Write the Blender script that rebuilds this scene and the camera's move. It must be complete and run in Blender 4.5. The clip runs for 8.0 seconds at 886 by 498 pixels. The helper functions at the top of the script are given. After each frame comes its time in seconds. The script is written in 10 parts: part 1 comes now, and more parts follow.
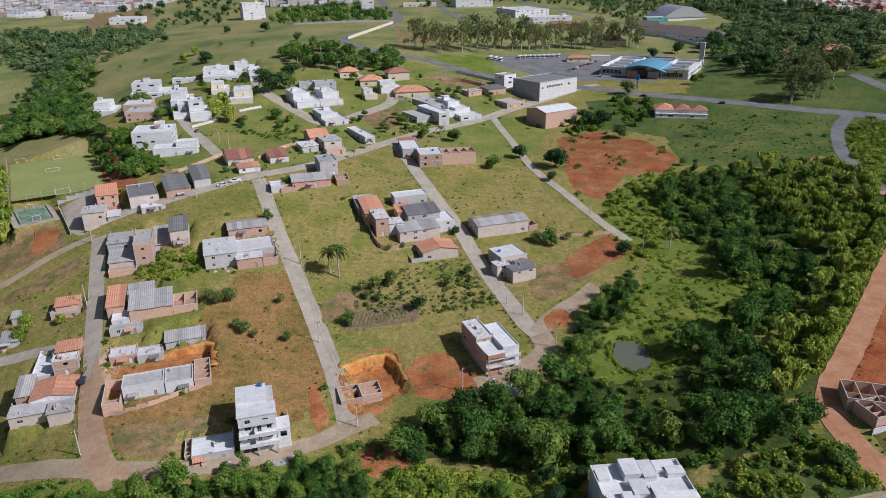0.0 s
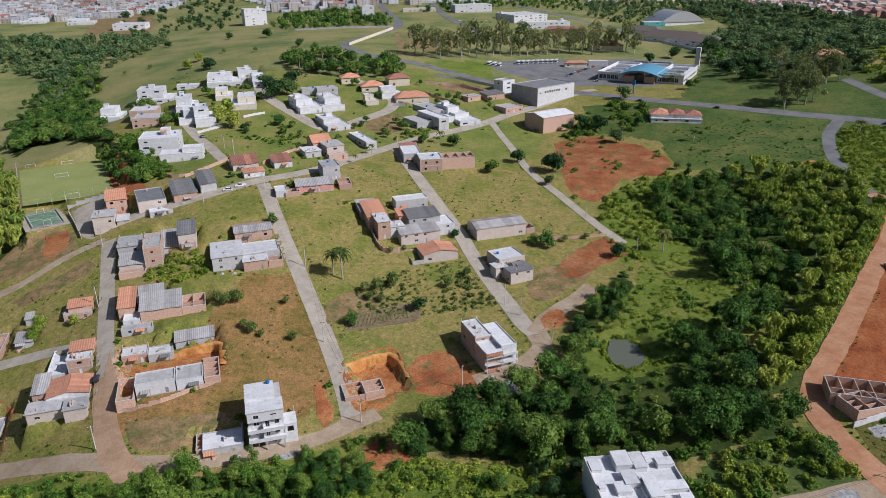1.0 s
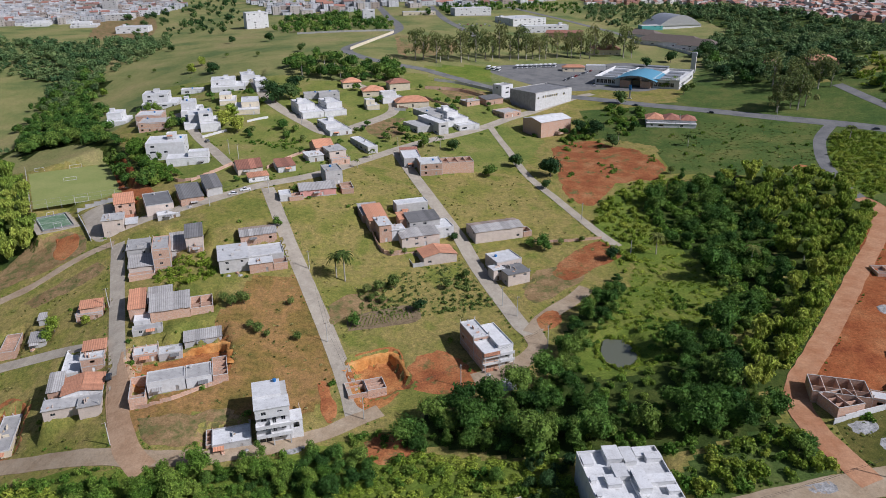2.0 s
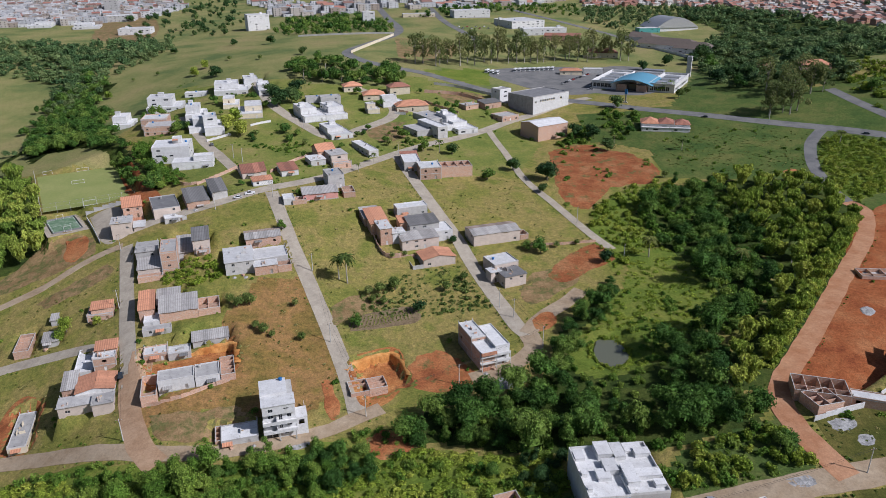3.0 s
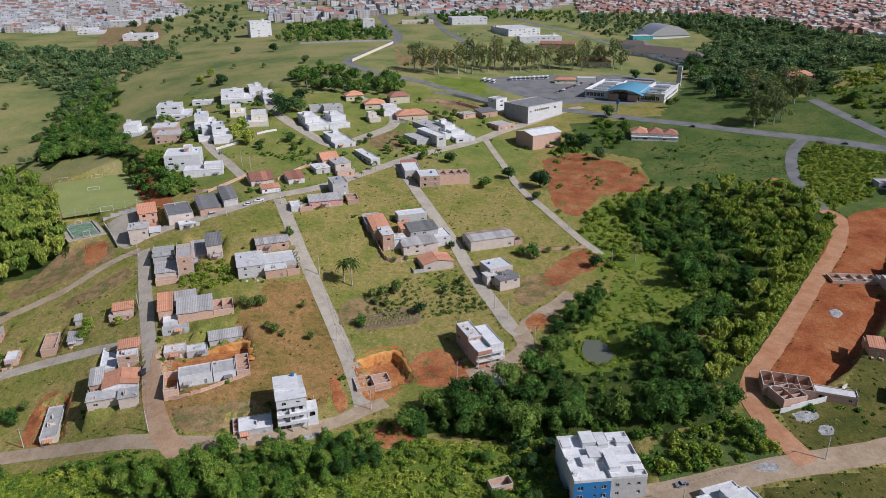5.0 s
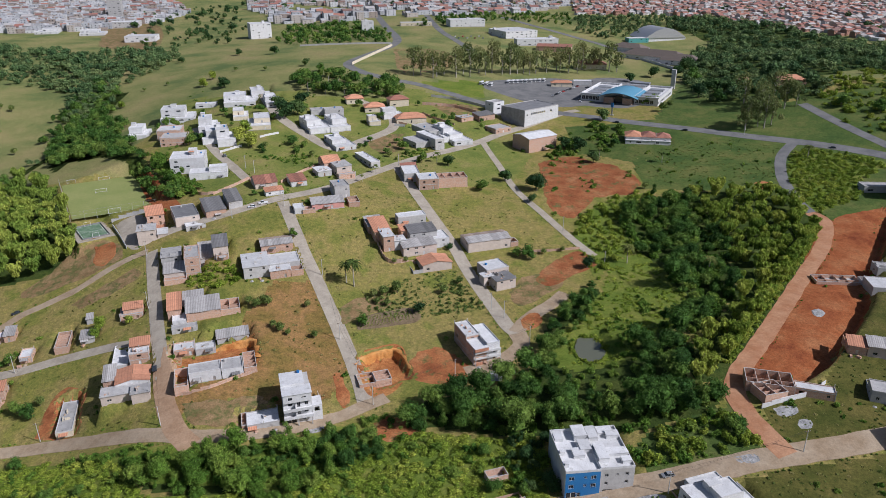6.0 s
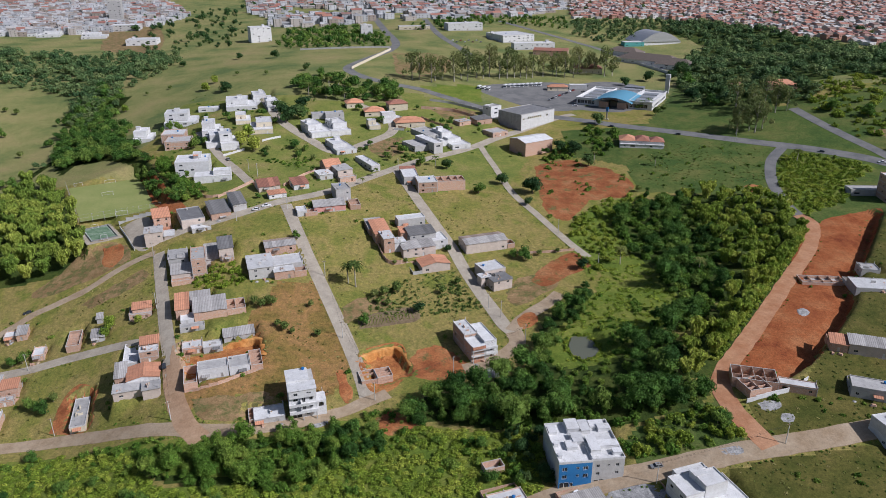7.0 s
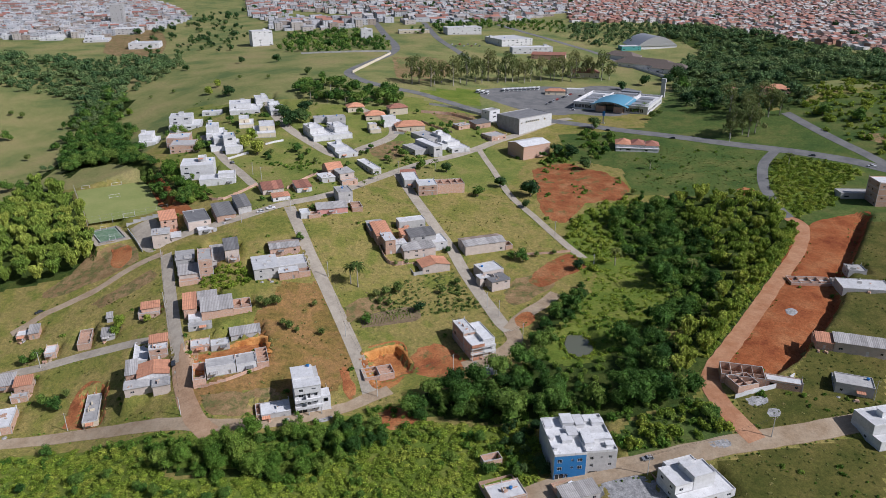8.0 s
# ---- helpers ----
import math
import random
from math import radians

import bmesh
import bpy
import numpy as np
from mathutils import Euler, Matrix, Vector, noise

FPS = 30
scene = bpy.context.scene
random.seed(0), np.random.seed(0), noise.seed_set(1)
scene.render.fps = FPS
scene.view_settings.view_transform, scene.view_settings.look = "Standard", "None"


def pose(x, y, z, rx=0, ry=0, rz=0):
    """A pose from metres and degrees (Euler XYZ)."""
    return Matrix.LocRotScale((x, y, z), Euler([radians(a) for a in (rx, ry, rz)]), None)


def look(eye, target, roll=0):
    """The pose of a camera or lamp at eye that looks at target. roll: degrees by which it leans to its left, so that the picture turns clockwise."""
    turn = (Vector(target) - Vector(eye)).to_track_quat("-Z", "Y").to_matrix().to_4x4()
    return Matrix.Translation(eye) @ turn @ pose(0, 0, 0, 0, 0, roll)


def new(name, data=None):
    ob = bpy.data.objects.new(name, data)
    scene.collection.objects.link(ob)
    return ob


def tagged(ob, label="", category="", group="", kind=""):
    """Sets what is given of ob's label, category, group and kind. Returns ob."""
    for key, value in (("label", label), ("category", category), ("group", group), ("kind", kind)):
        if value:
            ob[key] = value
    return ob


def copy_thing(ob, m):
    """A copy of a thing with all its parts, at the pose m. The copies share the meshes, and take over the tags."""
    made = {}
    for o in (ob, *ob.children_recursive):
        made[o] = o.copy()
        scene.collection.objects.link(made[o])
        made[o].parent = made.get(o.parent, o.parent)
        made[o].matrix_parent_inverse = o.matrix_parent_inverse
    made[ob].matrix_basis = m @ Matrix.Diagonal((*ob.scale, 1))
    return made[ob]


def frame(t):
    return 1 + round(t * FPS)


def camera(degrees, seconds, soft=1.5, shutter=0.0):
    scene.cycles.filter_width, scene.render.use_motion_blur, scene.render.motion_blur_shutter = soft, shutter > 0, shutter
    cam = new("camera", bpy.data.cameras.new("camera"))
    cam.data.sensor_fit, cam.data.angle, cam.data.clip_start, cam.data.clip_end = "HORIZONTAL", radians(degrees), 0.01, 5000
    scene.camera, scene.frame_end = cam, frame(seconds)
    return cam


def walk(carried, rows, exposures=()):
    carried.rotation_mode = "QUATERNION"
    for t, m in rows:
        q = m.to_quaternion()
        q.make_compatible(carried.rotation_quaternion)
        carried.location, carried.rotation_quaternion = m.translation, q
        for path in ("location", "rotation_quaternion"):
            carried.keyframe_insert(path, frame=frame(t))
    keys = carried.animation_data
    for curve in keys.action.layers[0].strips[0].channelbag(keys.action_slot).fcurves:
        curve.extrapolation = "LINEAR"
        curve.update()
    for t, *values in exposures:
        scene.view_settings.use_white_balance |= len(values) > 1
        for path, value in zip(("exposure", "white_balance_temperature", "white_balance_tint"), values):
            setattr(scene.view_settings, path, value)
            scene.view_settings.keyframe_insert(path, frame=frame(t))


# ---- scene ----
EXPOSURE, KELVIN, SUN, SKY = -0.06, 5850.0, 4.6, 0.062
cam = camera(63.93, 8.0, 0.5)
PATH = [
    (0.0, pose(0.00, 0.00, 130.00, 67.48, 0.69, -0.16)),
    (0.5, pose(0.03, -4.22, 131.40, 67.62, 0.82, -0.19)),
    (1.0, pose(0.06, -8.24, 133.20, 67.71, 0.82, -0.20)),
    (1.5, pose(0.10, -12.33, 135.23, 67.77, 0.80, -0.20)),
    (3.0, pose(0.28, -24.71, 143.30, 67.60, 0.70, -0.24)),
    (3.5, pose(0.16, -28.95, 145.55, 67.63, 0.67, -0.28)),
    (4.0, pose(-0.04, -33.31, 147.89, 67.66, 0.61, -0.31)),
    (4.5, pose(-0.33, -37.99, 150.31, 67.69, 0.55, -0.36)),
    (6.0, pose(-1.04, -53.45, 159.10, 67.52, 0.36, -0.56)),
    (6.5, pose(-1.37, -58.66, 161.44, 67.56, 0.32, -0.66)),
    (7.0, pose(-1.70, -63.73, 163.67, 67.60, 0.29, -0.74)),
    (7.5, pose(-2.03, -68.57, 165.74, 67.65, 0.24, -0.78)),
    (8.0, pose(-2.39, -73.42, 167.56, 67.73, 0.21, -0.82)),
]
# exposure is held constant over the shot
walk(cam, PATH, [(0.0, EXPOSURE, KELVIN, 17.0), (8.0, EXPOSURE, KELVIN, 17.0)])

# ---- daylight: sun to the right of the view and a little behind it ----
SUN_AZ, SUN_EL = 114.0, 41.0          # degrees from +y towards +x, degrees over the horizon
world = bpy.data.worlds.new("sky")
scene.world = world
world.use_nodes = True
wn = world.node_tree.nodes
sky = wn.new("ShaderNodeTexSky")
sky.sky_type, sky.sun_disc = "NISHITA", False
sky.sun_elevation, sky.sun_rotation = radians(SUN_EL), radians(SUN_AZ)
sky.dust_density = 2.0
world.node_tree.links.new(sky.outputs[0], wn["Background"].inputs[0])
wn["Background"].inputs[1].default_value = SKY
sun_data = bpy.data.lights.new("sun", "SUN")
sun_data.energy, sun_data.angle, sun_data.color = SUN, radians(0.6), (1.0, 0.97, 0.92)
sun = new("sun", sun_data)
az, el = radians(SUN_AZ), radians(SUN_EL)
sun.matrix_world = look((math.sin(az) * 300, math.cos(az) * 300, math.tan(el) * 300), (0, 0, 0))

# ---- materials ----
def nodes_of(name):
    m = bpy.data.materials.new(name)
    m.use_nodes = True
    return m, m.node_tree.nodes, m.node_tree.links, m.node_tree.nodes["Principled BSDF"]


def noise_mix(n, l, coord, scale, detail, rough, stops):
    """A noise of the given scale through a colour ramp."""
    t = n.new("ShaderNodeTexNoise")
    t.inputs["Scale"].default_value, t.inputs["Detail"].default_value = scale, detail
    t.inputs["Roughness"].default_value = rough
    l.new(coord, t.inputs["Vector"])
    r = n.new("ShaderNodeValToRGB")
    while len(r.color_ramp.elements) < len(stops):
        r.color_ramp.elements.new(0.5)
    for e, (p, c) in zip(r.color_ramp.elements, stops):
        e.position, e.color = p, (*c, 1)
    l.new(t.outputs["Fac"], r.inputs[0])
    return r.outputs[0], t.outputs["Fac"]


def blend(n, l, a, b, fac, mode="MIX"):
    x = n.new("ShaderNodeMix")
    x.data_type, x.blend_type = "RGBA", mode
    if isinstance(fac, float):
        x.inputs[0].default_value = fac
    else:
        l.new(fac, x.inputs[0])
    l.new(a, x.inputs[6])
    l.new(b, x.inputs[7])
    return x.outputs[2]


def bump(n, l, height, strength, dist, bsdf):
    b = n.new("ShaderNodeBump")
    b.inputs["Strength"].default_value, b.inputs["Distance"].default_value = strength, dist
    l.new(height, b.inputs["Height"])
    l.new(b.outputs[0], bsdf.inputs["Normal"])


def grime(c, k):
    return tuple(min(1.0, v * k) for v in c)


def plain(name, base, dark, scale=0.6, rough=0.8, stain=None, relief=0.3, metal=0.0, spread=0.12):
    """Weathered mineral surface: large blotches over fine grain; the tint of each object varies a little."""
    m, n, l, b = nodes_of(name)
    co = n.new("ShaderNodeTexCoord").outputs["Object"]
    c1, _ = noise_mix(n, l, co, scale, 4, 0.6, [(0.35, dark), (0.62, base)])
    c2, f2 = noise_mix(n, l, co, scale * 9, 3, 0.7, [(0.3, grime(base, 0.72)), (0.6, grime(base, 1.06))])
    c = blend(n, l, c1, c2, 0.45)
    if stain:
        c3, f3 = noise_mix(n, l, co, scale * 2.3, 5, 0.75, [(0.56, (0, 0, 0)), (0.68, (1, 1, 1))])
        rgb = n.new("ShaderNodeRGB")
        rgb.outputs[0].default_value = (*stain, 1)
        mul = n.new("ShaderNodeMath")
        mul.operation = "MULTIPLY"
        l.new(c3, mul.inputs[0])
        mul.inputs[1].default_value = 0.7
        c = blend(n, l, c, rgb.outputs[0], mul.outputs[0])
    info = n.new("ShaderNodeObjectInfo")
    hs = n.new("ShaderNodeHueSaturation")
    mr = n.new("ShaderNodeMapRange")
    l.new(info.outputs["Random"], mr.inputs[0])
    mr.inputs[3].default_value, mr.inputs[4].default_value = 1 - spread, 1 + spread
    l.new(mr.outputs[0], hs.inputs["Value"])
    l.new(c, hs.inputs["Color"])
    l.new(hs.outputs[0], b.inputs["Base Color"])
    b.inputs["Roughness"].default_value, b.inputs["Metallic"].default_value = rough, metal
    bump(n, l, f2, relief, 0.04, b)
    return m


def striped(name, base, dark, pitch, rough=0.7, stain=(0.1, 0.09, 0.08), depth=0.05, spread=0.15, amount=0.6):
    """Corrugated sheets or rows of roof tiles: ridges that run up the slope, sheet laps across, weather stains."""
    m, n, l, b = nodes_of(name)
    co = n.new("ShaderNodeTexCoord").outputs["Object"]
    w = n.new("ShaderNodeTexWave")
    w.bands_direction = "X"
    w.inputs["Scale"].default_value = 1 / pitch / 3.1416 * 0.5
    w.inputs["Distortion"].default_value = 0.4
    l.new(co, w.inputs["Vector"])
    lap = n.new("ShaderNodeTexWave")
    lap.bands_direction, lap.wave_profile = "Y", "SAW"
    lap.inputs["Scale"].default_value = 0.12
    lap.inputs["Distortion"].default_value = 0.6
    l.new(co, lap.inputs["Vector"])
    c1, _ = noise_mix(n, l, co, 0.45, 5, 0.7, [(0.32, dark), (0.6, base)])
    c2, f2 = noise_mix(n, l, co, 3.0, 4, 0.8, [(0.35, stain), (0.55, grime(base, 1.05))])
    c = blend(n, l, c1, c2, 0.4)
    r = n.new("ShaderNodeValToRGB")
    r.color_ramp.elements[0].color, r.color_ramp.elements[1].color = (0.62, 0.6, 0.58, 1), (1.1, 1.1, 1.1, 1)
    l.new(w.outputs["Fac"], r.inputs[0])
    c = blend(n, l, c, r.outputs[0], amount, "MULTIPLY")
    r2 = n.new("ShaderNodeValToRGB")
    r2.color_ramp.elements[0].color, r2.color_ramp.elements[1].color = (0.78, 0.78, 0.78, 1), (1, 1, 1, 1)
    r2.color_ramp.elements[1].position = 0.15
    l.new(lap.outputs["Fac"], r2.inputs[0])
    c = blend(n, l, c, r2.outputs[0], 0.8, "MULTIPLY")
    info = n.new("ShaderNodeObjectInfo")
    hs = n.new("ShaderNodeHueSaturation")
    mr = n.new("ShaderNodeMapRange")
    l.new(info.outputs["Random"], mr.inputs[0])
    mr.inputs[3].default_value, mr.inputs[4].default_value = 1 - spread, 1 + spread
    l.new(mr.outputs[0], hs.inputs["Value"])
    l.new(c, hs.inputs["Color"])
    l.new(hs.outputs[0], b.inputs["Base Color"])
    b.inputs["Roughness"].default_value = rough
    bump(n, l, w.outputs["Fac"], 0.5, depth, b)
    return m


def brickwork(name, c1, c2, joint, patchy):
    """Hollow clay blocks in mortar with smears of cement and damp."""
    m, n, l, b = nodes_of(name)
    co = n.new("ShaderNodeTexCoord").outputs["Object"]
    sep = n.new("ShaderNodeSeparateXYZ")
    l.new(co, sep.inputs[0])
    add = n.new("ShaderNodeMath")
    l.new(sep.outputs[0], add.inputs[0])
    l.new(sep.outputs[1], add.inputs[1])
    com = n.new("ShaderNodeCombineXYZ")
    l.new(add.outputs[0], com.inputs[0])
    l.new(sep.outputs[2], com.inputs[1])
    br = n.new("ShaderNodeTexBrick")
    br.inputs["Color1"].default_value, br.inputs["Color2"].default_value = (*c1, 1), (*c2, 1)
    br.inputs["Mortar"].default_value = (*joint, 1)
    br.inputs["Scale"].default_value = 1.0
    br.inputs["Brick Width"].default_value, br.inputs["Row Height"].default_value = 0.4, 0.2
    br.inputs["Mortar Size"].default_value = 0.015
    l.new(com.outputs[0], br.inputs["Vector"])
    cem, f = noise_mix(n, l, co, 0.5, 5, 0.7, [(0.56, (0, 0, 0)), (0.66, (1, 1, 1))])
    rgb = n.new("ShaderNodeRGB")
    rgb.outputs[0].default_value = (*patchy, 1)
    mul = n.new("ShaderNodeMath")
    mul.operation = "MULTIPLY"
    l.new(cem, mul.inputs[0])
    mul.inputs[1].default_value = 0.55
    c = blend(n, l, br.outputs[0], rgb.outputs[0], mul.outputs[0])
    v, f2 = noise_mix(n, l, co, 1.7, 4, 0.7, [(0.3, (0.7, 0.68, 0.66)), (0.65, (1.1, 1.1, 1.1))])
    c = blend(n, l, c, v, 0.8, "MULTIPLY")
    info = n.new("ShaderNodeObjectInfo")
    hs = n.new("ShaderNodeHueSaturation")
    mr = n.new("ShaderNodeMapRange")
    l.new(info.outputs["Random"], mr.inputs[0])
    mr.inputs[3].default_value, mr.inputs[4].default_value = 0.82, 1.15
    l.new(mr.outputs[0], hs.inputs["Value"])
    l.new(c, hs.inputs["Color"])
    l.new(hs.outputs[0], b.inputs["Base Color"])
    b.inputs["Roughness"].default_value = 0.9
    bump(n, l, br.outputs["Fac"], -0.4, 0.02, b)
    return m


def soil(name, stops, fine, scale=0.06, relief=0.5, dist=0.12, grain=0.8):
    """Ground in world-size patches: broad colour drift, metre-size blotches and fine grain."""
    m, n, l, b = nodes_of(name)
    co = n.new("ShaderNodeTexCoord").outputs["Object"]
    c1, _ = noise_mix(n, l, co, scale, 6, 0.62, stops)
    c2, f2 = noise_mix(n, l, co, 0.55, 5, 0.75, fine)
    c = blend(n, l, c1, c2, 0.75, "MULTIPLY")
    c3, f3 = noise_mix(n, l, co, 1.7, 5, 0.8, [(0.32, (0.45, 0.47, 0.43)), (0.66, (1.42, 1.38, 1.28))])
    c = blend(n, l, c, c3, grain, "MULTIPLY")
    l.new(c, b.inputs["Base Color"])
    b.inputs["Roughness"].default_value = 0.95
    b.inputs["Specular IOR Level"].default_value = 0.1
    bump(n, l, f2, relief, dist, b)
    return m


def overgrown(mat, lo, hi, scale=0.22):
    """Lets sparse grass creep over bare soil in irregular tongues."""
    n, l, b = mat.node_tree.nodes, mat.node_tree.links, mat.node_tree.nodes["Principled BSDF"]
    co = n.new("ShaderNodeTexCoord").outputs["Object"]
    f, _ = noise_mix(n, l, co, scale, 7, 0.68, [(lo, (0, 0, 0)), (hi, (1, 1, 1))])
    g, _ = noise_mix(n, l, co, 0.7, 5, 0.75, [(0.3, (0.06, 0.075, 0.022)), (0.5, (0.12, 0.12, 0.04)), (0.7, (0.2, 0.165, 0.075))])
    old = b.inputs["Base Color"].links[0].from_socket
    l.new(blend(n, l, old, g, f), b.inputs["Base Color"])
    return mat


def leaves(name, dark, mid, light, scale=0.09):
    """Foliage: plants differ in tint, every leaf clump a little more, and stands drift in colour."""
    m, n, l, b = nodes_of(name)
    geo = n.new("ShaderNodeNewGeometry")
    drift = n.new("ShaderNodeTexNoise")
    drift.inputs["Scale"].default_value, drift.inputs["Detail"].default_value = scale, 2
    l.new(geo.outputs["Position"], drift.inputs["Vector"])
    own = n.new("ShaderNodeAttribute")
    own.attribute_name = "tint"
    info = n.new("ShaderNodeObjectInfo")
    both = n.new("ShaderNodeMath")
    l.new(own.outputs["Fac"], both.inputs[0])
    l.new(info.outputs["Random"], both.inputs[1])
    wrap = n.new("ShaderNodeMath")
    wrap.operation = "FRACT"
    l.new(both.outputs[0], wrap.inputs[0])
    part_ = n.new("ShaderNodeMath")
    part_.operation = "MULTIPLY_ADD"
    l.new(wrap.outputs[0], part_.inputs[0])
    part_.inputs[1].default_value = 0.42
    half = n.new("ShaderNodeMath")
    half.operation = "MULTIPLY"
    l.new(drift.outputs["Fac"], half.inputs[0])
    half.inputs[1].default_value = 0.58
    l.new(half.outputs[0], part_.inputs[2])
    r = n.new("ShaderNodeValToRGB")
    r.color_ramp.elements.new(0.5)
    for e, (p, c) in zip(r.color_ramp.elements, ((0.22, dark), (0.48, mid), (0.74, light))):
        e.position, e.color = p, (*c, 1)
    l.new(part_.outputs[0], r.inputs[0])
    mr = n.new("ShaderNodeMapRange")
    l.new(geo.outputs["Random Per Island"], mr.inputs[0])
    mr.inputs[3].default_value, mr.inputs[4].default_value = 0.6, 1.4
    hs = n.new("ShaderNodeHueSaturation")
    l.new(mr.outputs[0], hs.inputs["Value"])
    sprig, height_ = noise_mix(n, l, geo.outputs["Position"], 2.6, 3, 0.75, [(0.34, (0.42, 0.46, 0.42)), (0.5, (1.0, 1.0, 1.0)), (0.66, (1.5, 1.42, 1.3))])
    l.new(blend(n, l, r.outputs[0], sprig, 0.85, "MULTIPLY"), hs.inputs["Color"])
    bump(n, l, height_, 0.9, 0.25, b)
    l.new(hs.outputs[0], b.inputs["Base Color"])
    b.inputs["Roughness"].default_value = 0.65
    b.inputs["Specular IOR Level"].default_value = 0.12
    tr = n.new("ShaderNodeBsdfTranslucent")
    l.new(hs.outputs[0], tr.inputs[0])
    mx = n.new("ShaderNodeMixShader")
    mx.inputs[0].default_value = 0.25
    l.new(b.outputs[0], mx.inputs[1])
    l.new(tr.outputs[0], mx.inputs[2])
    l.new(mx.outputs[0], n["Material Output"].inputs[0])
    return m


m_white = plain("white_paint", (0.63, 0.63, 0.62), (0.47, 0.46, 0.44), 0.5, 0.7, (0.34, 0.33, 0.31), 0.1)
m_whiteroof = plain("white_roof_coating", (0.62, 0.62, 0.61), (0.46, 0.455, 0.44), 0.3, 0.7, (0.30, 0.29, 0.27), 0.1)
m_grey = plain("cement_render", (0.46, 0.45, 0.43), (0.33, 0.32, 0.30), 0.5, 0.9, (0.22, 0.21, 0.19))
m_slab = plain("concrete_slab", (0.42, 0.41, 0.39), (0.27, 0.26, 0.25), 0.35, 0.9, (0.16, 0.155, 0.15))
m_darkslab = plain("dark_membrane_roof", (0.20, 0.20, 0.20), (0.12, 0.12, 0.12), 0.3, 0.8, (0.3, 0.29, 0.28))
m_cream = plain("cream_paint", (0.66, 0.58, 0.43), (0.5, 0.44, 0.33), 0.5, 0.8, (0.35, 0.3, 0.24), 0.1)
m_plaster = plain("pinkish_raw_plaster", (0.56, 0.475, 0.405), (0.43, 0.355, 0.30), 0.45, 0.9, (0.30, 0.27, 0.24), 0.15)
m_pink = plain("pink_paint", (0.62, 0.30, 0.26), (0.48, 0.25, 0.22), 0.5, 0.8, (0.4, 0.3, 0.27), 0.1)
m_blue = plain("blue_paint", (0.025, 0.17, 0.40), (0.02, 0.13, 0.32), 0.3, 0.6, None, 0.05, 0.0, 0.02)
m_teal = plain("teal_paint", (0.10, 0.38, 0.36), (0.08, 0.3, 0.28), 0.5, 0.6)
m_yellow = plain("yellow_paint", (0.7, 0.55, 0.15), (0.6, 0.45, 0.12), 0.5, 0.7)
m_wood = plain("old_wood", (0.2, 0.13, 0.08), (0.11, 0.07, 0.045), 1.2, 0.8)
m_metal = plain("grey_metal", (0.5, 0.5, 0.5), (0.4, 0.4, 0.4), 1.0, 0.45, None, 0.05, 0.6)
m_concrete = plain("pole_concrete", (0.5, 0.49, 0.46), (0.4, 0.39, 0.36), 1.0, 0.9)
m_brick = brickwork("hollow_brick", (0.57, 0.355, 0.245), (0.47, 0.275, 0.185), (0.50, 0.435, 0.375), (0.52, 0.455, 0.395))
m_sheet = striped("fibre_cement_sheet", (0.41, 0.395, 0.375), (0.27, 0.26, 0.245), 0.35, 0.8, (0.20, 0.18, 0.16), 0.05, 0.24)
m_rustsheet = striped("stained_old_sheet", (0.40, 0.32, 0.26), (0.25, 0.19, 0.15), 0.35, 0.85, (0.22, 0.13, 0.09), 0.05, 0.25)
m_darksheet = striped("old_dark_sheet", (0.17, 0.168, 0.165), (0.10, 0.10, 0.098), 0.35, 0.8, (0.24, 0.23, 0.22), 0.05, 0.25)
m_tile = striped("clay_tile", (0.60, 0.285, 0.165), (0.42, 0.195, 0.115), 0.4, 0.85, (0.30, 0.14, 0.085), 0.06, 0.16)
m_browntile = striped("brown_roof", (0.17, 0.135, 0.11), (0.12, 0.095, 0.08), 0.4, 0.85, (0.09, 0.08, 0.07))
m_darktile = striped("old_clay_tile", (0.34, 0.145, 0.095), (0.21, 0.09, 0.065), 0.4, 0.85, (0.13, 0.085, 0.065), 0.06, 0.25)
m_glass, n_, l_, b_ = nodes_of("window_glass")
b_.inputs["Base Color"].default_value = (0.03, 0.035, 0.04, 1)
b_.inputs["Roughness"].default_value = 0.12
m_water, n_, l_, b_ = nodes_of("pond_water")
b_.inputs["Base Color"].default_value = (0.12, 0.125, 0.085, 1)
b_.inputs["Roughness"].default_value = 0.08
_, f_ = noise_mix(n_, l_, n_.new("ShaderNodeTexCoord").outputs["Object"], 1.2, 3, 0.6, [(0, (0, 0, 0)), (1, (1, 1, 1))])
bump(n_, l_, f_, 0.1, 0.03, b_)
m_tank = plain("blue_plastic", (0.02, 0.16, 0.42), (0.02, 0.12, 0.32), 1.0, 0.4, None, 0.02)
m_black = plain("black_rubber", (0.02, 0.02, 0.02), (0.015, 0.015, 0.015), 2.0, 0.8)

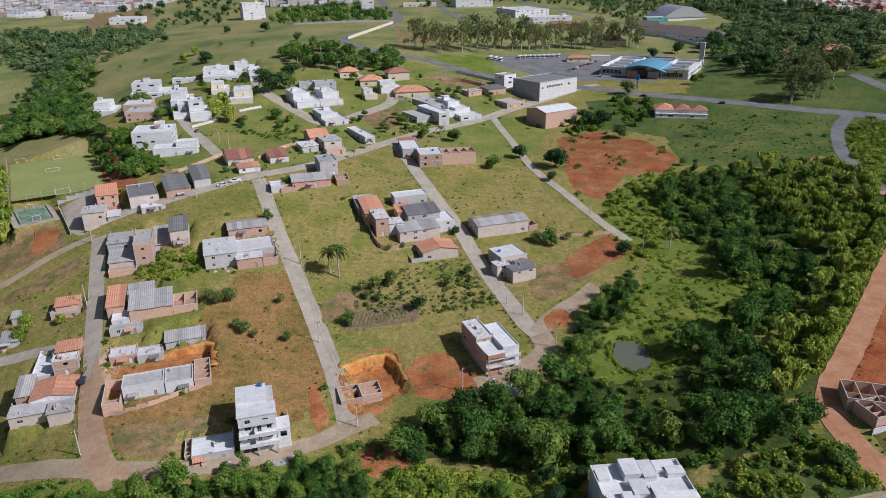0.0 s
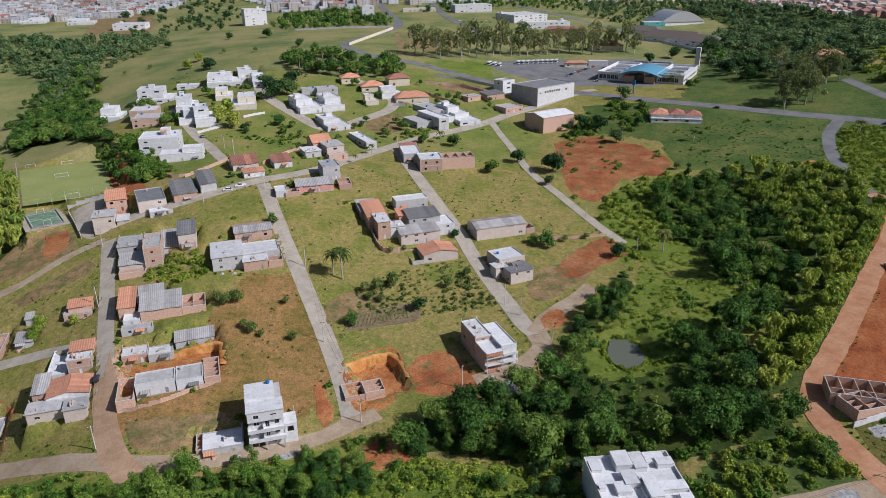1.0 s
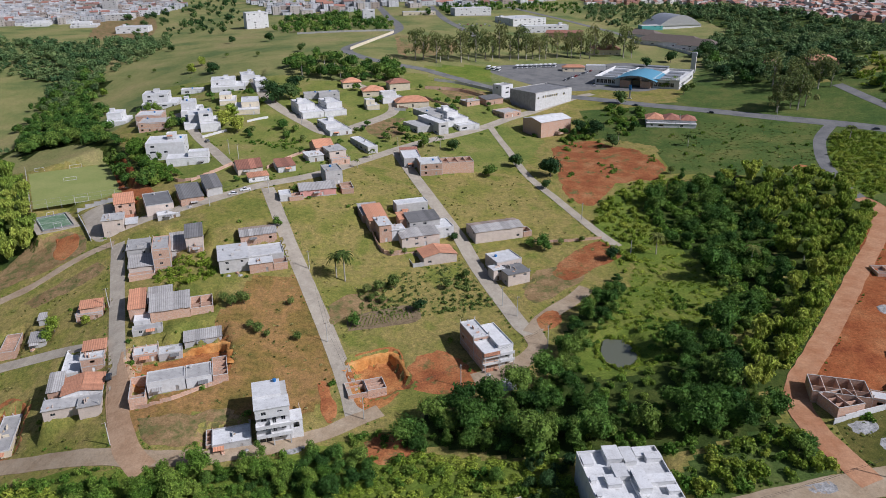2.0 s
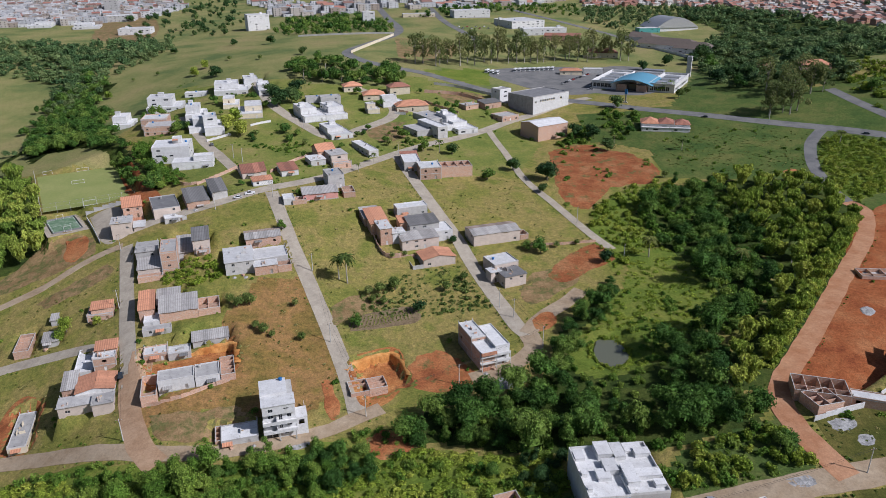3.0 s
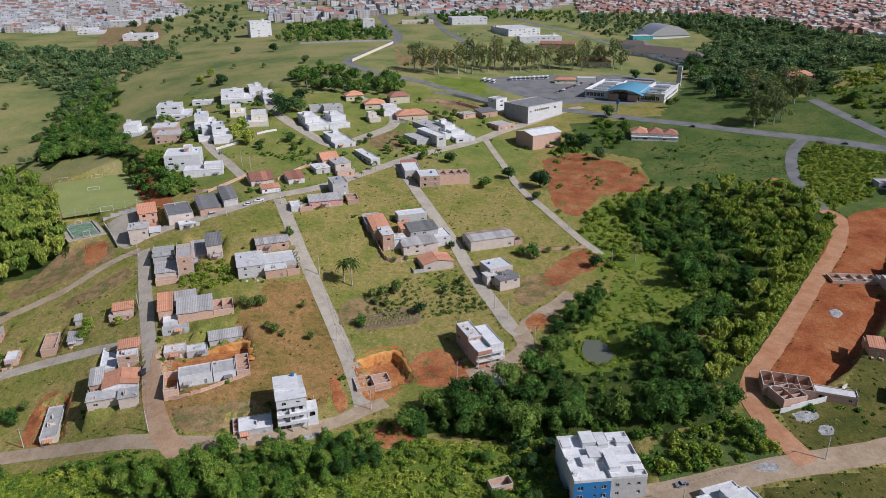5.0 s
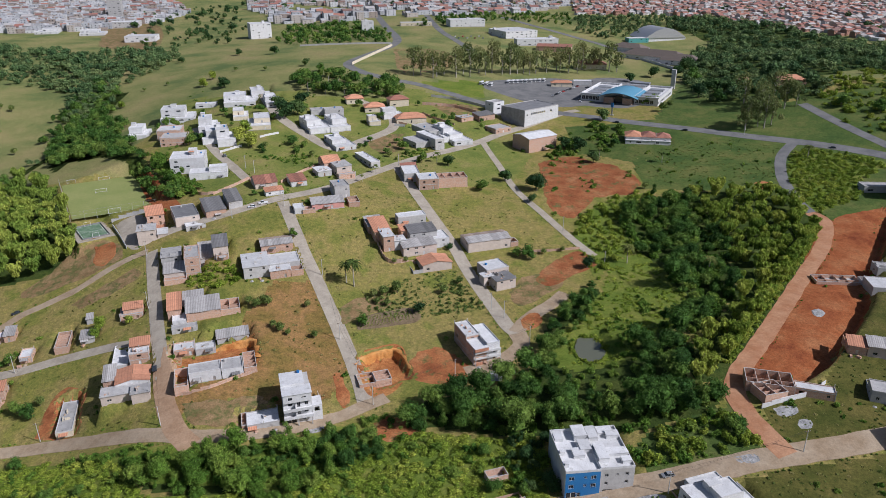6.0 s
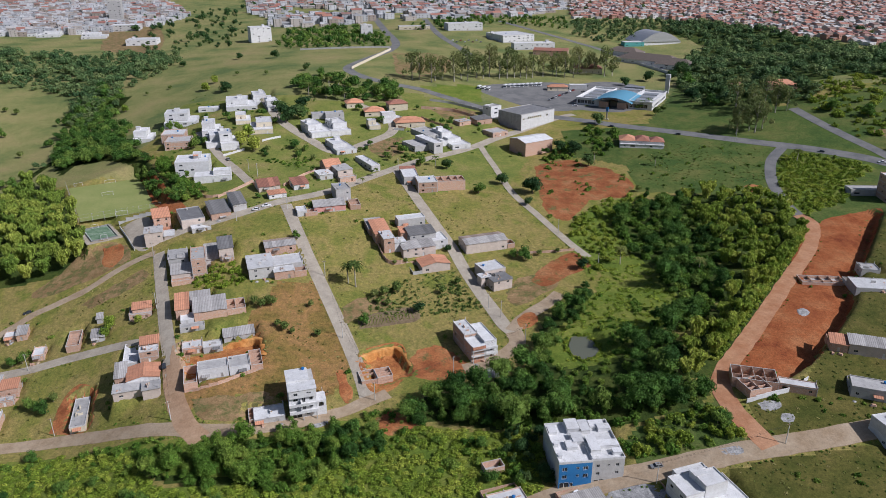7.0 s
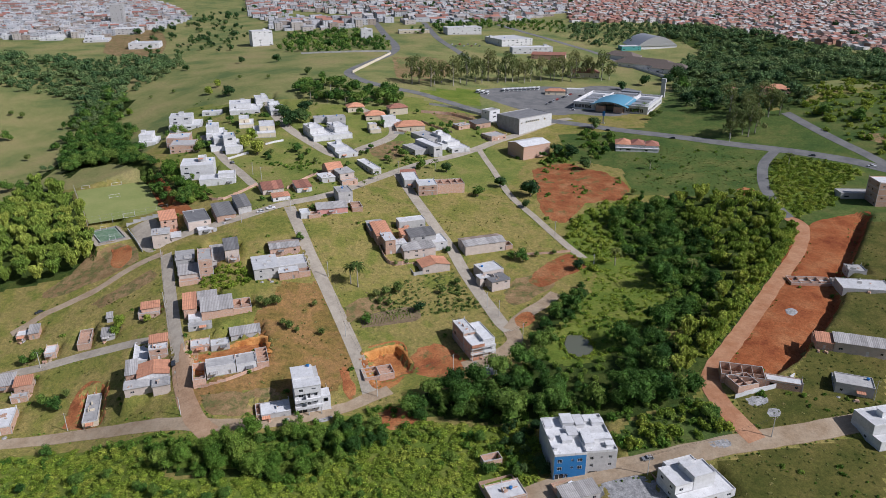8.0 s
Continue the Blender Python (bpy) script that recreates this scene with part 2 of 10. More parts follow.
m_grass = soil("meadow", [(0.30, (0.130, 0.155, 0.036)), (0.42, (0.190, 0.190, 0.050)), (0.54, (0.262, 0.215, 0.082)), (0.65, (0.160, 0.178, 0.042))],
               [(0.30, (0.48, 0.52, 0.44)), (0.5, (0.96, 0.96, 0.9)), (0.70, (1.5, 1.34, 1.2))], 0.045, 0.9, 0.2)
# grass colour lowered to paint in the cloud shadow on the upper right slopes
m_slopegrass = soil("slope_grass", [(0.33, (0.052, 0.096, 0.026)), (0.5, (0.084, 0.124, 0.034)), (0.68, (0.135, 0.148, 0.050))], [(0.30, (0.6, 0.62, 0.55)), (0.70, (1.25, 1.18, 1.1))])
m_olive = soil("rough_olive_grass", [(0.33, (0.062, 0.075, 0.018)), (0.5, (0.100, 0.100, 0.028)), (0.68, (0.150, 0.128, 0.045))], [(0.30, (0.55, 0.58, 0.5)), (0.70, (1.3, 1.2, 1.1))], 0.08)
m_drygrass = soil("dry_meadow_grass", [(0.32, (0.130, 0.112, 0.033)), (0.43, (0.215, 0.146, 0.050)), (0.54, (0.285, 0.168, 0.074)), (0.68, (0.168, 0.132, 0.040))], [(0.30, (0.5, 0.53, 0.46)), (0.5, (0.95, 0.95, 0.9)), (0.70, (1.45, 1.3, 1.15))], 0.07, 0.9, 0.2)
m_lawn = soil("bright_plot_grass", [(0.33, (0.125, 0.165, 0.040)), (0.5, (0.182, 0.205, 0.055)), (0.68, (0.255, 0.225, 0.090))], [(0.30, (0.62, 0.66, 0.58)), (0.70, (1.25, 1.18, 1.1))], 0.05)
# olive green grass, its tones paled to paint distance haze on far fields
m_pasture = soil("pasture_grass", [(0.34, (0.105, 0.145, 0.054)), (0.46, (0.178, 0.196, 0.074)), (0.56, (0.232, 0.224, 0.094)), (0.68, (0.270, 0.232, 0.112))], [(0.30, (0.72, 0.76, 0.70)), (0.70, (1.2, 1.16, 1.1))], 0.02, 0.3, 0.1)
m_lush = soil("lush_grass", [(0.33, (0.095, 0.150, 0.024)), (0.5, (0.140, 0.190, 0.034)), (0.68, (0.200, 0.215, 0.052))], [(0.30, (0.6, 0.62, 0.55)), (0.70, (1.25, 1.18, 1.1))])
# litter and low growth; its dark tones also paint shade between the trees
m_brush = soil("shade_darkened_litter", [(0.33, (0.028, 0.050, 0.014)), (0.5, (0.055, 0.085, 0.020)), (0.68, (0.095, 0.115, 0.030))], [(0.30, (0.5, 0.55, 0.45)), (0.70, (1.3, 1.22, 1.1))], 0.1, 1.0, 0.4)
m_paving = soil("worn_concrete_paving", [(0.35, (0.325, 0.288, 0.238)), (0.6, (0.41, 0.365, 0.30))], [(0.3, (0.8, 0.78, 0.75)), (0.65, (1.05, 1.05, 1.04))], 0.15, 0.2, 0.03, 0.3)
m_road = soil("grey_asphalt", [(0.35, (0.135, 0.137, 0.14)), (0.6, (0.19, 0.19, 0.187))], [(0.3, (0.85, 0.85, 0.85)), (0.65, (1.08, 1.06, 1.04))], 0.1, 0.2, 0.03, 0.3)
m_dust = soil("dusty_lane", [(0.35, (0.30, 0.225, 0.15)), (0.6, (0.385, 0.31, 0.225))], [(0.3, (0.75, 0.73, 0.7)), (0.65, (1.1, 1.08, 1.05))], 0.12, 0.3, 0.06, 0.3)
m_dirt = soil("red_dirt_road", [(0.35, (0.36, 0.175, 0.095)), (0.6, (0.44, 0.25, 0.15))], [(0.3, (0.75, 0.7, 0.66)), (0.65, (1.1, 1.08, 1.05))], 0.12, 0.3, 0.06, 0.3)
m_tan = soil("tan_dirt_road", [(0.35, (0.33, 0.215, 0.135)), (0.6, (0.41, 0.285, 0.19))], [(0.3, (0.75, 0.72, 0.68)), (0.65, (1.1, 1.08, 1.05))], 0.12, 0.3, 0.06, 0.3)
m_redearth = soil("raw_red_earth", [(0.33, (0.24, 0.085, 0.038)), (0.5, (0.36, 0.145, 0.062)), (0.68, (0.42, 0.21, 0.10))], [(0.3, (0.66, 0.6, 0.56)), (0.65, (1.12, 1.08, 1.04))], 0.10, 0.5, 0.12)
m_dryearth = soil("dry_earth", [(0.35, (0.21, 0.14, 0.075)), (0.6, (0.30, 0.21, 0.12))], [(0.3, (0.66, 0.64, 0.55)), (0.65, (1.12, 1.08, 1.0))], 0.10, 0.5, 0.12)
overgrown(m_redearth, 0.54, 0.66)
overgrown(m_dryearth, 0.47, 0.60)
m_cutearth = soil("freshly_cut_earth", [(0.33, (0.28, 0.10, 0.040)), (0.5, (0.40, 0.175, 0.068)), (0.68, (0.48, 0.25, 0.10))], [(0.3, (0.62, 0.56, 0.5)), (0.65, (1.12, 1.08, 1.04))], 0.18, 1.0, 0.3)
m_cutface = soil("fresh_orange_earth_face", [(0.33, (0.42, 0.165, 0.050)), (0.5, (0.56, 0.27, 0.085)), (0.68, (0.63, 0.36, 0.14))], [(0.3, (0.72, 0.66, 0.6)), (0.65, (1.1, 1.08, 1.04))], 0.18, 0.6, 0.2, 0.35)
m_plot = soil("graded_red_earth", [(0.33, (0.19, 0.055, 0.024)), (0.5, (0.29, 0.10, 0.040)), (0.68, (0.34, 0.15, 0.07))], [(0.3, (0.62, 0.58, 0.54)), (0.65, (1.15, 1.1, 1.05))], 0.07, 0.8, 0.2)
m_redslope = overgrown(soil("eroded_red_slope", [(0.33, (0.22, 0.075, 0.034)), (0.5, (0.30, 0.115, 0.050)), (0.68, (0.36, 0.18, 0.09))], [(0.3, (0.6, 0.55, 0.5)), (0.65, (1.12, 1.08, 1.04))], 0.10, 1.0, 0.3), 0.54, 0.64, 0.12)
m_bed = soil("dug_garden_soil", [(0.35, (0.15, 0.115, 0.075)), (0.6, (0.22, 0.17, 0.115))], [(0.3, (0.7, 0.68, 0.6)), (0.65, (1.12, 1.08, 1.0))], 0.2, 0.6, 0.12)
m_turf = soil("playing_turf", [(0.35, (0.215, 0.255, 0.085)), (0.6, (0.265, 0.285, 0.108))], [(0.3, (0.85, 0.86, 0.8)), (0.65, (1.08, 1.06, 1.0))], 0.05, 0.2, 0.03, 0.3)
m_court = soil("green_court_paint", [(0.4, (0.11, 0.19, 0.12)), (0.6, (0.20, 0.27, 0.20))], [(0.3, (0.8, 0.85, 0.8)), (0.65, (1.1, 1.1, 1.1))], 0.25, 0.1, 0.02)
m_gravel = soil("gravel", [(0.35, (0.22, 0.22, 0.23)), (0.6, (0.36, 0.36, 0.37))], [(0.3, (0.6, 0.6, 0.6)), (0.65, (1.2, 1.2, 1.2))], 0.5, 1.0, 0.2)
m_leaf = leaves("broad_leaves", (0.036, 0.092, 0.020), (0.088, 0.180, 0.032), (0.185, 0.270, 0.052), 0.10)
m_leafdark = leaves("dark_leaves", (0.024, 0.060, 0.022), (0.052, 0.110, 0.034), (0.110, 0.170, 0.050), 0.10)
# paler and bluer than the near leaves: distance haze put into the colour
m_leaffar = leaves("hazed_wood_leaves", (0.062, 0.125, 0.050), (0.115, 0.188, 0.070), (0.190, 0.250, 0.096), 0.035)
m_bamboo = leaves("bamboo_leaves", (0.140, 0.225, 0.030), (0.260, 0.345, 0.048), (0.420, 0.460, 0.085), 0.12)
m_bamboodark = leaves("old_bamboo_leaves", (0.120, 0.210, 0.034), (0.240, 0.335, 0.056), (0.400, 0.450, 0.085), 0.10)
m_shrub = leaves("shrub_leaves", (0.060, 0.140, 0.018), (0.125, 0.225, 0.032), (0.220, 0.300, 0.052), 0.12)
m_vine = leaves("creeper_leaves", (0.140, 0.215, 0.024), (0.225, 0.305, 0.036), (0.325, 0.370, 0.056), 0.05)
m_oliveweed = leaves("olive_weeds", (0.095, 0.120, 0.026), (0.155, 0.172, 0.040), (0.235, 0.225, 0.068), 0.08)
m_scrub = leaves("pale_scrub_leaves", (0.090, 0.145, 0.034), (0.155, 0.215, 0.054), (0.235, 0.270, 0.084), 0.10)
m_tallgrass = leaves("tall_grass_blades", (0.085, 0.130, 0.028), (0.130, 0.168, 0.040), (0.190, 0.200, 0.060), 0.06)
m_tuft = leaves("grass_tufts", (0.175, 0.195, 0.050), (0.250, 0.240, 0.076), (0.34, 0.29, 0.120), 0.05)
m_gum = leaves("gum_leaves", (0.110, 0.150, 0.052), (0.180, 0.215, 0.072), (0.265, 0.270, 0.105), 0.08)
m_palm = leaves("palm_fronds", (0.06, 0.10, 0.022), (0.10, 0.14, 0.03), (0.16, 0.18, 0.045), 0.2)
m_bark = plain("bark", (0.24, 0.19, 0.14), (0.13, 0.10, 0.075), 1.5, 0.95)
m_palebark = plain("pale_bark", (0.42, 0.38, 0.32), (0.26, 0.23, 0.19), 1.0, 0.95)
WALLS = {"white": m_white, "brick": m_brick, "grey": m_grey, "cream": m_cream, "pink": m_pink, "blue": m_blue, "teal": m_teal, "warehouse": m_slab, "plaster": m_plaster, "blank": m_brick}
ROOFS = {"white": m_whiteroof, "pale": m_whiteroof, "grey": m_slab, "dark": m_darkslab}

# ---- lie of the land ----
HILLS = [
    (-110, 185, 35, 13.7),
    (-70, 250, 45, -1.6),
    (-420, 620, 110, -14.3),
    (-250, 180, 60, -9.7),
    (450, 420, 120, 13.5),
    (70, 440, 45, -6.7),
    (240, 480, 70, -3.3),
    (0, 1050, 200, 7.6),
    (95, 150, 35, 3.9),
    (560, 1000, 220, 14.3),
    (-140, 165, 30, -10.9),
    (0, 360, 60, 2.9),
    (250, 650, 60, -12.4),
    (-330, 300, 110, -7.9),
    (-160, 190, 60, -4.6),
    (-200, 340, 45, 2.7),
    (-100, 300, 60, 18.2),
    (-60, 180, 60, -1.6),
    (40, 200, 60, 0.2),
    (30, 110, 70, 2.5),
    (60, 300, 60, 0.7),
    (130, 180, 60, 8.8),
    (180, 330, 80, -1.2),
    (130, 430, 70, 2.3),
    (-60, 420, 80, -2.4),
    (-320, 520, 90, -18.6),
    (-170, 430, 60, 9.2),
    (-90, 650, 130, 7.1),
    (120, 620, 110, -18.2),
    (300, 600, 120, 9.8),
    (-420, 900, 180, -6.3),
    (330, 880, 150, -23.6),
    (-250, 750, 110, -0.3),
    (300, 180, 100, 23.0),
]
# level pads and cuts: centre, turn, width, depth, level, softness of the edge
PADS = [
    (-203, 361, 30, 46, 76, 25.0, 4.0),
    (-190, 310, 36, 18, 27, 21.0, 4.0),
    (-25, 197.5, 20, 19, 19, 0.0, 1.2),
    (61, 202, 10, 12, 16, 7.2, 6.0),
    (-94.5, 200.5, 18, 34, 13, 5.6, 1.0),
]


def land(x, y):
    """Height of the untouched hillside."""
    x, y = np.asarray(x, float), np.asarray(y, float)
    t, u = np.clip((y - 100) / 560, 0, 1), np.clip((y - 900) / 1600, 0, 1)
    z = -4 + 62 * t * t * (3 - 2 * t) + 45 * u * u * (3 - 2 * u)
    for a, b, r, k in HILLS:
        z = z + k * np.exp(-((x - a) ** 2 + (y - b) ** 2) / (2 * r * r))
    # steep bank along the upper side of the cleared red plot
    d = (x - np.interp(y, (165, 173, 191, 214, 256, 313), (130, 142, 160, 180, 208, 249))) * 0.78
    k = np.clip((y - 160) / 14, 0, 1) * np.clip((325 - y) / 14, 0, 1)
    return z + k * np.where(d < 0, -4.0 * np.exp(np.minimum(d, 0) / 11), -4.0 + 7.2 * np.clip(d / 3.2, 0, 1)) * np.exp(-np.maximum(d, 0) / 45)


def cut_land(x, y, first=0):
    """Height of the ground with its levelled pads and cuts."""
    x, y = np.asarray(x, float), np.asarray(y, float)
    z = land(x, y)
    for cx, cy, turn, w, d, level, soft in PADS:
        if x.ndim and not np.any((np.abs(x - cx) < w + d + 9) & (np.abs(y - cy) < w + d + 9)):
            continue
        c, s = math.cos(radians(turn)), math.sin(radians(turn))
        u, v = (x - cx) * c + (y - cy) * s, -(x - cx) * s + (y - cy) * c
        k = np.clip(1 - np.maximum(np.abs(u) - w / 2, np.abs(v) - d / 2) / soft, 0, 1)
        k = k * k * (3 - 2 * k)
        z = z * (1 - k) + level * k
    return z


grid = {}


def height(x, y):
    """Height of the finished ground sheet, between its grid lines."""
    x, y = np.asarray(x, float), np.asarray(y, float)
    gx, gy, gz = grid["x"], grid["y"], grid["z"]
    i = np.clip(np.searchsorted(gx, x) - 1, 0, len(gx) - 2)
    j = np.clip(np.searchsorted(gy, y) - 1, 0, len(gy) - 2)
    u, v = (x - gx[i]) / (gx[i + 1] - gx[i]), (y - gy[j]) / (gy[j + 1] - gy[j])
    return (gz[j, i] * (1 - u) + gz[j, i + 1] * u) * (1 - v) + (gz[j + 1, i] * (1 - u) + gz[j + 1, i + 1] * u) * v


def at(x, y):
    return float(height(x, y))


def mesh_of(name, verts, faces, material, smooth=False):
    me = bpy.data.meshes.new(name)
    verts = np.asarray(verts, np.float32)
    me.vertices.add(len(verts))
    me.vertices.foreach_set("co", verts.ravel())
    loops = np.fromiter((i for f in faces for i in f), np.int32) if not isinstance(faces, np.ndarray) else faces.ravel().astype(np.int32)
    sizes = np.array([len(f) for f in faces], np.int32) if not isinstance(faces, np.ndarray) else np.full(len(faces), faces.shape[1], np.int32)
    me.loops.add(len(loops))
    me.loops.foreach_set("vertex_index", loops)
    me.polygons.add(len(sizes))
    me.polygons.foreach_set("loop_start", np.concatenate(([0], np.cumsum(sizes)[:-1])).astype(np.int32))
    me.polygons.foreach_set("loop_total", sizes)
    me.update(calc_edges=True)
    me.validate()
    if smooth:
        me.shade_smooth()
    else:
        me.shade_flat()
    me.materials.append(material)
    return me


def empty(name, m):
    ob = new(name)
    ob.empty_display_size = 0.5
    ob.matrix_world = m
    return ob


def part(name, me, parent, label="", m=None):
    """Links a mesh as one part under a thing."""
    ob = new(name, me)
    ob.parent = parent
    if m is not None:
        ob.matrix_local = m
    if label:
        ob["label"] = label
    return ob


class Shape:
    """Collects boxes, quads and prisms for one mesh."""

    def __init__(self):
        self.v, self.f = [], []

    def quad(self, *p):
        i = len(self.v)
        self.v += [tuple(q) for q in p]
        self.f.append(tuple(range(i, i + len(p))))

    def box(self, x0, y0, z0, x1, y1, z1):
        i = len(self.v)
        self.v += [(x0, y0, z0), (x1, y0, z0), (x1, y1, z0), (x0, y1, z0), (x0, y0, z1), (x1, y0, z1), (x1, y1, z1), (x0, y1, z1)]
        for f in ((3, 2, 1, 0), (4, 5, 6, 7), (0, 1, 5, 4), (1, 2, 6, 5), (2, 3, 7, 6), (3, 0, 4, 7)):
            self.f.append(tuple(i + k for k in f))

    def tube(self, p, q, r0, r1, n=6):
        p, q = Vector(p), Vector(q)
        d = (q - p).normalized()
        a = d.orthogonal().normalized()
        b = d.cross(a)
        i = len(self.v)
        for c, r in ((p, r0), (q, r1)):
            for k in range(n):
                t = 2 * math.pi * k / n
                self.v.append(tuple(c + a * (r * math.cos(t)) + b * (r * math.sin(t))))
        for k in range(n):
            j = (k + 1) % n
            self.f.append((i + k, i + j, i + n + j, i + n + k))
        self.f.append(tuple(i + n + k for k in range(n)))
        self.f.append(tuple(i + k for k in reversed(range(n))))

    def mesh(self, name, material, smooth=False):
        return mesh_of(name, self.v, self.f, material, smooth)


# ---- ground ----
def graded(lo, hi, a, b, fine, grow, top):
    """Coordinates from lo to hi, fine between a and b and coarser outside."""
    mid = list(np.arange(a, b, fine))
    right, s = [b], fine
    while right[-1] < hi:
        s = min(s * grow, top)
        right.append(right[-1] + s)
    left, s = [], fine
    x = a
    while x > lo:
        s = min(s * grow, top)
        x -= s
        left.append(x)
    return np.array(left[::-1] + mid + right)


def curve_points(pts, step):
    """A smooth line through the points, sampled about every step metres."""
    p = [np.array(q, float) for q in pts]
    p = [2 * p[0] - p[1]] + p + [2 * p[-1] - p[-2]]
    res = []
    for a, b, c, d in zip(p, p[1:], p[2:], p[3:]):
        n = max(2, int(np.linalg.norm(c - b) / step))
        for i in range(n):
            t = i / n
            res.append(0.5 * (2 * b + (c - a) * t + (2 * a - 5 * b + 4 * c - d) * t * t + (3 * b - a - 3 * c + d) * t ** 3))
    res.append(p[-2])
    return np.array(res)


ROAD_LINES = []
road_count = [0]


def build_road(name, pts, width, material, label, lift):
    """A strip of paving that lies on the land, with a low edge and an uneven border."""
    line = curve_points(pts, 2.0)
    ROAD_LINES.append((line, width))
    road_count[0] += 1
    lift += 0.004 * road_count[0]
    tan = np.gradient(line, axis=0)
    tan /= np.linalg.norm(tan, axis=1)[:, None]
    nor = np.stack([-tan[:, 1], tan[:, 0]], 1)
    across = [-0.5, -0.5, -0.25, 0, 0.25, 0.5, 0.5]
    rows = []
    ragged = 0.10 if material in (m_paving, m_road) else 0.45
    for k, a in enumerate(across):
        wob = np.array([noise.noise((q[0] * 0.16 + a * 7, q[1] * 0.16, road_count[0])) for q in line]) * ragged if abs(a) == 0.5 else 0
        q = line + nor * (a * width + np.sign(a) * wob)[:, None] if abs(a) == 0.5 else line + nor * (a * width)
        z = height(q[:, 0], q[:, 1]) + (lift if 0 < k < 6 else -0.25)
        rows.append(np.column_stack([q, z]))
    v = np.stack(rows, 1).reshape(-1, 3)
    n = len(across)
    f = [(i * n + k, i * n + k + 1, (i + 1) * n + k + 1, (i + 1) * n + k) for i in range(len(line) - 1) for k in range(n - 1)]
    f = [q[::-1] for q in f]
    return tagged(new(name, mesh_of(name, v, np.array(f), material)), label, name.replace("_", " "), kind="structure")


def inside(poly, x, y):
    hit = np.zeros(np.shape(x), bool)
    for (x0, y0), (x1, y1) in zip(poly, poly[1:] + poly[:1]):
        c = (y0 > y) != (y1 > y)
        hit ^= c & (x < (x1 - x0) * (y - y0) / (y1 - y0 + 1e-9) + x0)
    return hit


def build_patch(name, poly, material, label, lift, rough):
    """A sheet of bare or paved ground with a ragged border, laid over the land."""
    c = np.mean(poly, 0)
    ring = curve_points(list(poly) + [poly[0]], 2.0 if np.mean(poly, 0)[1] < 400 else 6.0)[:-1]
    wob = np.array([noise.noise((q[0] * 0.12, q[1] * 0.12, 3.3)) + 0.5 * noise.noise((q[0] * 0.45, q[1] * 0.45, 1.3)) for q in ring]) * rough
    d = ring - c
    ring = ring + d / np.linalg.norm(d, axis=1)[:, None] * wob[:, None]
    road_count[0] += 1
    lift += 0.003 * road_count[0] % 0.05
    span = np.max(np.linalg.norm(ring - c, axis=1))
    n = max(4, int(span / (2.2 if c[1] < 400 else 8.0)))
    ts = np.linspace(0, 1, n + 1)[1:]
    v = [(c[0], c[1], at(c[0], c[1]) + lift)]
    for t in ts:
        q = c + (ring - c) * t
        v += list(np.column_stack([q, height(q[:, 0], q[:, 1]) + (lift if t < 1 else -0.1)]))
    m = len(ring)
    f = [(0, 1 + i, 1 + (i + 1) % m) for i in range(m)]
    for k in range(n - 1):
        o = 1 + k * m
        f += [(o + i, o + m + i, o + m + (i + 1) % m, o + (i + 1) % m) for i in range(m)]
    me = mesh_of(name, v, f, material)
    b = bmesh.new()
    b.from_mesh(me)
    bmesh.ops.recalc_face_normals(b, faces=b.faces)
    if sum(q.normal.z for q in b.faces) < 0:
        bmesh.ops.reverse_faces(b, faces=b.faces)
    b.to_mesh(me)
    b.free()
    return tagged(new(name, me), label, name.replace("_", " "), kind="structure")


def cut_bank(label, pts, floor, lean, material):
    """A steep raw face dug into the slope, furrowed by rain, from a level floor up to the turf."""
    pts = np.array(pts, float)
    seg = np.r_[0, np.cumsum(np.linalg.norm(np.diff(pts, axis=0), axis=1))]
    t = np.arange(0, seg[-1], 0.45)
    line = np.stack([np.interp(t, seg, pts[:, 0]), np.interp(t, seg, pts[:, 1])], 1)
    tan = np.gradient(line, axis=0)
    tan /= np.linalg.norm(tan, axis=1)[:, None]
    nor = np.stack([-tan[:, 1], tan[:, 0]], 1)
    top = height(line[:, 0] + nor[:, 0] * (lean + 2.4), line[:, 1] + nor[:, 1] * (lean + 2.4)) + 0.08
    top = np.convolve(np.pad(top, 9, "edge"), np.full(19, 1 / 19), "valid")
    rows = []
    for k in range(9):
        u = k / 7
        q = []
        for i, (x, y) in enumerate(line):
            rill = 0.35 * noise.noise((t[i] * 0.8, u * 0.7, 2.0)) + 0.25 * noise.noise((t[i] * 2.1, u * 1.4, 6.0))
            h = floor - 0.3 + (top[i] - 0.3 * abs(noise.noise((t[i] * 0.5, 9.0, 1.0))) - floor + 0.3) * min(u, 1.0)
            out = lean * min(u, 1.0) + rill * math.sin(math.pi * min(u, 1.0)) + (0.4 * noise.noise((t[i] * 0.7, 3.0, 7.0)) if k == 7 else 0.0)
            if k == 8:
                out, h = lean + 2.4 + 0.4 * noise.noise((t[i] * 0.6, 1.0, 4.0)), top[i] - 0.4
            q.append((x + nor[i, 0] * out, y + nor[i, 1] * out, h))
        rows.append(q)
    n = len(line)
    v = [p for r in rows for p in r]
    f = [(k * n + i, k * n + i + 1, (k + 1) * n + i + 1, (k + 1) * n + i) for k in range(8) for i in range(n - 1)]
    tagged(new("earth_bank", mesh_of("earth_bank", v, np.array(f), material, True)), label, "earth bank", kind="structure")


# ---- houses ----
FOOT = []          # ground taken up by houses


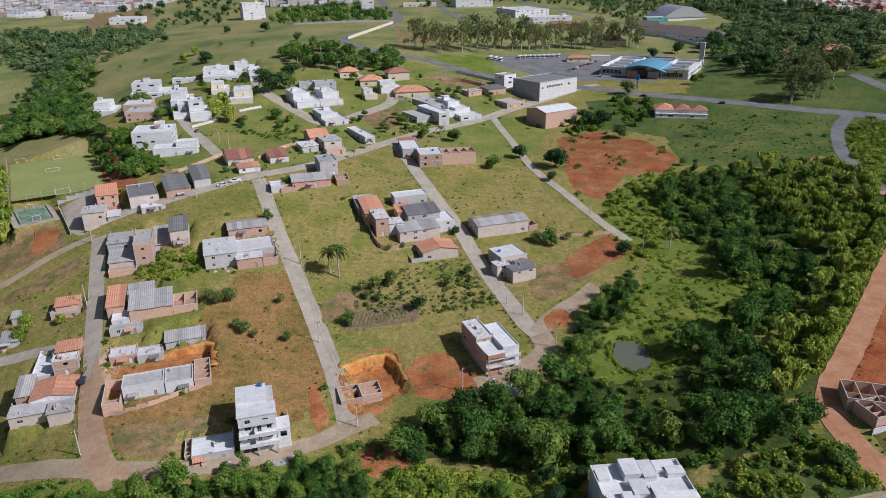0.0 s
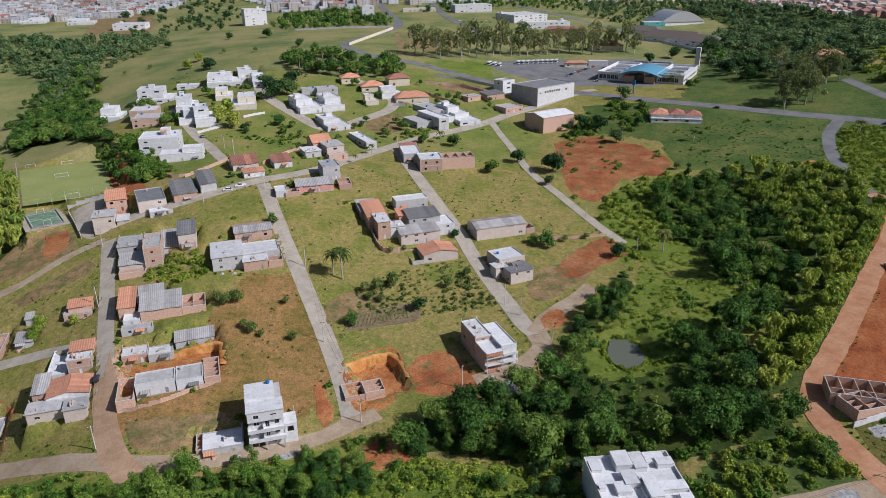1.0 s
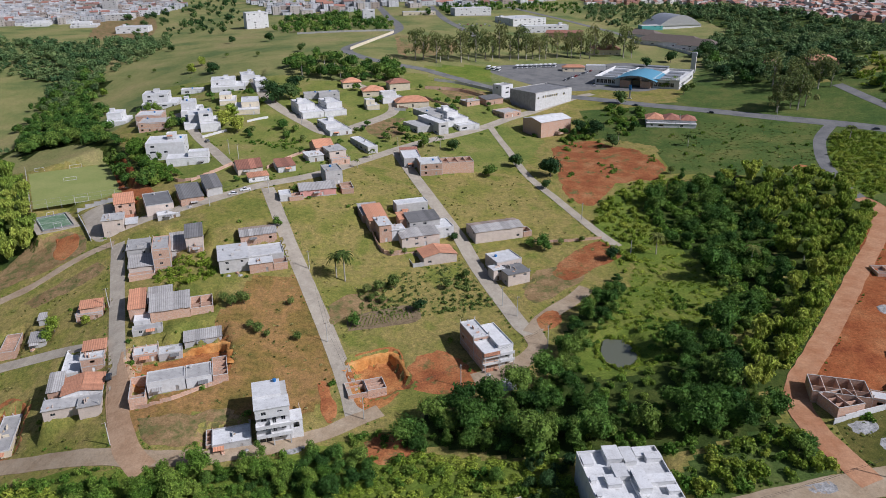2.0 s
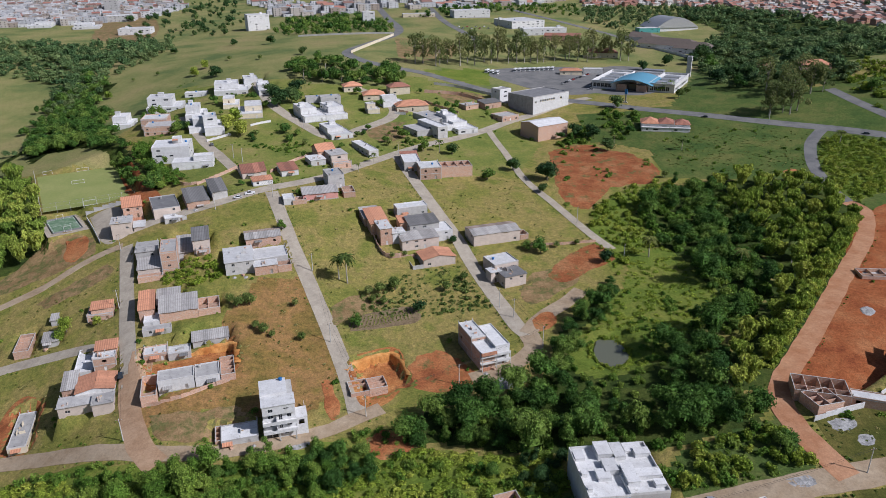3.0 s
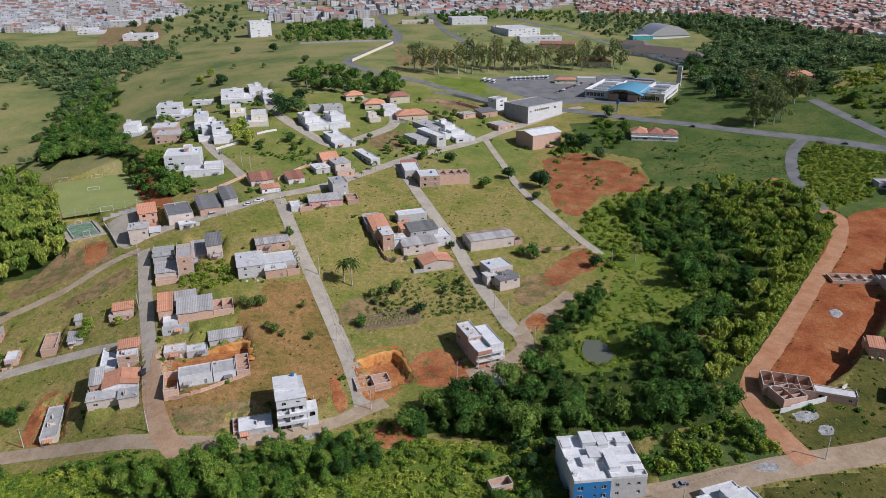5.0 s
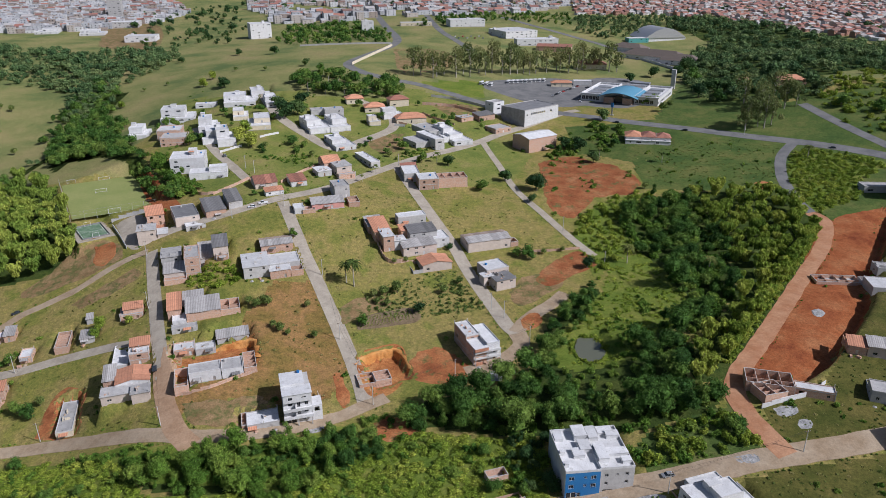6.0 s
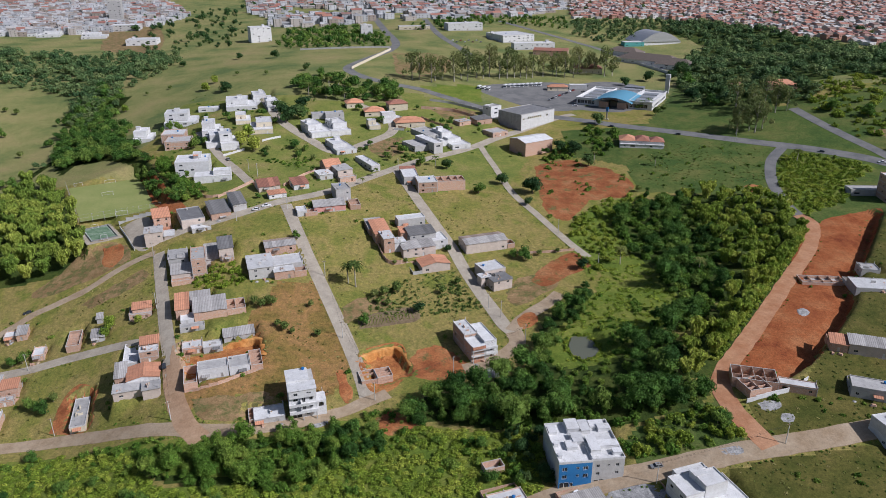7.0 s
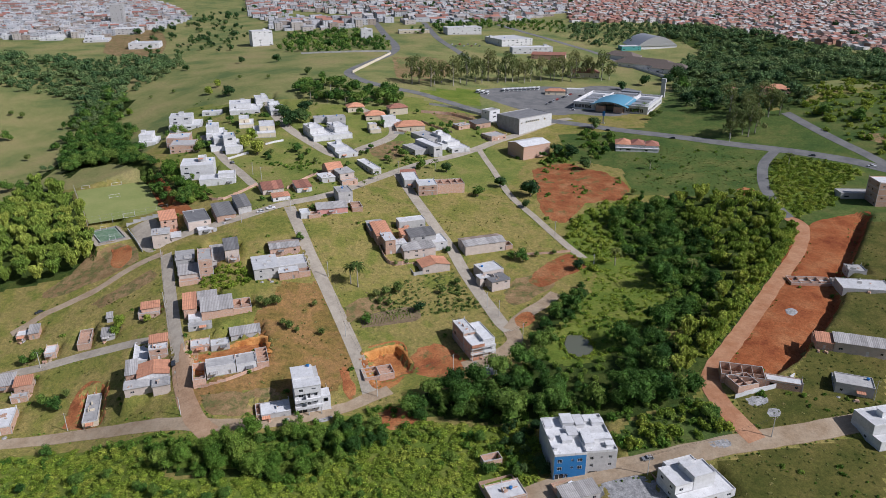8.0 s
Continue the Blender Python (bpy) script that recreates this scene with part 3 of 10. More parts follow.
def facade(s, panes, p, u, length, z0, z1, holes, inward, deep=0.16):
    """One wall face from p along u with recessed openings; adds the openings' rectangles to panes."""
    xs = sorted({0.0, length, *(h[0] for h in holes), *(h[1] for h in holes)})
    zs = sorted({z0, z1, *(h[2] for h in holes), *(h[3] for h in holes)})

    def q(a, z, k=0.0):
        return (p[0] + u[0] * a + inward[0] * k, p[1] + u[1] * a + inward[1] * k, z)
    for a, b in zip(xs, xs[1:]):
        for c, d in zip(zs, zs[1:]):
            if any(h[0] <= a and b <= h[1] and h[2] <= c and d <= h[3] for h in holes):
                continue
            s.quad(q(a, c), q(b, c), q(b, d), q(a, d))
    for a, b, c, d in holes:
        s.quad(q(a, c), q(b, c), q(b, c, deep), q(a, c, deep))
        s.quad(q(a, d, deep), q(b, d, deep), q(b, d), q(a, d))
        s.quad(q(a, c, deep), q(a, d, deep), q(a, d), q(a, c))
        s.quad(q(b, c), q(b, d), q(b, d, deep), q(b, c, deep))
        panes.append((q(a, c, deep), q(b, c, deep), q(b, d, deep), q(a, d, deep), c < z0 + 3.2 and d - c > 1.7))


def holes_for(length, z0, tall, rng, door, bare, wide=False):
    """Window and door openings on one side of a house."""
    res = []
    storeys = max(1, round(tall / 3.3))
    if length < 2.2:
        return res
    n = max(1, int(length / (6.0 if wide else 4.2)))
    for k in range(storeys):
        f = z0 + k * tall / storeys
        if tall / storeys < 2.2:
            continue
        for i in range(n):
            if rng.random() < (0.4 if wide else 0.42):
                continue
            c = (i + 0.5) * length / n + rng.uniform(-0.3, 0.3)
            if door and k == 0 and i == n // 2:
                res.append((c - 0.5, c + 0.5, f + 0.05, f + 2.1))
            else:
                w = (rng.choice((0.6, 1.0, 1.6)) if wide else rng.choice((0.5, 0.6, 0.75))) if length > 3 else 0.4
                res.append((c - w, c + w, f + 1.05, f + rng.choice((2.0, 2.1, 2.15))))
    return [h for h in res if h[0] > 0.25 and h[1] < length - 0.25]


def hip(w, d, z, rise, o):
    s = Shape()
    a = [(-o, -o, z), (w + o, -o, z), (w + o, d + o, z), (-o, d + o, z)]
    m = min(w, d) / 2
    if w >= d:
        r = [(m, d / 2, z + rise), (w - m, d / 2, z + rise)]
        s.quad(a[0], a[1], r[1], r[0]); s.quad(a[1], a[2], r[1]); s.quad(a[2], a[3], r[0], r[1]); s.quad(a[3], a[0], r[0])
    else:
        r = [(w / 2, m, z + rise), (w / 2, d - m, z + rise)]
        s.quad(a[0], a[1], r[0]); s.quad(a[1], a[2], r[1], r[0]); s.quad(a[2], a[3], r[1]); s.quad(a[3], a[0], r[0], r[1])
    s.quad(*[(x, y, zz - 0.12) for x, y, zz in reversed(a)])
    for i in range(4):
        p, q = a[i], a[(i + 1) % 4]
        s.quad((p[0], p[1], p[2] - 0.12), (q[0], q[1], q[2] - 0.12), q, p)
    return s


house_count = [0]


def lay_sheets(thing, m, a, rm, rng, pitch, name="sheet"):
    """Covers a slope, given by its eaves corners and ridge corners, with strips that lap and lie a little unevenly."""
    a = [Vector(q) for q in a]
    n = max(3, int((a[1] - a[0]).length / pitch))
    up = (a[3] - a[0]).normalized()
    for i in range(n):
        k0, k1 = i / n, (i + 1.06) / n if i < n - 1 else 1.0
        lift = Vector((0, 0, 0.10 + 0.035 * (i % 2) + rng.uniform(0, 0.04)))
        lo, hi = up * rng.uniform(-0.18, 0.10), up * rng.uniform(-0.10, 0.12)
        q = [a[0].lerp(a[1], k0) + lo + lift, a[0].lerp(a[1], k1) + lo + lift, a[3].lerp(a[2], k1) + hi + lift, a[3].lerp(a[2], k0) + hi + lift]
        t = Vector((0, 0, 0.05))
        s = Shape()
        s.quad(*q)
        s.quad(*[v - t for v in reversed(q)])
        for e in range(4):
            s.quad(q[e] - t, q[(e + 1) % 4] - t, q[(e + 1) % 4], q[e])
        part(name, s.mesh(name, rm), thing, "", m)


def lay_roof_load(thing, m, w, d, z, rng, wm):
    """What stands about on an unfinished slab: starter posts, stubs of wall, loose blocks and stains of rubble."""
    for a, b in ((0.1, 0.1), (w - 0.35, 0.1), (0.1, d - 0.35), (w - 0.35, d - 0.35), (w * 0.5, 0.1), (w * 0.5, d - 0.35)):
        if rng.random() < 0.6:
            s = Shape()
            s.box(a, b, z + 0.002, a + 0.22, b + 0.22, z + rng.uniform(0.5, 1.5))
            part("starter_post", s.mesh("starter_post", m_concrete), thing, "", m)
    for k in range(rng.choice((1, 2, 3))):
        s = Shape()
        a, b = rng.uniform(0.5, max(0.6, w - 3)), rng.uniform(0.5, max(0.6, d - 3))
        n = rng.uniform(1.2, 2.6)
        if rng.random() < 0.5:
            s.box(a, b, z + 0.002, min(w - 0.4, a + n), b + 0.16, z + rng.uniform(0.4, 1.3))
        else:
            s.box(a, b, z + 0.002, a + 0.16, min(d - 0.4, b + n), z + rng.uniform(0.4, 1.3))
        part("wall_stub", s.mesh("wall_stub", wm), thing, "", m)
    for k in range(rng.choice((1, 2, 2))):
        s = Shape()
        a, b, r = rng.uniform(0.9, max(1.0, w - 1)), rng.uniform(0.9, max(1.0, d - 1)), rng.uniform(0.4, 0.8)
        s.tube((a, b, z + 0.002), (a + rng.uniform(-0.2, 0.2), b, z + rng.uniform(0.2, 0.5)), r, r * 0.35, 7)
        part("spoil_pile", s.mesh("spoil_pile", rng.choice((m_brick, m_gravel, m_dust))), thing, "", m)


def build_house(label, category, boxes, levels, group="", rooftop=True, yards=True):
    """A house of one or more rooms: corner x, y, turn, width, depth, height, raise, wall, roof."""
    house_count[0] += 1
    rng = random.Random(house_count[0] * 7 + 1)
    x0, y0 = boxes[0][:2]
    base = levels[0]
    thing = empty(category.replace(" ", "_"), pose(x0, y0, base))
    tagged(thing, label, category, group)
    for (x, y, turn, w, d, h, up, wall, roof), level in zip(boxes, levels):
        c, s_ = math.cos(radians(turn)), math.sin(radians(turn))
        corners = [(x, y), (x + w * c, y + w * s_), (x + w * c - d * s_, y + w * s_ + d * c), (x - d * s_, y + d * c)]
        FOOT.append(corners)
        ground_z = level + up
        low = min(min(at(*q) for q in corners) - ground_z, 0) - 0.6 if up == 0 else 0.0
        m = pose(x - x0, y - y0, ground_z - base, 0, 0, turn)
        wm = WALLS[wall]
        kind, _, tone = roof.partition("_")
        if kind == "open":
            s = Shape()
            t = 0.16
            s.box(0, 0, low, w, t, h); s.box(0, d - t, low, w, d, h)
            s.box(0, t, low, t, d - t, h); s.box(w - t, t, low, w, d - t, h)
            part("wall", s.mesh("wall", wm), thing, "", m)
            for k in range(1, int(d / 3.2) + 1):
                if d > 4 and rng.random() < 0.75:
                    yy = k * d / (int(d / 3.2) + 1)
                    p = Shape()
                    p.box(t + 0.01, yy, low, w - t - 0.01, yy + t, h - rng.choice((0.02, 0.5)))
                    part("partition", p.mesh("partition", wm), thing, "", m)
            for q in ((-0.02, -0.02, w + 0.02, t + 0.02), (-0.02, d - t - 0.02, w + 0.02, d + 0.02), (-0.02, t + 0.02, t + 0.02, d - t - 0.02), (w - t - 0.02, t + 0.02, w + 0.02, d - t - 0.02)):
                p = Shape()
                p.box(q[0], q[1], h + 0.002, q[2], q[3], h + 0.14)
                part("ring_beam", p.mesh("ring_beam", m_concrete), thing, "", m)
            if w > 8 and d > 6:
                for k in range(1, int(w / 4)):
                    xx = k * w / int(w / 4) + rng.uniform(-0.4, 0.4)
                    p = Shape()
                    p.box(xx, t + 0.01, low, xx + t, d - t - 0.01, h - 0.01)
                    part("partition", p.mesh("partition", wm), thing, "", m)
            f = Shape()
            f.box(t, t, low, w - t, d - t, 0.12)
            part("floor_slab", f.mesh("floor_slab", m_dryearth if rng.random() < 0.5 else m_slab), thing, "", m)
            continue
        tall = h - 0.4 if kind == "flat" else h - 0.25 if kind == "deck" else h
        rise = {"flat": 0, "deck": 0, "shed": 0.13 * d, "gable": 0.24 * d, "mild": 0.1 * d, "hip": 0.26 * min(w, d)}[kind]
        s, panes = Shape(), []
        bare = wall == "brick"
        sides = [((0, 0), (1, 0), w, (0, 1), True), ((w, 0), (0, 1), d, (-1, 0), False), ((w, d), (-1, 0), w, (0, -1), False), ((0, d), (0, -1), d, (1, 0), False)]
        for p, u, length, inward, front in sides:
            holes = [] if wall in ("warehouse", "blank") or inward == (0, -1) else holes_for(length, 0.0, tall, rng, front, bare, y > 330 and not bare)
            facade(s, panes, p, u, length, low, tall, holes, inward)
        if kind == "shed":
            s.quad((w, 0, tall), (w, d, tall), (w, d, tall + rise)); s.quad((0, d, tall), (0, 0, tall), (0, d, tall + rise))
            s.quad((w, d, tall), (0, d, tall), (0, d, tall + rise), (w, d, tall + rise))
        if kind in ("gable", "mild"):
            s.quad((w, 0, tall), (w, d, tall), (w, d / 2, tall + rise)); s.quad((0, d, tall), (0, 0, tall), (0, d / 2, tall + rise))
        part("wall", s.mesh("wall", wm), thing, "", m)
        for a, b, e, f, is_door in panes:
            if bare and rng.random() < 0.45 and not is_door:
                continue
            p = Shape()
            a, b, e, f = Vector(a), Vector(b), Vector(e), Vector(f)
            p.quad(a, b, e, f)
            if is_door:
                part("door", p.mesh("door", rng.choice((m_wood, m_metal, m_white))), thing, "", m)
                continue
            win = part("window", p.mesh("window", m_glass), thing, "", m)
            if y > 330:
                continue
            g = Shape()
            n = (b - a).cross(f - a).normalized() * 0.05
            for p0, p1, p2, p3 in ((a, b, b * 0.93 + e * 0.07, a * 0.93 + f * 0.07), (f * 0.93 + a * 0.07, e * 0.93 + b * 0.07, e, f),
                                   (a * 0.53 + b * 0.47, a * 0.47 + b * 0.53, f * 0.47 + e * 0.53, f * 0.53 + e * 0.47)):
                g.quad(p0 + n, p1 + n, p2 + n, p3 + n)
            part("frame", g.mesh("frame", m_metal if bare else m_white), win)
        storeys = max(1, round(tall / 3.3))
        if bare and kind == "flat":
            # cast frame of an unfinished house: floor beams and corner posts stand proud of the blocks
            for k in range(1, storeys + 1):
                z = k * tall / storeys
                q = Shape()
                q.box(-0.03, -0.03, z - 0.28, w + 0.03, 0.0, z - 0.02)
                q.box(w, 0.0, z - 0.28, w + 0.03, d, z - 0.02)
                q.box(-0.03, 0.0, z - 0.28, 0.0, d, z - 0.02)
                part("beam", q.mesh("beam", m_grey), thing, "", m)
            for a, b in ((-0.04, -0.04), (w - 0.2, -0.04), (-0.04, d - 0.2), (w - 0.2, d - 0.2)):
                q = Shape()
                q.box(a, b, low, a + 0.24, b + 0.24, h + rng.choice((0.1, 0.9, 0.7)))
                part("post", q.mesh("post", m_grey), thing, "", m)
        if wall in ("white", "cream", "pink") and kind != "hip":
            q = Shape()
            q.box(-0.04, -0.04, low, w + 0.04, 0.0, 0.35)
            part("plinth", q.mesh("plinth", m_grey), thing, "", m)
        if y < 420 and w > 4.5 and storeys == 1 and kind != "deck" and rng.random() < 0.45:
            # porch roof on two thin posts
            a = rng.uniform(0.1, max(0.15, w - 4))
            q = Shape()
            q.quad((a, -1.8, 2.15), (a + 3.2, -1.8, 2.15), (a + 3.2, 0, 2.5), (a, 0, 2.5))
            q.quad((a, 0, 2.44), (a + 3.2, 0, 2.44), (a + 3.2, -1.8, 2.09), (a, -1.8, 2.09))
            q.quad((a, -1.8, 2.09), (a + 3.2, -1.8, 2.09), (a + 3.2, -1.8, 2.15), (a, -1.8, 2.15))
            part("porch_roof", q.mesh("porch_roof", rng.choice((m_sheet, m_tile, m_darksheet))), thing, "", m)
            for k in (a + 0.1, a + 3.0):
                q = Shape()
                q.box(k, -1.75, low, k + 0.1, -1.65, 2.1)
                part("porch_post", q.mesh("porch_post", m_wood), thing, "", m)
        if kind == "deck":
            r = Shape()
            r.box(-0.35, -0.35, tall + 0.002, w + 0.35, d + 0.2, h)
            part("roof_slab", r.mesh("roof_slab", ROOFS[tone]), thing, "", m)
            lay_roof_load(thing, m, w, d, h, rng, wm)
        elif kind == "flat":
            r = Shape()
            r.box(0.16, 0.16, tall - 0.22, w - 0.16, d - 0.16, tall + 0.02)
            part("roof", r.mesh("roof", ROOFS[tone]), thing, "", m)
            p = Shape()
            for bx in ((-0.03, -0.03, w + 0.03, 0.17), (-0.03, d - 0.17, w + 0.03, d + 0.03), (-0.03, 0.17, 0.17, d - 0.17), (w - 0.17, 0.17, w + 0.03, d - 0.17)):
                p.box(bx[0], bx[1], tall, bx[2], bx[3], h)
            part("parapet", p.mesh("parapet", m_white if wall in ("white", "cream") or (tone == "white" and rng.random() < 0.5) else (m_grey if wall != "brick" else m_brick)), thing, "", m)
            if y < 340 and tone != "pale" and wall != "white" and rng.random() < 0.6:
                lay_roof_load(thing, m, w, d, tall + 0.02, rng, wm)
            if rooftop and w > 6 and d > 6 and rng.random() < 0.4:
                rooftop_tank(thing, m @ pose(rng.uniform(1.5, w - 1.5), rng.uniform(d * 0.5, d - 1.5), tall + 0.02), rng)
            if rooftop and tone == "white" and w > 8 and d > 8 and wall == "white":
                q = Shape()
                bw, bd, bx, by = rng.uniform(2.5, 4), rng.uniform(2.5, 4), rng.uniform(0.6, w - 5), rng.uniform(d * 0.35, d - 4.6)
                q.box(bx, by, tall, bx + bw, by + bd, tall + 2.3)
                part("stair_box", q.mesh("stair_box", wm), thing, "", m)
                q = Shape()
                q.box(bx - 0.2, by - 0.2, tall + 2.302, bx + bw + 0.2, by + bd + 0.2, tall + 2.45)
                part("roof", q.mesh("roof", m_whiteroof), thing, "", m)
        else:
            rm = {"grey": m_sheet, "rust": m_rustsheet, "dark": m_darksheet, "tile": m_tile, "tile_dark": m_darktile, "brown": m_browntile, "white": m_whiteroof}[tone]
            o, t = 0.35, 0.1
            if kind == "shed":
                r = Shape()
                k = rise / d
                z1, z2 = tall + 0.02 - k * o, tall + 0.02 + rise + k * o
                a = [(-o, -o, z1), (w + o, -o, z1), (w + o, d + o, z2), (-o, d + o, z2)]
                if y < 430:
                    lay_sheets(thing, m, a, rm, rng, 1.9 if rm in (m_sheet, m_darksheet, m_rustsheet) else 3.2)
                    continue
                r.quad(*[(q[0], q[1], q[2] + t) for q in a]); r.quad(*reversed(a))
                for i in range(4):
                    q0, q1 = a[i], a[(i + 1) % 4]
                    r.quad(q0, q1, (q1[0], q1[1], q1[2] + t), (q0[0], q0[1], q0[2] + t))
                part("roof", r.mesh("roof", rm), thing, "", m)
            elif kind in ("gable", "mild"):
                for sgn in (0, 1):
                    r = Shape()
                    k = rise / (d / 2)
                    e = -o if sgn == 0 else d + o
                    z1, z2 = tall + 0.02 - k * o, tall + 0.02 + rise
                    a = [(-o, e, z1), (w + o, e, z1), (w + o, d / 2, z2), (-o, d / 2, z2)]
                    if sgn:
                        a = [a[1], a[0], a[3], a[2]]
                    if y < 430:
                        lay_sheets(thing, m, a, m_rustsheet if sgn and rm is m_sheet else rm, rng, 1.9 if rm in (m_sheet, m_darksheet) else 3.2)
                        continue
                    r.quad(*[(q[0], q[1], q[2] + t) for q in a]); r.quad(*reversed(a))
                    for i in range(4):
                        q0, q1 = a[i], a[(i + 1) % 4]
                        r.quad(q0, q1, (q1[0], q1[1], q1[2] + t), (q0[0], q0[1], q0[2] + t))
                    part("roof", r.mesh("roof", rm), thing, "", m)
            else:
                part("roof", hip(w, d, tall + 0.13, rise, 0.6).mesh("roof", rm), thing, "", m)
    x, y, turn, w, d, h, up, wall, roof = boxes[0]
    if yards and category == "house" and y < 350 and roof != "open" and w > 4.5 and rng.random() < 0.85:
        yard(rng, x, y, turn, w, d, levels[0])
        if wall == "brick" or wall == "grey":
            clutter(rng, x, y, turn, w)
    return thing


def heap(x, y, r, tall, material, name, label):
    """A loose heap of sand, rubble or bricks."""
    v, f = [(0, 0, tall)], []
    n, rings = 12, 3
    for k in range(1, rings + 1):
        for i in range(n):
            a = 2 * math.pi * i / n
            q = r * k / rings * (1 + 0.3 * noise.noise((x + math.cos(a) * 2, y + math.sin(a) * 2, k)))
            z = tall * (1 - k / rings) ** 1.2 * (1 + 0.5 * noise.noise((x + q * math.cos(a) * 3, y + q * math.sin(a) * 3, 4)))
            v.append((q * math.cos(a), q * math.sin(a), z if k < rings else -0.25))
    f += [(0, 1 + i, 1 + (i + 1) % n) for i in range(n)]
    for k in range(rings - 1):
        o = 1 + k * n
        f += [(o + i, o + n + i, o + n + (i + 1) % n, o + (i + 1) % n) for i in range(n)]
    ob = new(name, mesh_of(name, v, f, material))
    ob.matrix_world = pose(x, y, at(x, y))
    return tagged(ob, label, name.replace("_", " "))


def brick_stack(x, y, turn, rng):
    """Blocks piled in courses beside a building site."""
    s = Shape()
    for k in range(4):
        for i in range(5 - (k + 1) // 2):
            o = rng.uniform(-0.06, 0.06)
            s.box(i * 0.42 + 0.2 * (k % 2), o, k * 0.21, i * 0.42 + 0.2 * (k % 2) + 0.39, o + 0.9, k * 0.21 + 0.2)
    ob = new("brick_stack", s.mesh("brick_stack", m_brick))
    ob.matrix_world = pose(x, y, at(x, y), 0, 0, turn)
    return tagged(ob, "small stack of orange hollow bricks on bare ground", "brick stack")


def clutter(rng, x, y, turn, w):
    """What lies about in front of a house that is still being built."""
    c, s_ = math.cos(radians(turn)), math.sin(radians(turn))
    for k in range(rng.choice((1, 2, 2, 3))):
        a, b = rng.uniform(0, w), -rng.uniform(1.5, 3.2)
        px_, py_ = x + a * c - b * s_, y + a * s_ + b * c
        what = rng.random()
        if what < 0.35:
            brick_stack(px_, py_, rng.uniform(0, 180), rng)
        elif what < 0.7:
            heap(px_, py_, rng.uniform(0.8, 1.6), rng.uniform(0.4, 0.8), m_dust, "sand_heap", "heap of pale sand beside a house")
        else:
            heap(px_, py_, rng.uniform(0.9, 1.8), rng.uniform(0.3, 0.6), m_gravel, "spoil_heap", "heap of grey rubble beside a house")


def yard(rng, x, y, turn, w, d, level):
    """A low block wall round a back yard, with clutter inside."""
    deep, t = rng.uniform(3.0, 5.5), 0.15
    thing = empty("yard_wall", pose(x, y, level, 0, 0, turn))
    tagged(thing, rng.choice(("low unplastered brick wall round a back yard", "weathered brick wall closing a small back yard", "rough grey block wall behind the house")), "wall")
    mat = m_brick if rng.random() < 0.7 else m_grey
    h = rng.uniform(1.6, 2.2)
    for q in ((-0.1, d + 0.05, -0.1 + t, d + deep), (w - t + 0.1, d + 0.05, w + 0.1, d + deep), (0.06, d + deep - t, w - 0.06, d + deep)):
        s = Shape()
        s.box(q[0], q[1], -1.5, q[2], q[3], h + rng.uniform(-0.2, 0.2))
        part("panel", s.mesh("panel", mat), thing)
    c, s_ = math.cos(radians(turn)), math.sin(radians(turn))
    FOOT.append([(x + a * c - b * s_, y + a * s_ + b * c) for a, b in ((0, d), (w, d), (w, d + deep), (0, d + deep))])


tank_mesh = []


def rooftop_tank(parent, m, rng):
    """A squat plastic water tank with a domed lid."""
    if not tank_mesh:
        for mat in (m_tank, m_slab):
            s = Shape()
            s.tube((0, 0, 0), (0, 0, 0.75), 0.5, 0.62, 12)
            s.tube((0, 0, 0.75), (0, 0, 0.85), 0.66, 0.64, 12)
            s.tube((0, 0, 0.85), (0, 0, 1.0), 0.6, 0.3, 12)
            tank_mesh.append(s.mesh("water_tank", mat))
    part("water_tank", tank_mesh[0 if rng.random() < 0.7 else 1], parent, "", m)


# ---- plan: what is listed here is built once the ground is levelled for it ----
PLAN = []


def road(*a):
    PLAN.append((build_road, a, {}))


def patch(*a):
    PLAN.append((build_patch, a, {}))


def level_for(x, y, turn, w, d, soft=1.8):
    """Levels the ground for a building at the height of its front corner."""
    c, s = math.cos(radians(turn)), math.sin(radians(turn))
    z = float(cut_land(x, y))
    PADS.append((x + (w * c - d * s) / 2, y + (w * s + d * c) / 2, turn, w + 0.6, d + 0.6, z, soft))
    return z


def stepped(boxes):
    """Large white houses rise in two steps: a broad lower floor and a smaller upper one set back from the front."""
    res = []
    for i, (x, y, turn, w, d, h, up, wall, roof) in enumerate(boxes):
        if wall in ("white", "cream") and roof == "flat_white" and up == 0 and h > 5.6 and w > 8 and d > 7:
            c, s = math.cos(radians(turn)), math.sin(radians(turn))
            low = max(3.3, h * 0.5)
            a, b = (0.0, 0.28 * w) [i % 2], 0.3 * d
            res.append((x, y, turn, w, d, low, 0, wall, roof))
            res.append((x + a * c - b * s, y + a * s + b * c, turn, w * 0.72 - 0.1, d - b - 0.1, h - low + 0.4, low - 0.4, wall, roof))
        else:
            res.append((x, y, turn, w, d, h, up, wall, roof))
    return res


def house(label, category, boxes, group="", level=None, **k):
    if category == "house" and level is None:
        boxes = stepped(boxes)
    if level is None:
        levels = []
        for b in boxes:
            levels.append(level_for(*b[:5]) if b[6] == 0 else levels[-1])
    else:
        levels = [level] * len(boxes)
        for x, y, turn, w, d, *_ in boxes:
            level_for(x, y, turn, w, d)
            PADS[-1] = (*PADS[-1][:5], level, PADS[-1][6])
    PLAN.append((build_house, (label, category, boxes, levels, group), k))


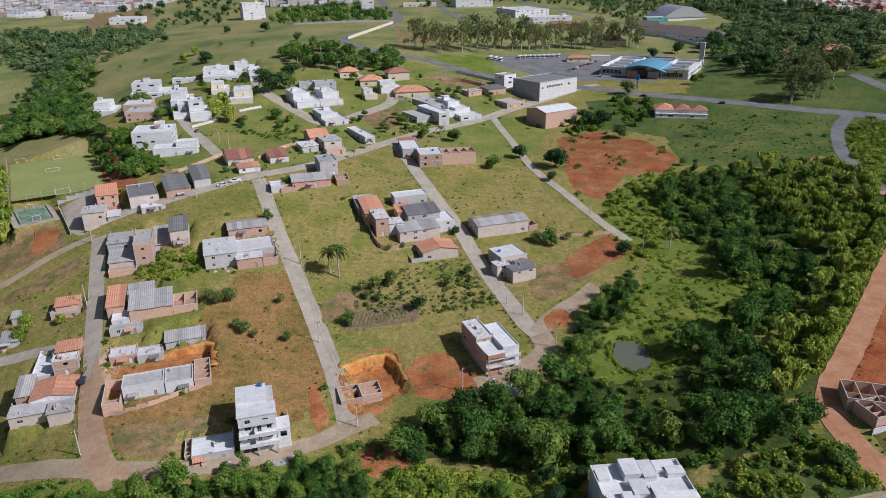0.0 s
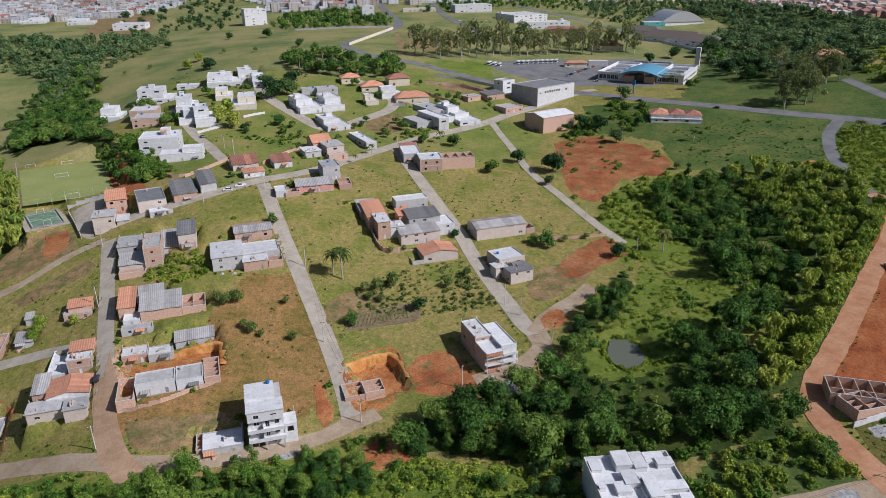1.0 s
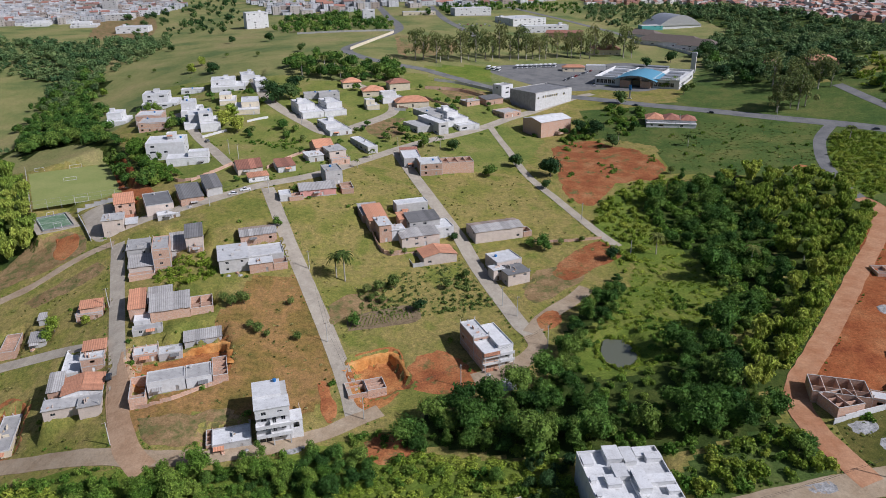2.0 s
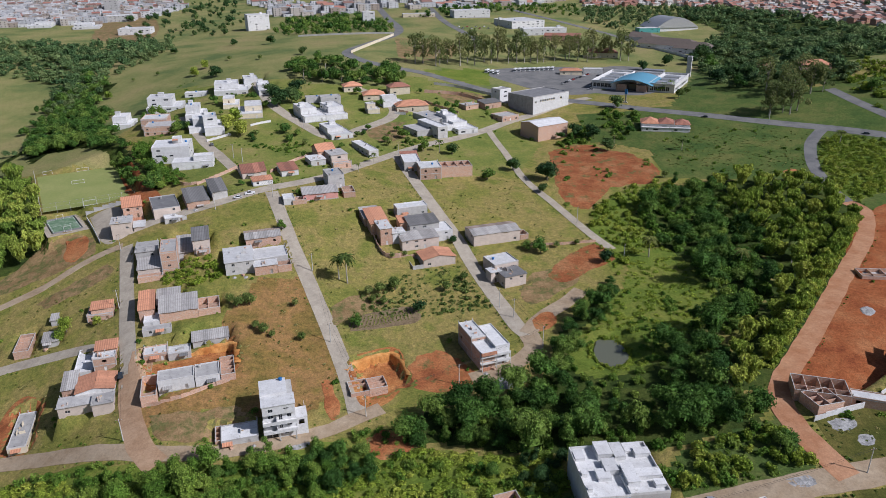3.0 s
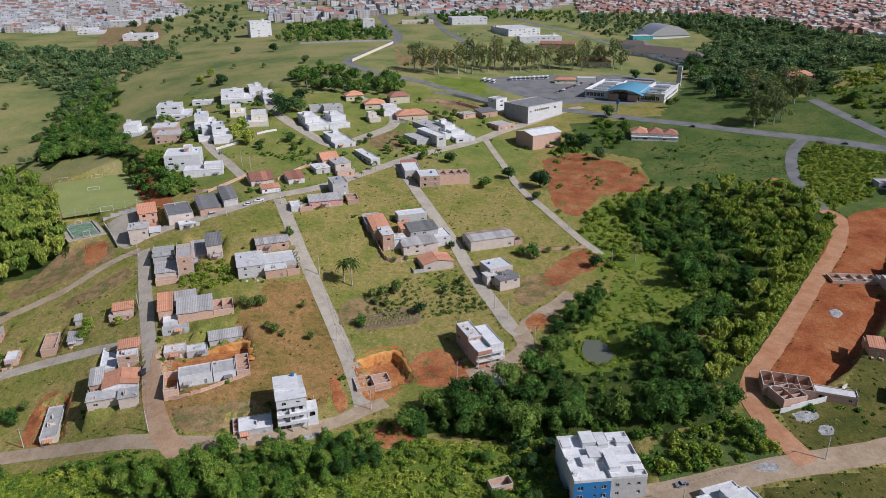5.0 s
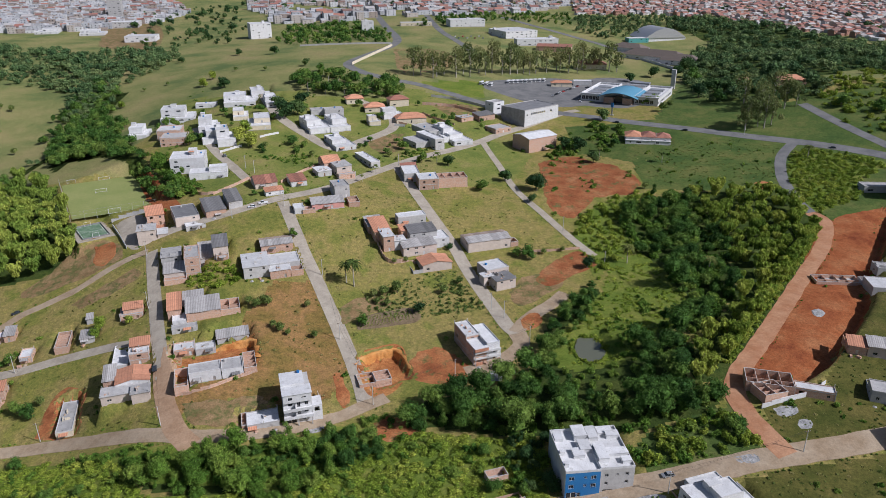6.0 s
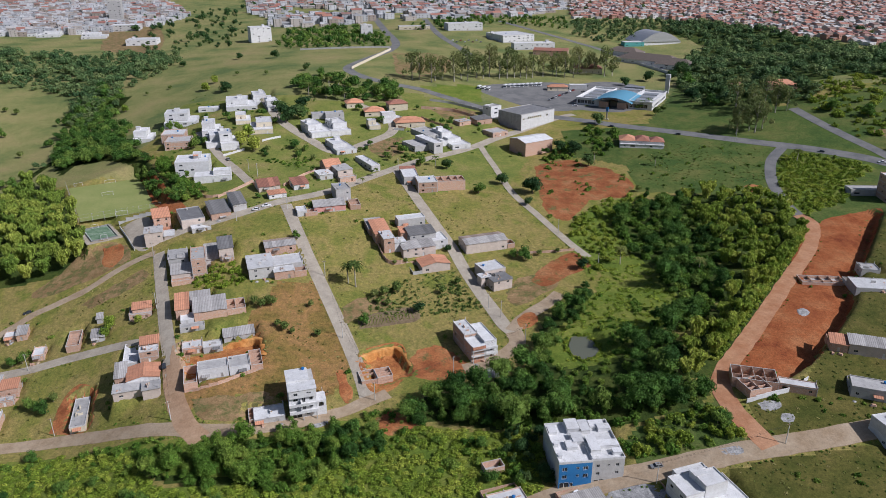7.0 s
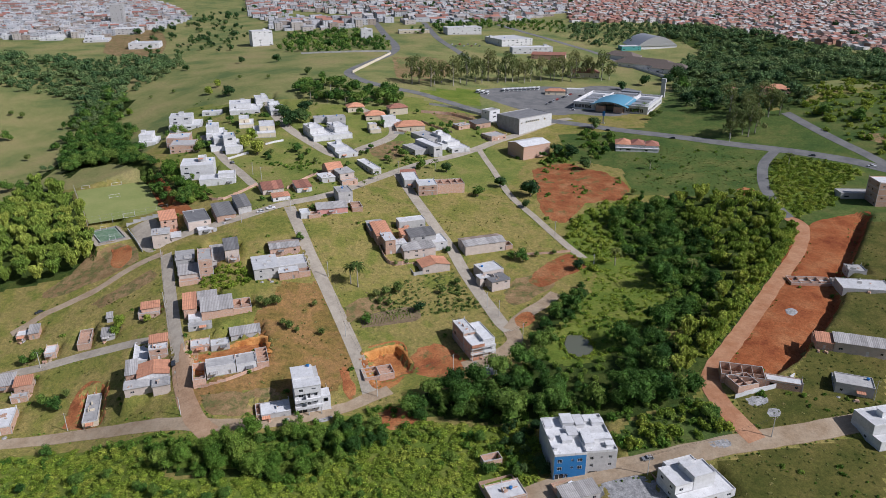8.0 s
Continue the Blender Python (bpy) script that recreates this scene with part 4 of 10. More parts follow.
# ---- buildings of their own kind ----
def rand_tint(name, colours, rough=0.85):
    """Each small building takes one of several paints."""
    m, n, l, b = nodes_of(name)
    geo = n.new("ShaderNodeNewGeometry")
    r = n.new("ShaderNodeValToRGB")
    r.color_ramp.interpolation = "CONSTANT"
    while len(r.color_ramp.elements) < len(colours):
        r.color_ramp.elements.new(0.5)
    for i, (e, c) in enumerate(zip(r.color_ramp.elements, colours)):
        e.position, e.color = i / len(colours), (*c, 1)
    l.new(geo.outputs["Random Per Island"], r.inputs[0])
    v, _ = noise_mix(n, l, geo.outputs["Position"], 0.4, 4, 0.7, [(0.3, (0.7, 0.7, 0.7)), (0.65, (1.08, 1.08, 1.08))])
    l.new(blend(n, l, r.outputs[0], v, 0.7, "MULTIPLY"), b.inputs["Base Color"])
    b.inputs["Roughness"].default_value = rough
    return m


def panes_of(thing, panes, m, frame_mat, glass=None, surround=0.0):
    for a, b, e, f, is_door in panes:
        p = Shape()
        a, b, e, f = Vector(a), Vector(b), Vector(e), Vector(f)
        p.quad(a, b, e, f)
        win = part("door" if is_door else "window", p.mesh("window", glass or m_glass), thing, "", m)
        n = (b - a).cross(f - a).normalized()
        g = Shape()
        k = 0.07
        for p0, p1, p2, p3 in ((a, b, b * (1 - k) + e * k, a * (1 - k) + f * k), (f * (1 - k) + a * k, e * (1 - k) + b * k, e, f),
                               (a * 0.53 + b * 0.47, a * 0.47 + b * 0.53, f * 0.47 + e * 0.53, f * 0.53 + e * 0.47)):
            g.quad(p0 + n * 0.05, p1 + n * 0.05, p2 + n * 0.05, p3 + n * 0.05)
        part("frame", g.mesh("frame", frame_mat), win)
        if surround:
            g = Shape()
            o = n * 0.2
            u, w = (b - a).normalized() * surround, Vector((0, 0, surround))
            for p0, p1, p2, p3 in ((a - u - w, b + u - w, b + u, a - u), (f - u, e + u, e + u + w, f - u + w), (a - u, a, f, f - u), (b, b + u, e + u, e)):
                g.quad(p0 + o, p1 + o, p2 + o, p3 + o)
            part("surround", g.mesh("surround", m_white), win)


def flats(label, x, y, turn, w, d, h, front, front_holes, level, bulks):
    """A block of flats with a painted street front, white roof terraces and raised roof rooms."""
    thing = empty("apartment_building", pose(x, y, level, 0, 0, turn))
    tagged(thing, label, "apartment building")
    FOOT.append([tuple((thing.matrix_world @ Vector(q + (0,)))[:2]) for q in ((0, 0), (w, 0), (w, d), (0, d))])
    m = pose(0, 0, 0)
    s, panes = Shape(), []
    facade(s, panes, (0, 0), (1, 0), w, -3.5, h, front_holes, (0, 1), 0.2)
    part("front_wall", s.mesh("front_wall", front), thing)
    panes_of(thing, panes, m, m_white, None, 0.18)
    s, panes = Shape(), []
    rows = [(yy, yy + 0.8, z, z + 0.9) for z in (4.6, 7.5) for yy in (4.0, 9.5, 15.0)]
    facade(s, panes, (w, 0), (0, 1), d, -3.5, h, rows, (-1, 0))
    facade(s, panes, (w, d), (-1, 0), w, -3.5, h, [], (0, -1))
    facade(s, panes, (0, d), (0, -1), d, -3.5, h, [(d - b, d - a, z, t) for a, b, z, t in rows[:0]], (1, 0))
    part("wall", s.mesh("wall", m_white), thing)
    panes_of(thing, panes, m, m_metal)
    r = Shape()
    r.box(0.2, 0.2, h - 0.9, w - 0.2, d - 0.2, h - 0.6)
    part("roof", r.mesh("roof", m_whiteroof), thing)
    for bx in ((-0.04, -0.04, w + 0.04, 0.2), (-0.04, d - 0.2, w + 0.04, d + 0.04), (-0.04, 0.2, 0.2, d - 0.2), (w - 0.2, 0.2, w + 0.04, d - 0.2)):
        p = Shape()
        p.box(bx[0], bx[1], h - 0.6, bx[2], bx[3], h + 0.25)
        part("parapet", p.mesh("parapet", m_white), thing)
    for a, b, c, e, z in bulks:
        p = Shape()
        p.box(a, b, h - 0.59, c, e, h + z)
        p.box(a - 0.12, b - 0.12, h + z + 0.002, c + 0.12, e + 0.12, h + z + 0.16)
        part("roof_room", p.mesh("roof_room", m_whiteroof), thing)
    return thing


BLUE_Z = float(cut_land(40, 121.5)) - 0.4
for q in ((37.6, 121.5, 5.5, 22.5, 21.5),):
    level_for(*q)
    PADS[-1] = (*PADS[-1][:5], BLUE_Z, 3.0)
HOLES_BLUE = [(1.2, 2.6, 7.2, 8.5), (5.9, 6.6, 7.7, 8.4), (8.2, 9.6, 7.2, 8.5), (1.2, 2.6, 4.1, 5.4), (5.9, 6.6, 4.6, 5.3), (8.2, 9.6, 4.1, 5.4), (0.5, 3.4, 0.1, 2.5), (3.9, 4.8, 0.1, 2.2)]
HOLES_GREY = [(1.5, 2.5, 7.5, 8.5), (8.0, 9.0, 7.5, 8.5), (5.2, 5.8, 7.8, 8.4), (1.5, 2.5, 4.4, 5.4), (8.0, 9.0, 4.4, 5.4), (1.0, 4.2, 0.1, 2.4), (5.6, 6.6, 0.1, 2.2)]
PLAN.append((flats, ("three storey flats with a bright blue street front and white roof", 37.6, 121.5, 5.5, 11.1, 21.0, 10.6, m_blue, HOLES_BLUE, BLUE_Z,
             [(0.5, 15.5, 3.2, 19.5, 0.35), (6.8, 15.2, 10.9, 20.8, 1.5), (4.4, 6.6, 8.0, 10.4, 0.6), (7.2, 9.0, 10.9, 14.0, 0.9), (0.4, 8.6, 1.8, 10.2, 0.7), (0.4, 2.8, 1.6, 4.2, 0.7)]), {}))
PLAN.append((flats, ("three storey flats with grey street front and white roof", 48.68, 122.9, 5.5, 10.9, 20.6, 10.8, m_grey, HOLES_GREY, BLUE_Z,
             [(0.3, 3.0, 3.6, 10.5, 1.3), (4.0, 5.6, 10.6, 8.6, 0.7), (6.4, 14.6, 10.6, 17.2, 0.8), (0.3, 14.0, 3.4, 20.0, 0.9), (7.6, 2.0, 10.5, 4.2, 0.6), (4.2, 16.6, 9.2, 20.2, 0.3)]), {}))


def tower(x, y, turn, level):
    """Four storeys with stepped balconies over an open ground floor."""
    thing = empty("apartment_building", pose(x, y, level, 0, 0, turn))
    tagged(thing, "narrow four storey white house with stepped front balconies", "apartment building")
    w, d = 10.2, 14.5
    FOOT.append([tuple((thing.matrix_world @ Vector(q + (0,)))[:2]) for q in ((-0.5, -2), (w + 4, -2), (w + 4, d), (-0.5, d))])
    m = pose(0, 0, 0)
    levels = (0.0, 3.1, 6.2, 9.3, 12.6)
    for k in range(4):
        z0, z1 = levels[k], levels[k + 1]
        y0 = (0.9, 1.2, 1.2, 0.0)[k]
        holes = {0: [(0.6, 4.2, 0.0, 2.4), (6.3, 7.5, 1.0, 2.1)], 1: [(1.8, 3.3, 4.2, 5.3), (4.9, 5.9, 3.2, 5.3), (7.4, 8.8, 3.9, 5.4)],
                 2: [(1.6, 3.2, 7.3, 8.4), (4.9, 6.0, 6.3, 8.5), (7.6, 8.8, 7.0, 8.4)], 3: [(1.8, 3.2, 10.4, 11.6), (6.6, 8.2, 10.9, 11.4)]}[k]
        s, panes = Shape(), []
        lo = -3 if k == 0 else z0
        facade(s, panes, (0, y0), (1, 0), w, lo, z1, holes, (0, 1))
        facade(s, panes, (w, y0), (0, 1), d - y0, lo, z1, [(3, 4.2, z0 + 1, z0 + 2.1), (8, 9.2, z0 + 1, z0 + 2.1)], (-1, 0))
        facade(s, panes, (w, d), (-1, 0), w, lo, z1, [], (0, -1))
        facade(s, panes, (0, d), (0, -1), d - y0, lo, z1, [], (1, 0))
        part("wall", s.mesh("wall", m_white), thing)
        panes_of(thing, panes, m, m_metal)
        if k in (1, 2):
            b = Shape()
            b.box(-0.2, -1.3 + 0.2 * k, z0 - 0.18, w + 0.3, 1.25, z0)
            part("balcony_slab", b.mesh("balcony_slab", m_white), thing)
            b = Shape()
            b.box(-0.2, -1.3 + 0.2 * k, z0 + 0.002, w + 0.3, -1.15 + 0.2 * k, z0 + 0.95)
            b.box(-0.2, -1.15 + 0.2 * k, z0 + 0.002, -0.05, 1.19, z0 + 0.95)
            part("balcony_rail", b.mesh("balcony_rail", m_white), thing)
            b = Shape()
            b.box(4.1, -1.14 + 0.2 * k, z0 + 0.002, 4.3, 1.19, z0 + 1.9)
            part("balcony_screen", b.mesh("balcony_screen", m_white), thing)
    for px_ in (0.0, 4.6, 9.6):
        b = Shape()
        b.box(px_, -1.0, -3, px_ + 0.35, -0.65, 3.0)
        part("column", b.mesh("column", m_grey), thing)
    r = Shape()
    r.box(-0.25, -0.25, 12.602, w + 0.25, 6.0, 12.85)
    part("roof", r.mesh("roof", m_whiteroof), thing, "white front roof slab")
    r = Shape()
    r.box(-0.25, 6.02, 12.602, 8.4, d + 0.2, 13.5)
    part("roof", r.mesh("roof", m_whiteroof), thing, "white raised rear roof slab")
    r = Shape()
    r.box(8.42, 6.02, 10.0, w, d, 12.62)
    part("stair_shaft", r.mesh("stair_shaft", m_grey), thing)
    rooftop_tank(thing, pose(6.9, d - 1.2, 13.51), random.Random(3))
    # lower wing beside the stairs
    s, panes = Shape(), []
    for p, u, length, inn, hl in (((w, 1.0), (1, 0), 3.6, (0, 1), [(0.8, 2.6, 3.6, 5.4)]), ((w + 3.6, 1.0), (0, 1), 6, (-1, 0), [(2, 3.2, 4, 5.2)]), ((w + 3.6, 7), (-1, 0), 3.6, (0, -1), [])):
        facade(s, panes, p, u, length, -3, 6.0, hl, inn)
    part("wing_wall", s.mesh("wing_wall", m_white), thing)
    r = Shape()
    r.box(w, 1.0, 6.0, w + 3.7, 7.1, 6.2)
    part("wing_roof", r.mesh("wing_roof", m_whiteroof), thing)
    for yy in (7.6, 9.4, 11.2):
        q = Shape()
        q.box(w + 0.2, yy, -3, w + 0.4, yy + 0.2, 9.5)
        part("scaffold_post", q.mesh("scaffold_post", m_brick), thing)
    q = Shape()
    q.box(w + 3.4, 7.2, -3, w + 3.6, 15, 3.0)
    part("yard_wall", q.mesh("yard_wall", m_brick), thing)
    return thing


TOWER_Z = float(cut_land(-57.4, 162))
level_for(-57.4, 160.5, 16, 14.5, 16)
PADS[-1] = (*PADS[-1][:5], TOWER_Z, 2.0)
PLAN.append((tower, (-57.4, 162.0, 16, TOWER_Z), {}))

house("small grey house with a rubble strewn slab and porch posts", "house", [(-70.5, 158.8, 16, 11.5, 8.5, 3.1, 0, "grey", "flat_white"), (-72.6, 159.5, 16, 1.8, 8.0, 2.6, 0, "brick", "open")], level=TOWER_Z - 0.5)
H2_Z = float(cut_land(13, 197)) + 0.2


def site_house(level):
    """Three storeys of bare block with white slabs, an orange block front and open balconies."""
    boxes = [(13.0, 197.0, 21, 6.0, 8.0, 7.6, 0, "brick", "flat_white"), (10.1, 204.5, 21, 6.0, 12.5, 9.3, 0, "brick", "flat_white"), (18.7, 199.2, 21, 5.6, 16.5, 8.7, 0, "white", "flat_white")]
    thing = build_house("three storey bare brick house with white slabs and unfinished front", "house", boxes, [level] * 3, rooftop=False)
    m = pose(0, 0, 0, 0, 0, 21)
    for z in (2.7, 5.4):
        s = Shape()
        s.box(-0.15, -1.5, z, 11.6, -0.06, z + 0.18)
        part("balcony_slab", s.mesh("balcony_slab", m_concrete), thing, "", m)
        s = Shape()
        s.box(6.2, -1.5, z + 0.182, 11.6, -1.36, z + 1.1)
        part("balcony_wall", s.mesh("balcony_wall", m_white), thing, "unpainted white balcony wall", m)
    for x, z0, z1 in ((0.2, -2.5, 7.4), (5.7, -2.5, 5.4), (11.3, -2.5, 5.4)):
        s = Shape()
        s.box(x, -1.45, z0, x + 0.22, -1.23, z1)
        part("post", s.mesh("post", m_concrete), thing, "", m)
    for x0, z0, x1, z1 in ((-0.1, 6.3, 6.0, 7.7), (0.5, 0.2, 3.4, 1.4)):
        s = Shape()
        s.box(x0, -1.52, z0, x1, -1.2, z1)
        part("block_infill", s.mesh("block_infill", m_tile), thing, "bright orange clay block infill", m)
    s = Shape()
    s.box(0.0, -1.5, 7.702, 6.0, 0.3, 7.85)
    part("front_slab", s.mesh("front_slab", m_whiteroof), thing, "", m)


for q in ((13.0, 197.0, 21, 6.0, 8.0), (10.1, 204.5, 21, 6.0, 12.5), (18.7, 199.2, 21, 5.6, 16.5)):
    level_for(*q)
    PADS[-1] = (*PADS[-1][:5], H2_Z, PADS[-1][6])
PLAN.append((site_house, (H2_Z,), {}))
house("roofless brick rooms in the dug pit", "house", [(-32.5, 184.5, 18, 6.5, 8.0, 3.0, 0, "brick", "open"), (-26.2, 186.6, 18, 6.5, 7.0, 3.4, 0, "brick", "open")], level=0.0)
house("angular roofless brick shell under construction", "house", [(111.8, 152.8, 14, 9.0, 8.0, 3.6, 0, "brick", "open"), (108.5, 161.5, -16, 16.0, 9.5, 3.8, 0, "brick", "open"), (124.6, 158.2, -20, 13.0, 4.5, 3.4, 0, "brick", "flat_white")], level=14.2, rooftop=False, yards=False)


def wall_run(label, pts, tall, thick, material, category="wall"):
    """A free-standing wall that follows the ground from point to point, one panel per bay."""
    line = curve_points(pts, 3.0) if len(pts) > 2 else np.linspace(pts[0], pts[1], max(2, int(np.hypot(pts[1][0] - pts[0][0], pts[1][1] - pts[0][1]) / 3.0)))
    x0, y0 = line[0]
    thing = empty(category.replace(" ", "_"), pose(x0, y0, at(x0, y0)))
    tagged(thing, label, category)
    z0 = at(x0, y0)
    for (ax, ay), (bx, by) in zip(line, line[1:]):
        n = math.hypot(bx - ax, by - ay)
        s = Shape()
        lo = min(at(ax, ay), at(bx, by))
        s.box(0, -thick / 2, -0.8, n - 0.02, thick / 2, tall)
        s.box(-0.01, -thick / 2 - 0.04, tall + 0.002, n - 0.03, thick / 2 + 0.04, tall + 0.08)
        part("panel", s.mesh("panel", material), thing, "", pose(ax - x0, ay - y0, lo - z0, 0, 0, math.degrees(math.atan2(by - ay, bx - ax))))


def free_wall(*a):
    PLAN.append((wall_run, a, {}))


def civic(x, y, turn, level):
    """Low white public building round a brick hall under a curved blue roof."""
    thing = empty("civic_building", pose(x, y, level, 0, 0, turn))
    tagged(thing, "low white public building with curved blue roof over brick hall", "public building")
    FOOT.append([tuple((thing.matrix_world @ Vector(q + (0,)))[:2]) for q in ((-2, -8), (70, -8), (70, 64), (-2, 64))])
    m = pose(0, 0, 0)
    for name, x0, x1, y0, y1, h in (("west_wing", 0, 20, 0, 60, 6.0), ("east_wing", 46, 66, 0, 60, 6.4), ("rear_wing", 20, 46, 36, 62, 5.6)):
        s, panes = Shape(), []
        w, d = x1 - x0, y1 - y0
        front = [(1 + i * 3.1, 3.7 + i * 3.1, 1.2, 4.6) for i in range(int((w - 1.5) / 3.1))]
        side = [(2 + i * 5, 5 + i * 5, 1.6, 3.6) for i in range(int((d - 3) / 5))]
        facade(s, panes, (x0, y0), (1, 0), w, -2, h, front if y0 == 0 else [], (0, 1), 0.5)
        facade(s, panes, (x1, y0), (0, 1), d, -2, h, side if x1 == 66 else [], (-1, 0), 0.3)
        facade(s, panes, (x1, y1), (-1, 0), w, -2, h, [], (0, -1))
        facade(s, panes, (x0, y1), (0, -1), d, -2, h, side if x0 == 0 else [], (1, 0), 0.3)
        part(name, s.mesh(name, m_white), thing)
        panes_of(thing, panes, m, m_metal)
        r = Shape()
        r.box(x0 + 0.3, y0 + 0.3, h - 1.0, x1 - 0.3, y1 - 0.3, h - 0.8)
        part("roof", r.mesh("roof", m_whiteroof), thing)
        p = Shape()
        for bx in ((x0 - 0.5, y0 - 0.8, x1 + 0.5, y0 + 0.3), (x0 - 0.5, y1 - 0.3, x1 + 0.5, y1 + 0.5), (x0 - 0.5, y0 + 0.3, x0 + 0.3, y1 - 0.3), (x1 - 0.3, y0 + 0.3, x1 + 0.5, y1 - 0.3)):
            p.box(bx[0], bx[1], h + 0.002, bx[2], bx[3], h + 0.8)
        part("parapet", p.mesh("parapet", m_white), thing)
        for k in range(3):
            q = Shape()
            q.box(x0 + 4, y0 + 8 + k * 15, h - 0.79, x1 - 4, y0 + 16 + k * 15, h + 0.6)
            part("skylight", q.mesh("skylight", m_metal), thing)
    s = Shape()
    s.box(21, -3, -2, 29, 34, 5.0)
    s.box(37, -3, -2, 45, 34, 5.0)
    part("brick_hall", s.mesh("brick_hall", m_brick), thing)
    s = Shape()
    s.box(29, 1, -2, 37, 2, 5.0)
    part("entrance_glass", s.mesh("entrance_glass", m_glass), thing)
    s = Shape()
    n = 16
    for i in range(n):
        a, b = i / n, (i + 1) / n
        za, zb = 5.6 + 4.2 * math.sin(math.pi * a), 5.6 + 4.2 * math.sin(math.pi * b)
        xa, xb = 16 + 34 * a, 16 + 34 * b
        s.quad((xa, -8 + 4 * abs(a - .5), za), (xb, -8 + 4 * abs(b - .5), zb), (xb, 34, zb), (xa, 34, za))
        s.quad((xa, 34, za - 0.3), (xb, 34, zb - 0.3), (xb, -8 + 4 * abs(b - .5), zb - 0.3), (xa, -8 + 4 * abs(a - .5), za - 0.3))
        s.quad((xa, -8 + 4 * abs(a - .5), za - 0.3), (xb, -8 + 4 * abs(b - .5), zb - 0.3), (xb, -8 + 4 * abs(b - .5), zb), (xa, -8 + 4 * abs(a - .5), za))
    part("curved_roof", s.mesh("curved_roof", m_bluemetal), thing, "curved bright blue metal roof")
    for i in range(n):
        a, b = i / n, (i + 1) / n
        t = Shape()
        xa, xb = 16 + 34 * a, 16 + 34 * b
        za, zb = 5.2 + 4.2 * math.sin(math.pi * a), 5.2 + 4.2 * math.sin(math.pi * b)
        ya, yb = -7.4 + 4 * abs(a - .5), -7.4 + 4 * abs(b - .5)
        lo = (min(za, zb) - 1.5)
        t.tube((xa, ya, za), ((xa + xb) / 2, (ya + yb) / 2, lo), 0.14, 0.14, 5)
        t.tube(((xa + xb) / 2, (ya + yb) / 2, lo), (xb, yb, zb), 0.14, 0.14, 5)
        part("truss", t.mesh("truss", m_white), thing)
    return thing


m_bluemetal = striped("blue_metal_roof", (0.11, 0.30, 0.42), (0.09, 0.25, 0.36), 0.8, 0.5, (0.13, 0.34, 0.46), 0.05, 0.02, 0.3)
level_for(124.4, 567.4, -28, 67, 62)
PADS[-1] = (*PADS[-1][:5], 41.5, 8.0)
PLAN.append((civic, (124.4, 567.4, -28, 41.5), {}))


def slab_tower(x, y):
    thing = empty("water_tower", pose(x, y, at(x, y), 0, 0, -28))
    tagged(thing, "tall pale concrete water tower", "water tower")
    s = Shape()
    s.box(-1.9, -1.5, -1, 1.9, 1.5, 14.5)
    part("shaft", s.mesh("shaft", m_concrete), thing)
    s = Shape()
    s.box(-2.1, -1.7, 14.502, 2.1, 1.7, 18)
    part("tank", s.mesh("tank", m_white), thing)


PLAN.append((slab_tower, (220.9, 620.1), {}))


def pylon(x, y):
    thing = empty("sign_pylon", pose(x, y, at(x, y), 0, 0, -28))
    tagged(thing, "slim blue and white sign pylon on the lawn", "sign")
    for name, z0, z1, r, mat in (("foot", -0.5, 0.6, 1.5, m_concrete), ("shaft", 0.602, 6.5, 0.55, m_metal), ("panel", 6.502, 10.0, 1.0, m_blue)):
        s = Shape()
        s.box(-r, -r * 0.4, z0, r, r * 0.4, z1)
        part(name, s.mesh(name, mat), thing)


PLAN.append((pylon, (139.0, 512.5), {}))


def big_warehouse(level):
    """A tall grey hall with a low office tower behind; its long front is coated white and has a row of high windows."""
    boxes = [(66.1, 489.3, 38, 37.5, 26.0, 13.0, 0.0, "warehouse", "flat_dark"), (44.4, 516.4, 38, 11.6, 10.0, 14.0, 0.0, "white", "flat_grey")]
    thing = build_house("large grey warehouse with dark roof and white end wall", "warehouse", boxes, [level] * 2)
    m = pose(0, 0, 0, 0, 0, 38)
    s, panes = Shape(), []
    holes = [(7.0 + i * 2.3, 8.5 + i * 2.3, 8.6, 10.2) for i in range(7)] + [(2.0, 3.4, 8.4, 9.6), (28.0, 30.0, 8.4, 10.0)]
    facade(s, panes, (0.1, -0.32), (1, 0), 37.3, -1.0, 12.4, holes, (0, 1), 0.2)
    s.quad((0.1, -0.32, 12.4), (37.4, -0.32, 12.4), (37.4, -0.05, 12.4), (0.1, -0.05, 12.4))
    part("front_wall", s.mesh("front_wall", m_white), thing, "white coated front", m)
    panes_of(thing, panes, m, m_yellow)


HALL_Z = float(cut_land(66.1, 489.3))
for q in ((66.1, 489.3, 38, 37.5, 26.0), (44.4, 516.4, 38, 11.6, 10.0)):
    level_for(*q)
    PADS[-1] = (*PADS[-1][:5], HALL_Z, PADS[-1][6])
PLAN.append((big_warehouse, (HALL_Z,), {}))


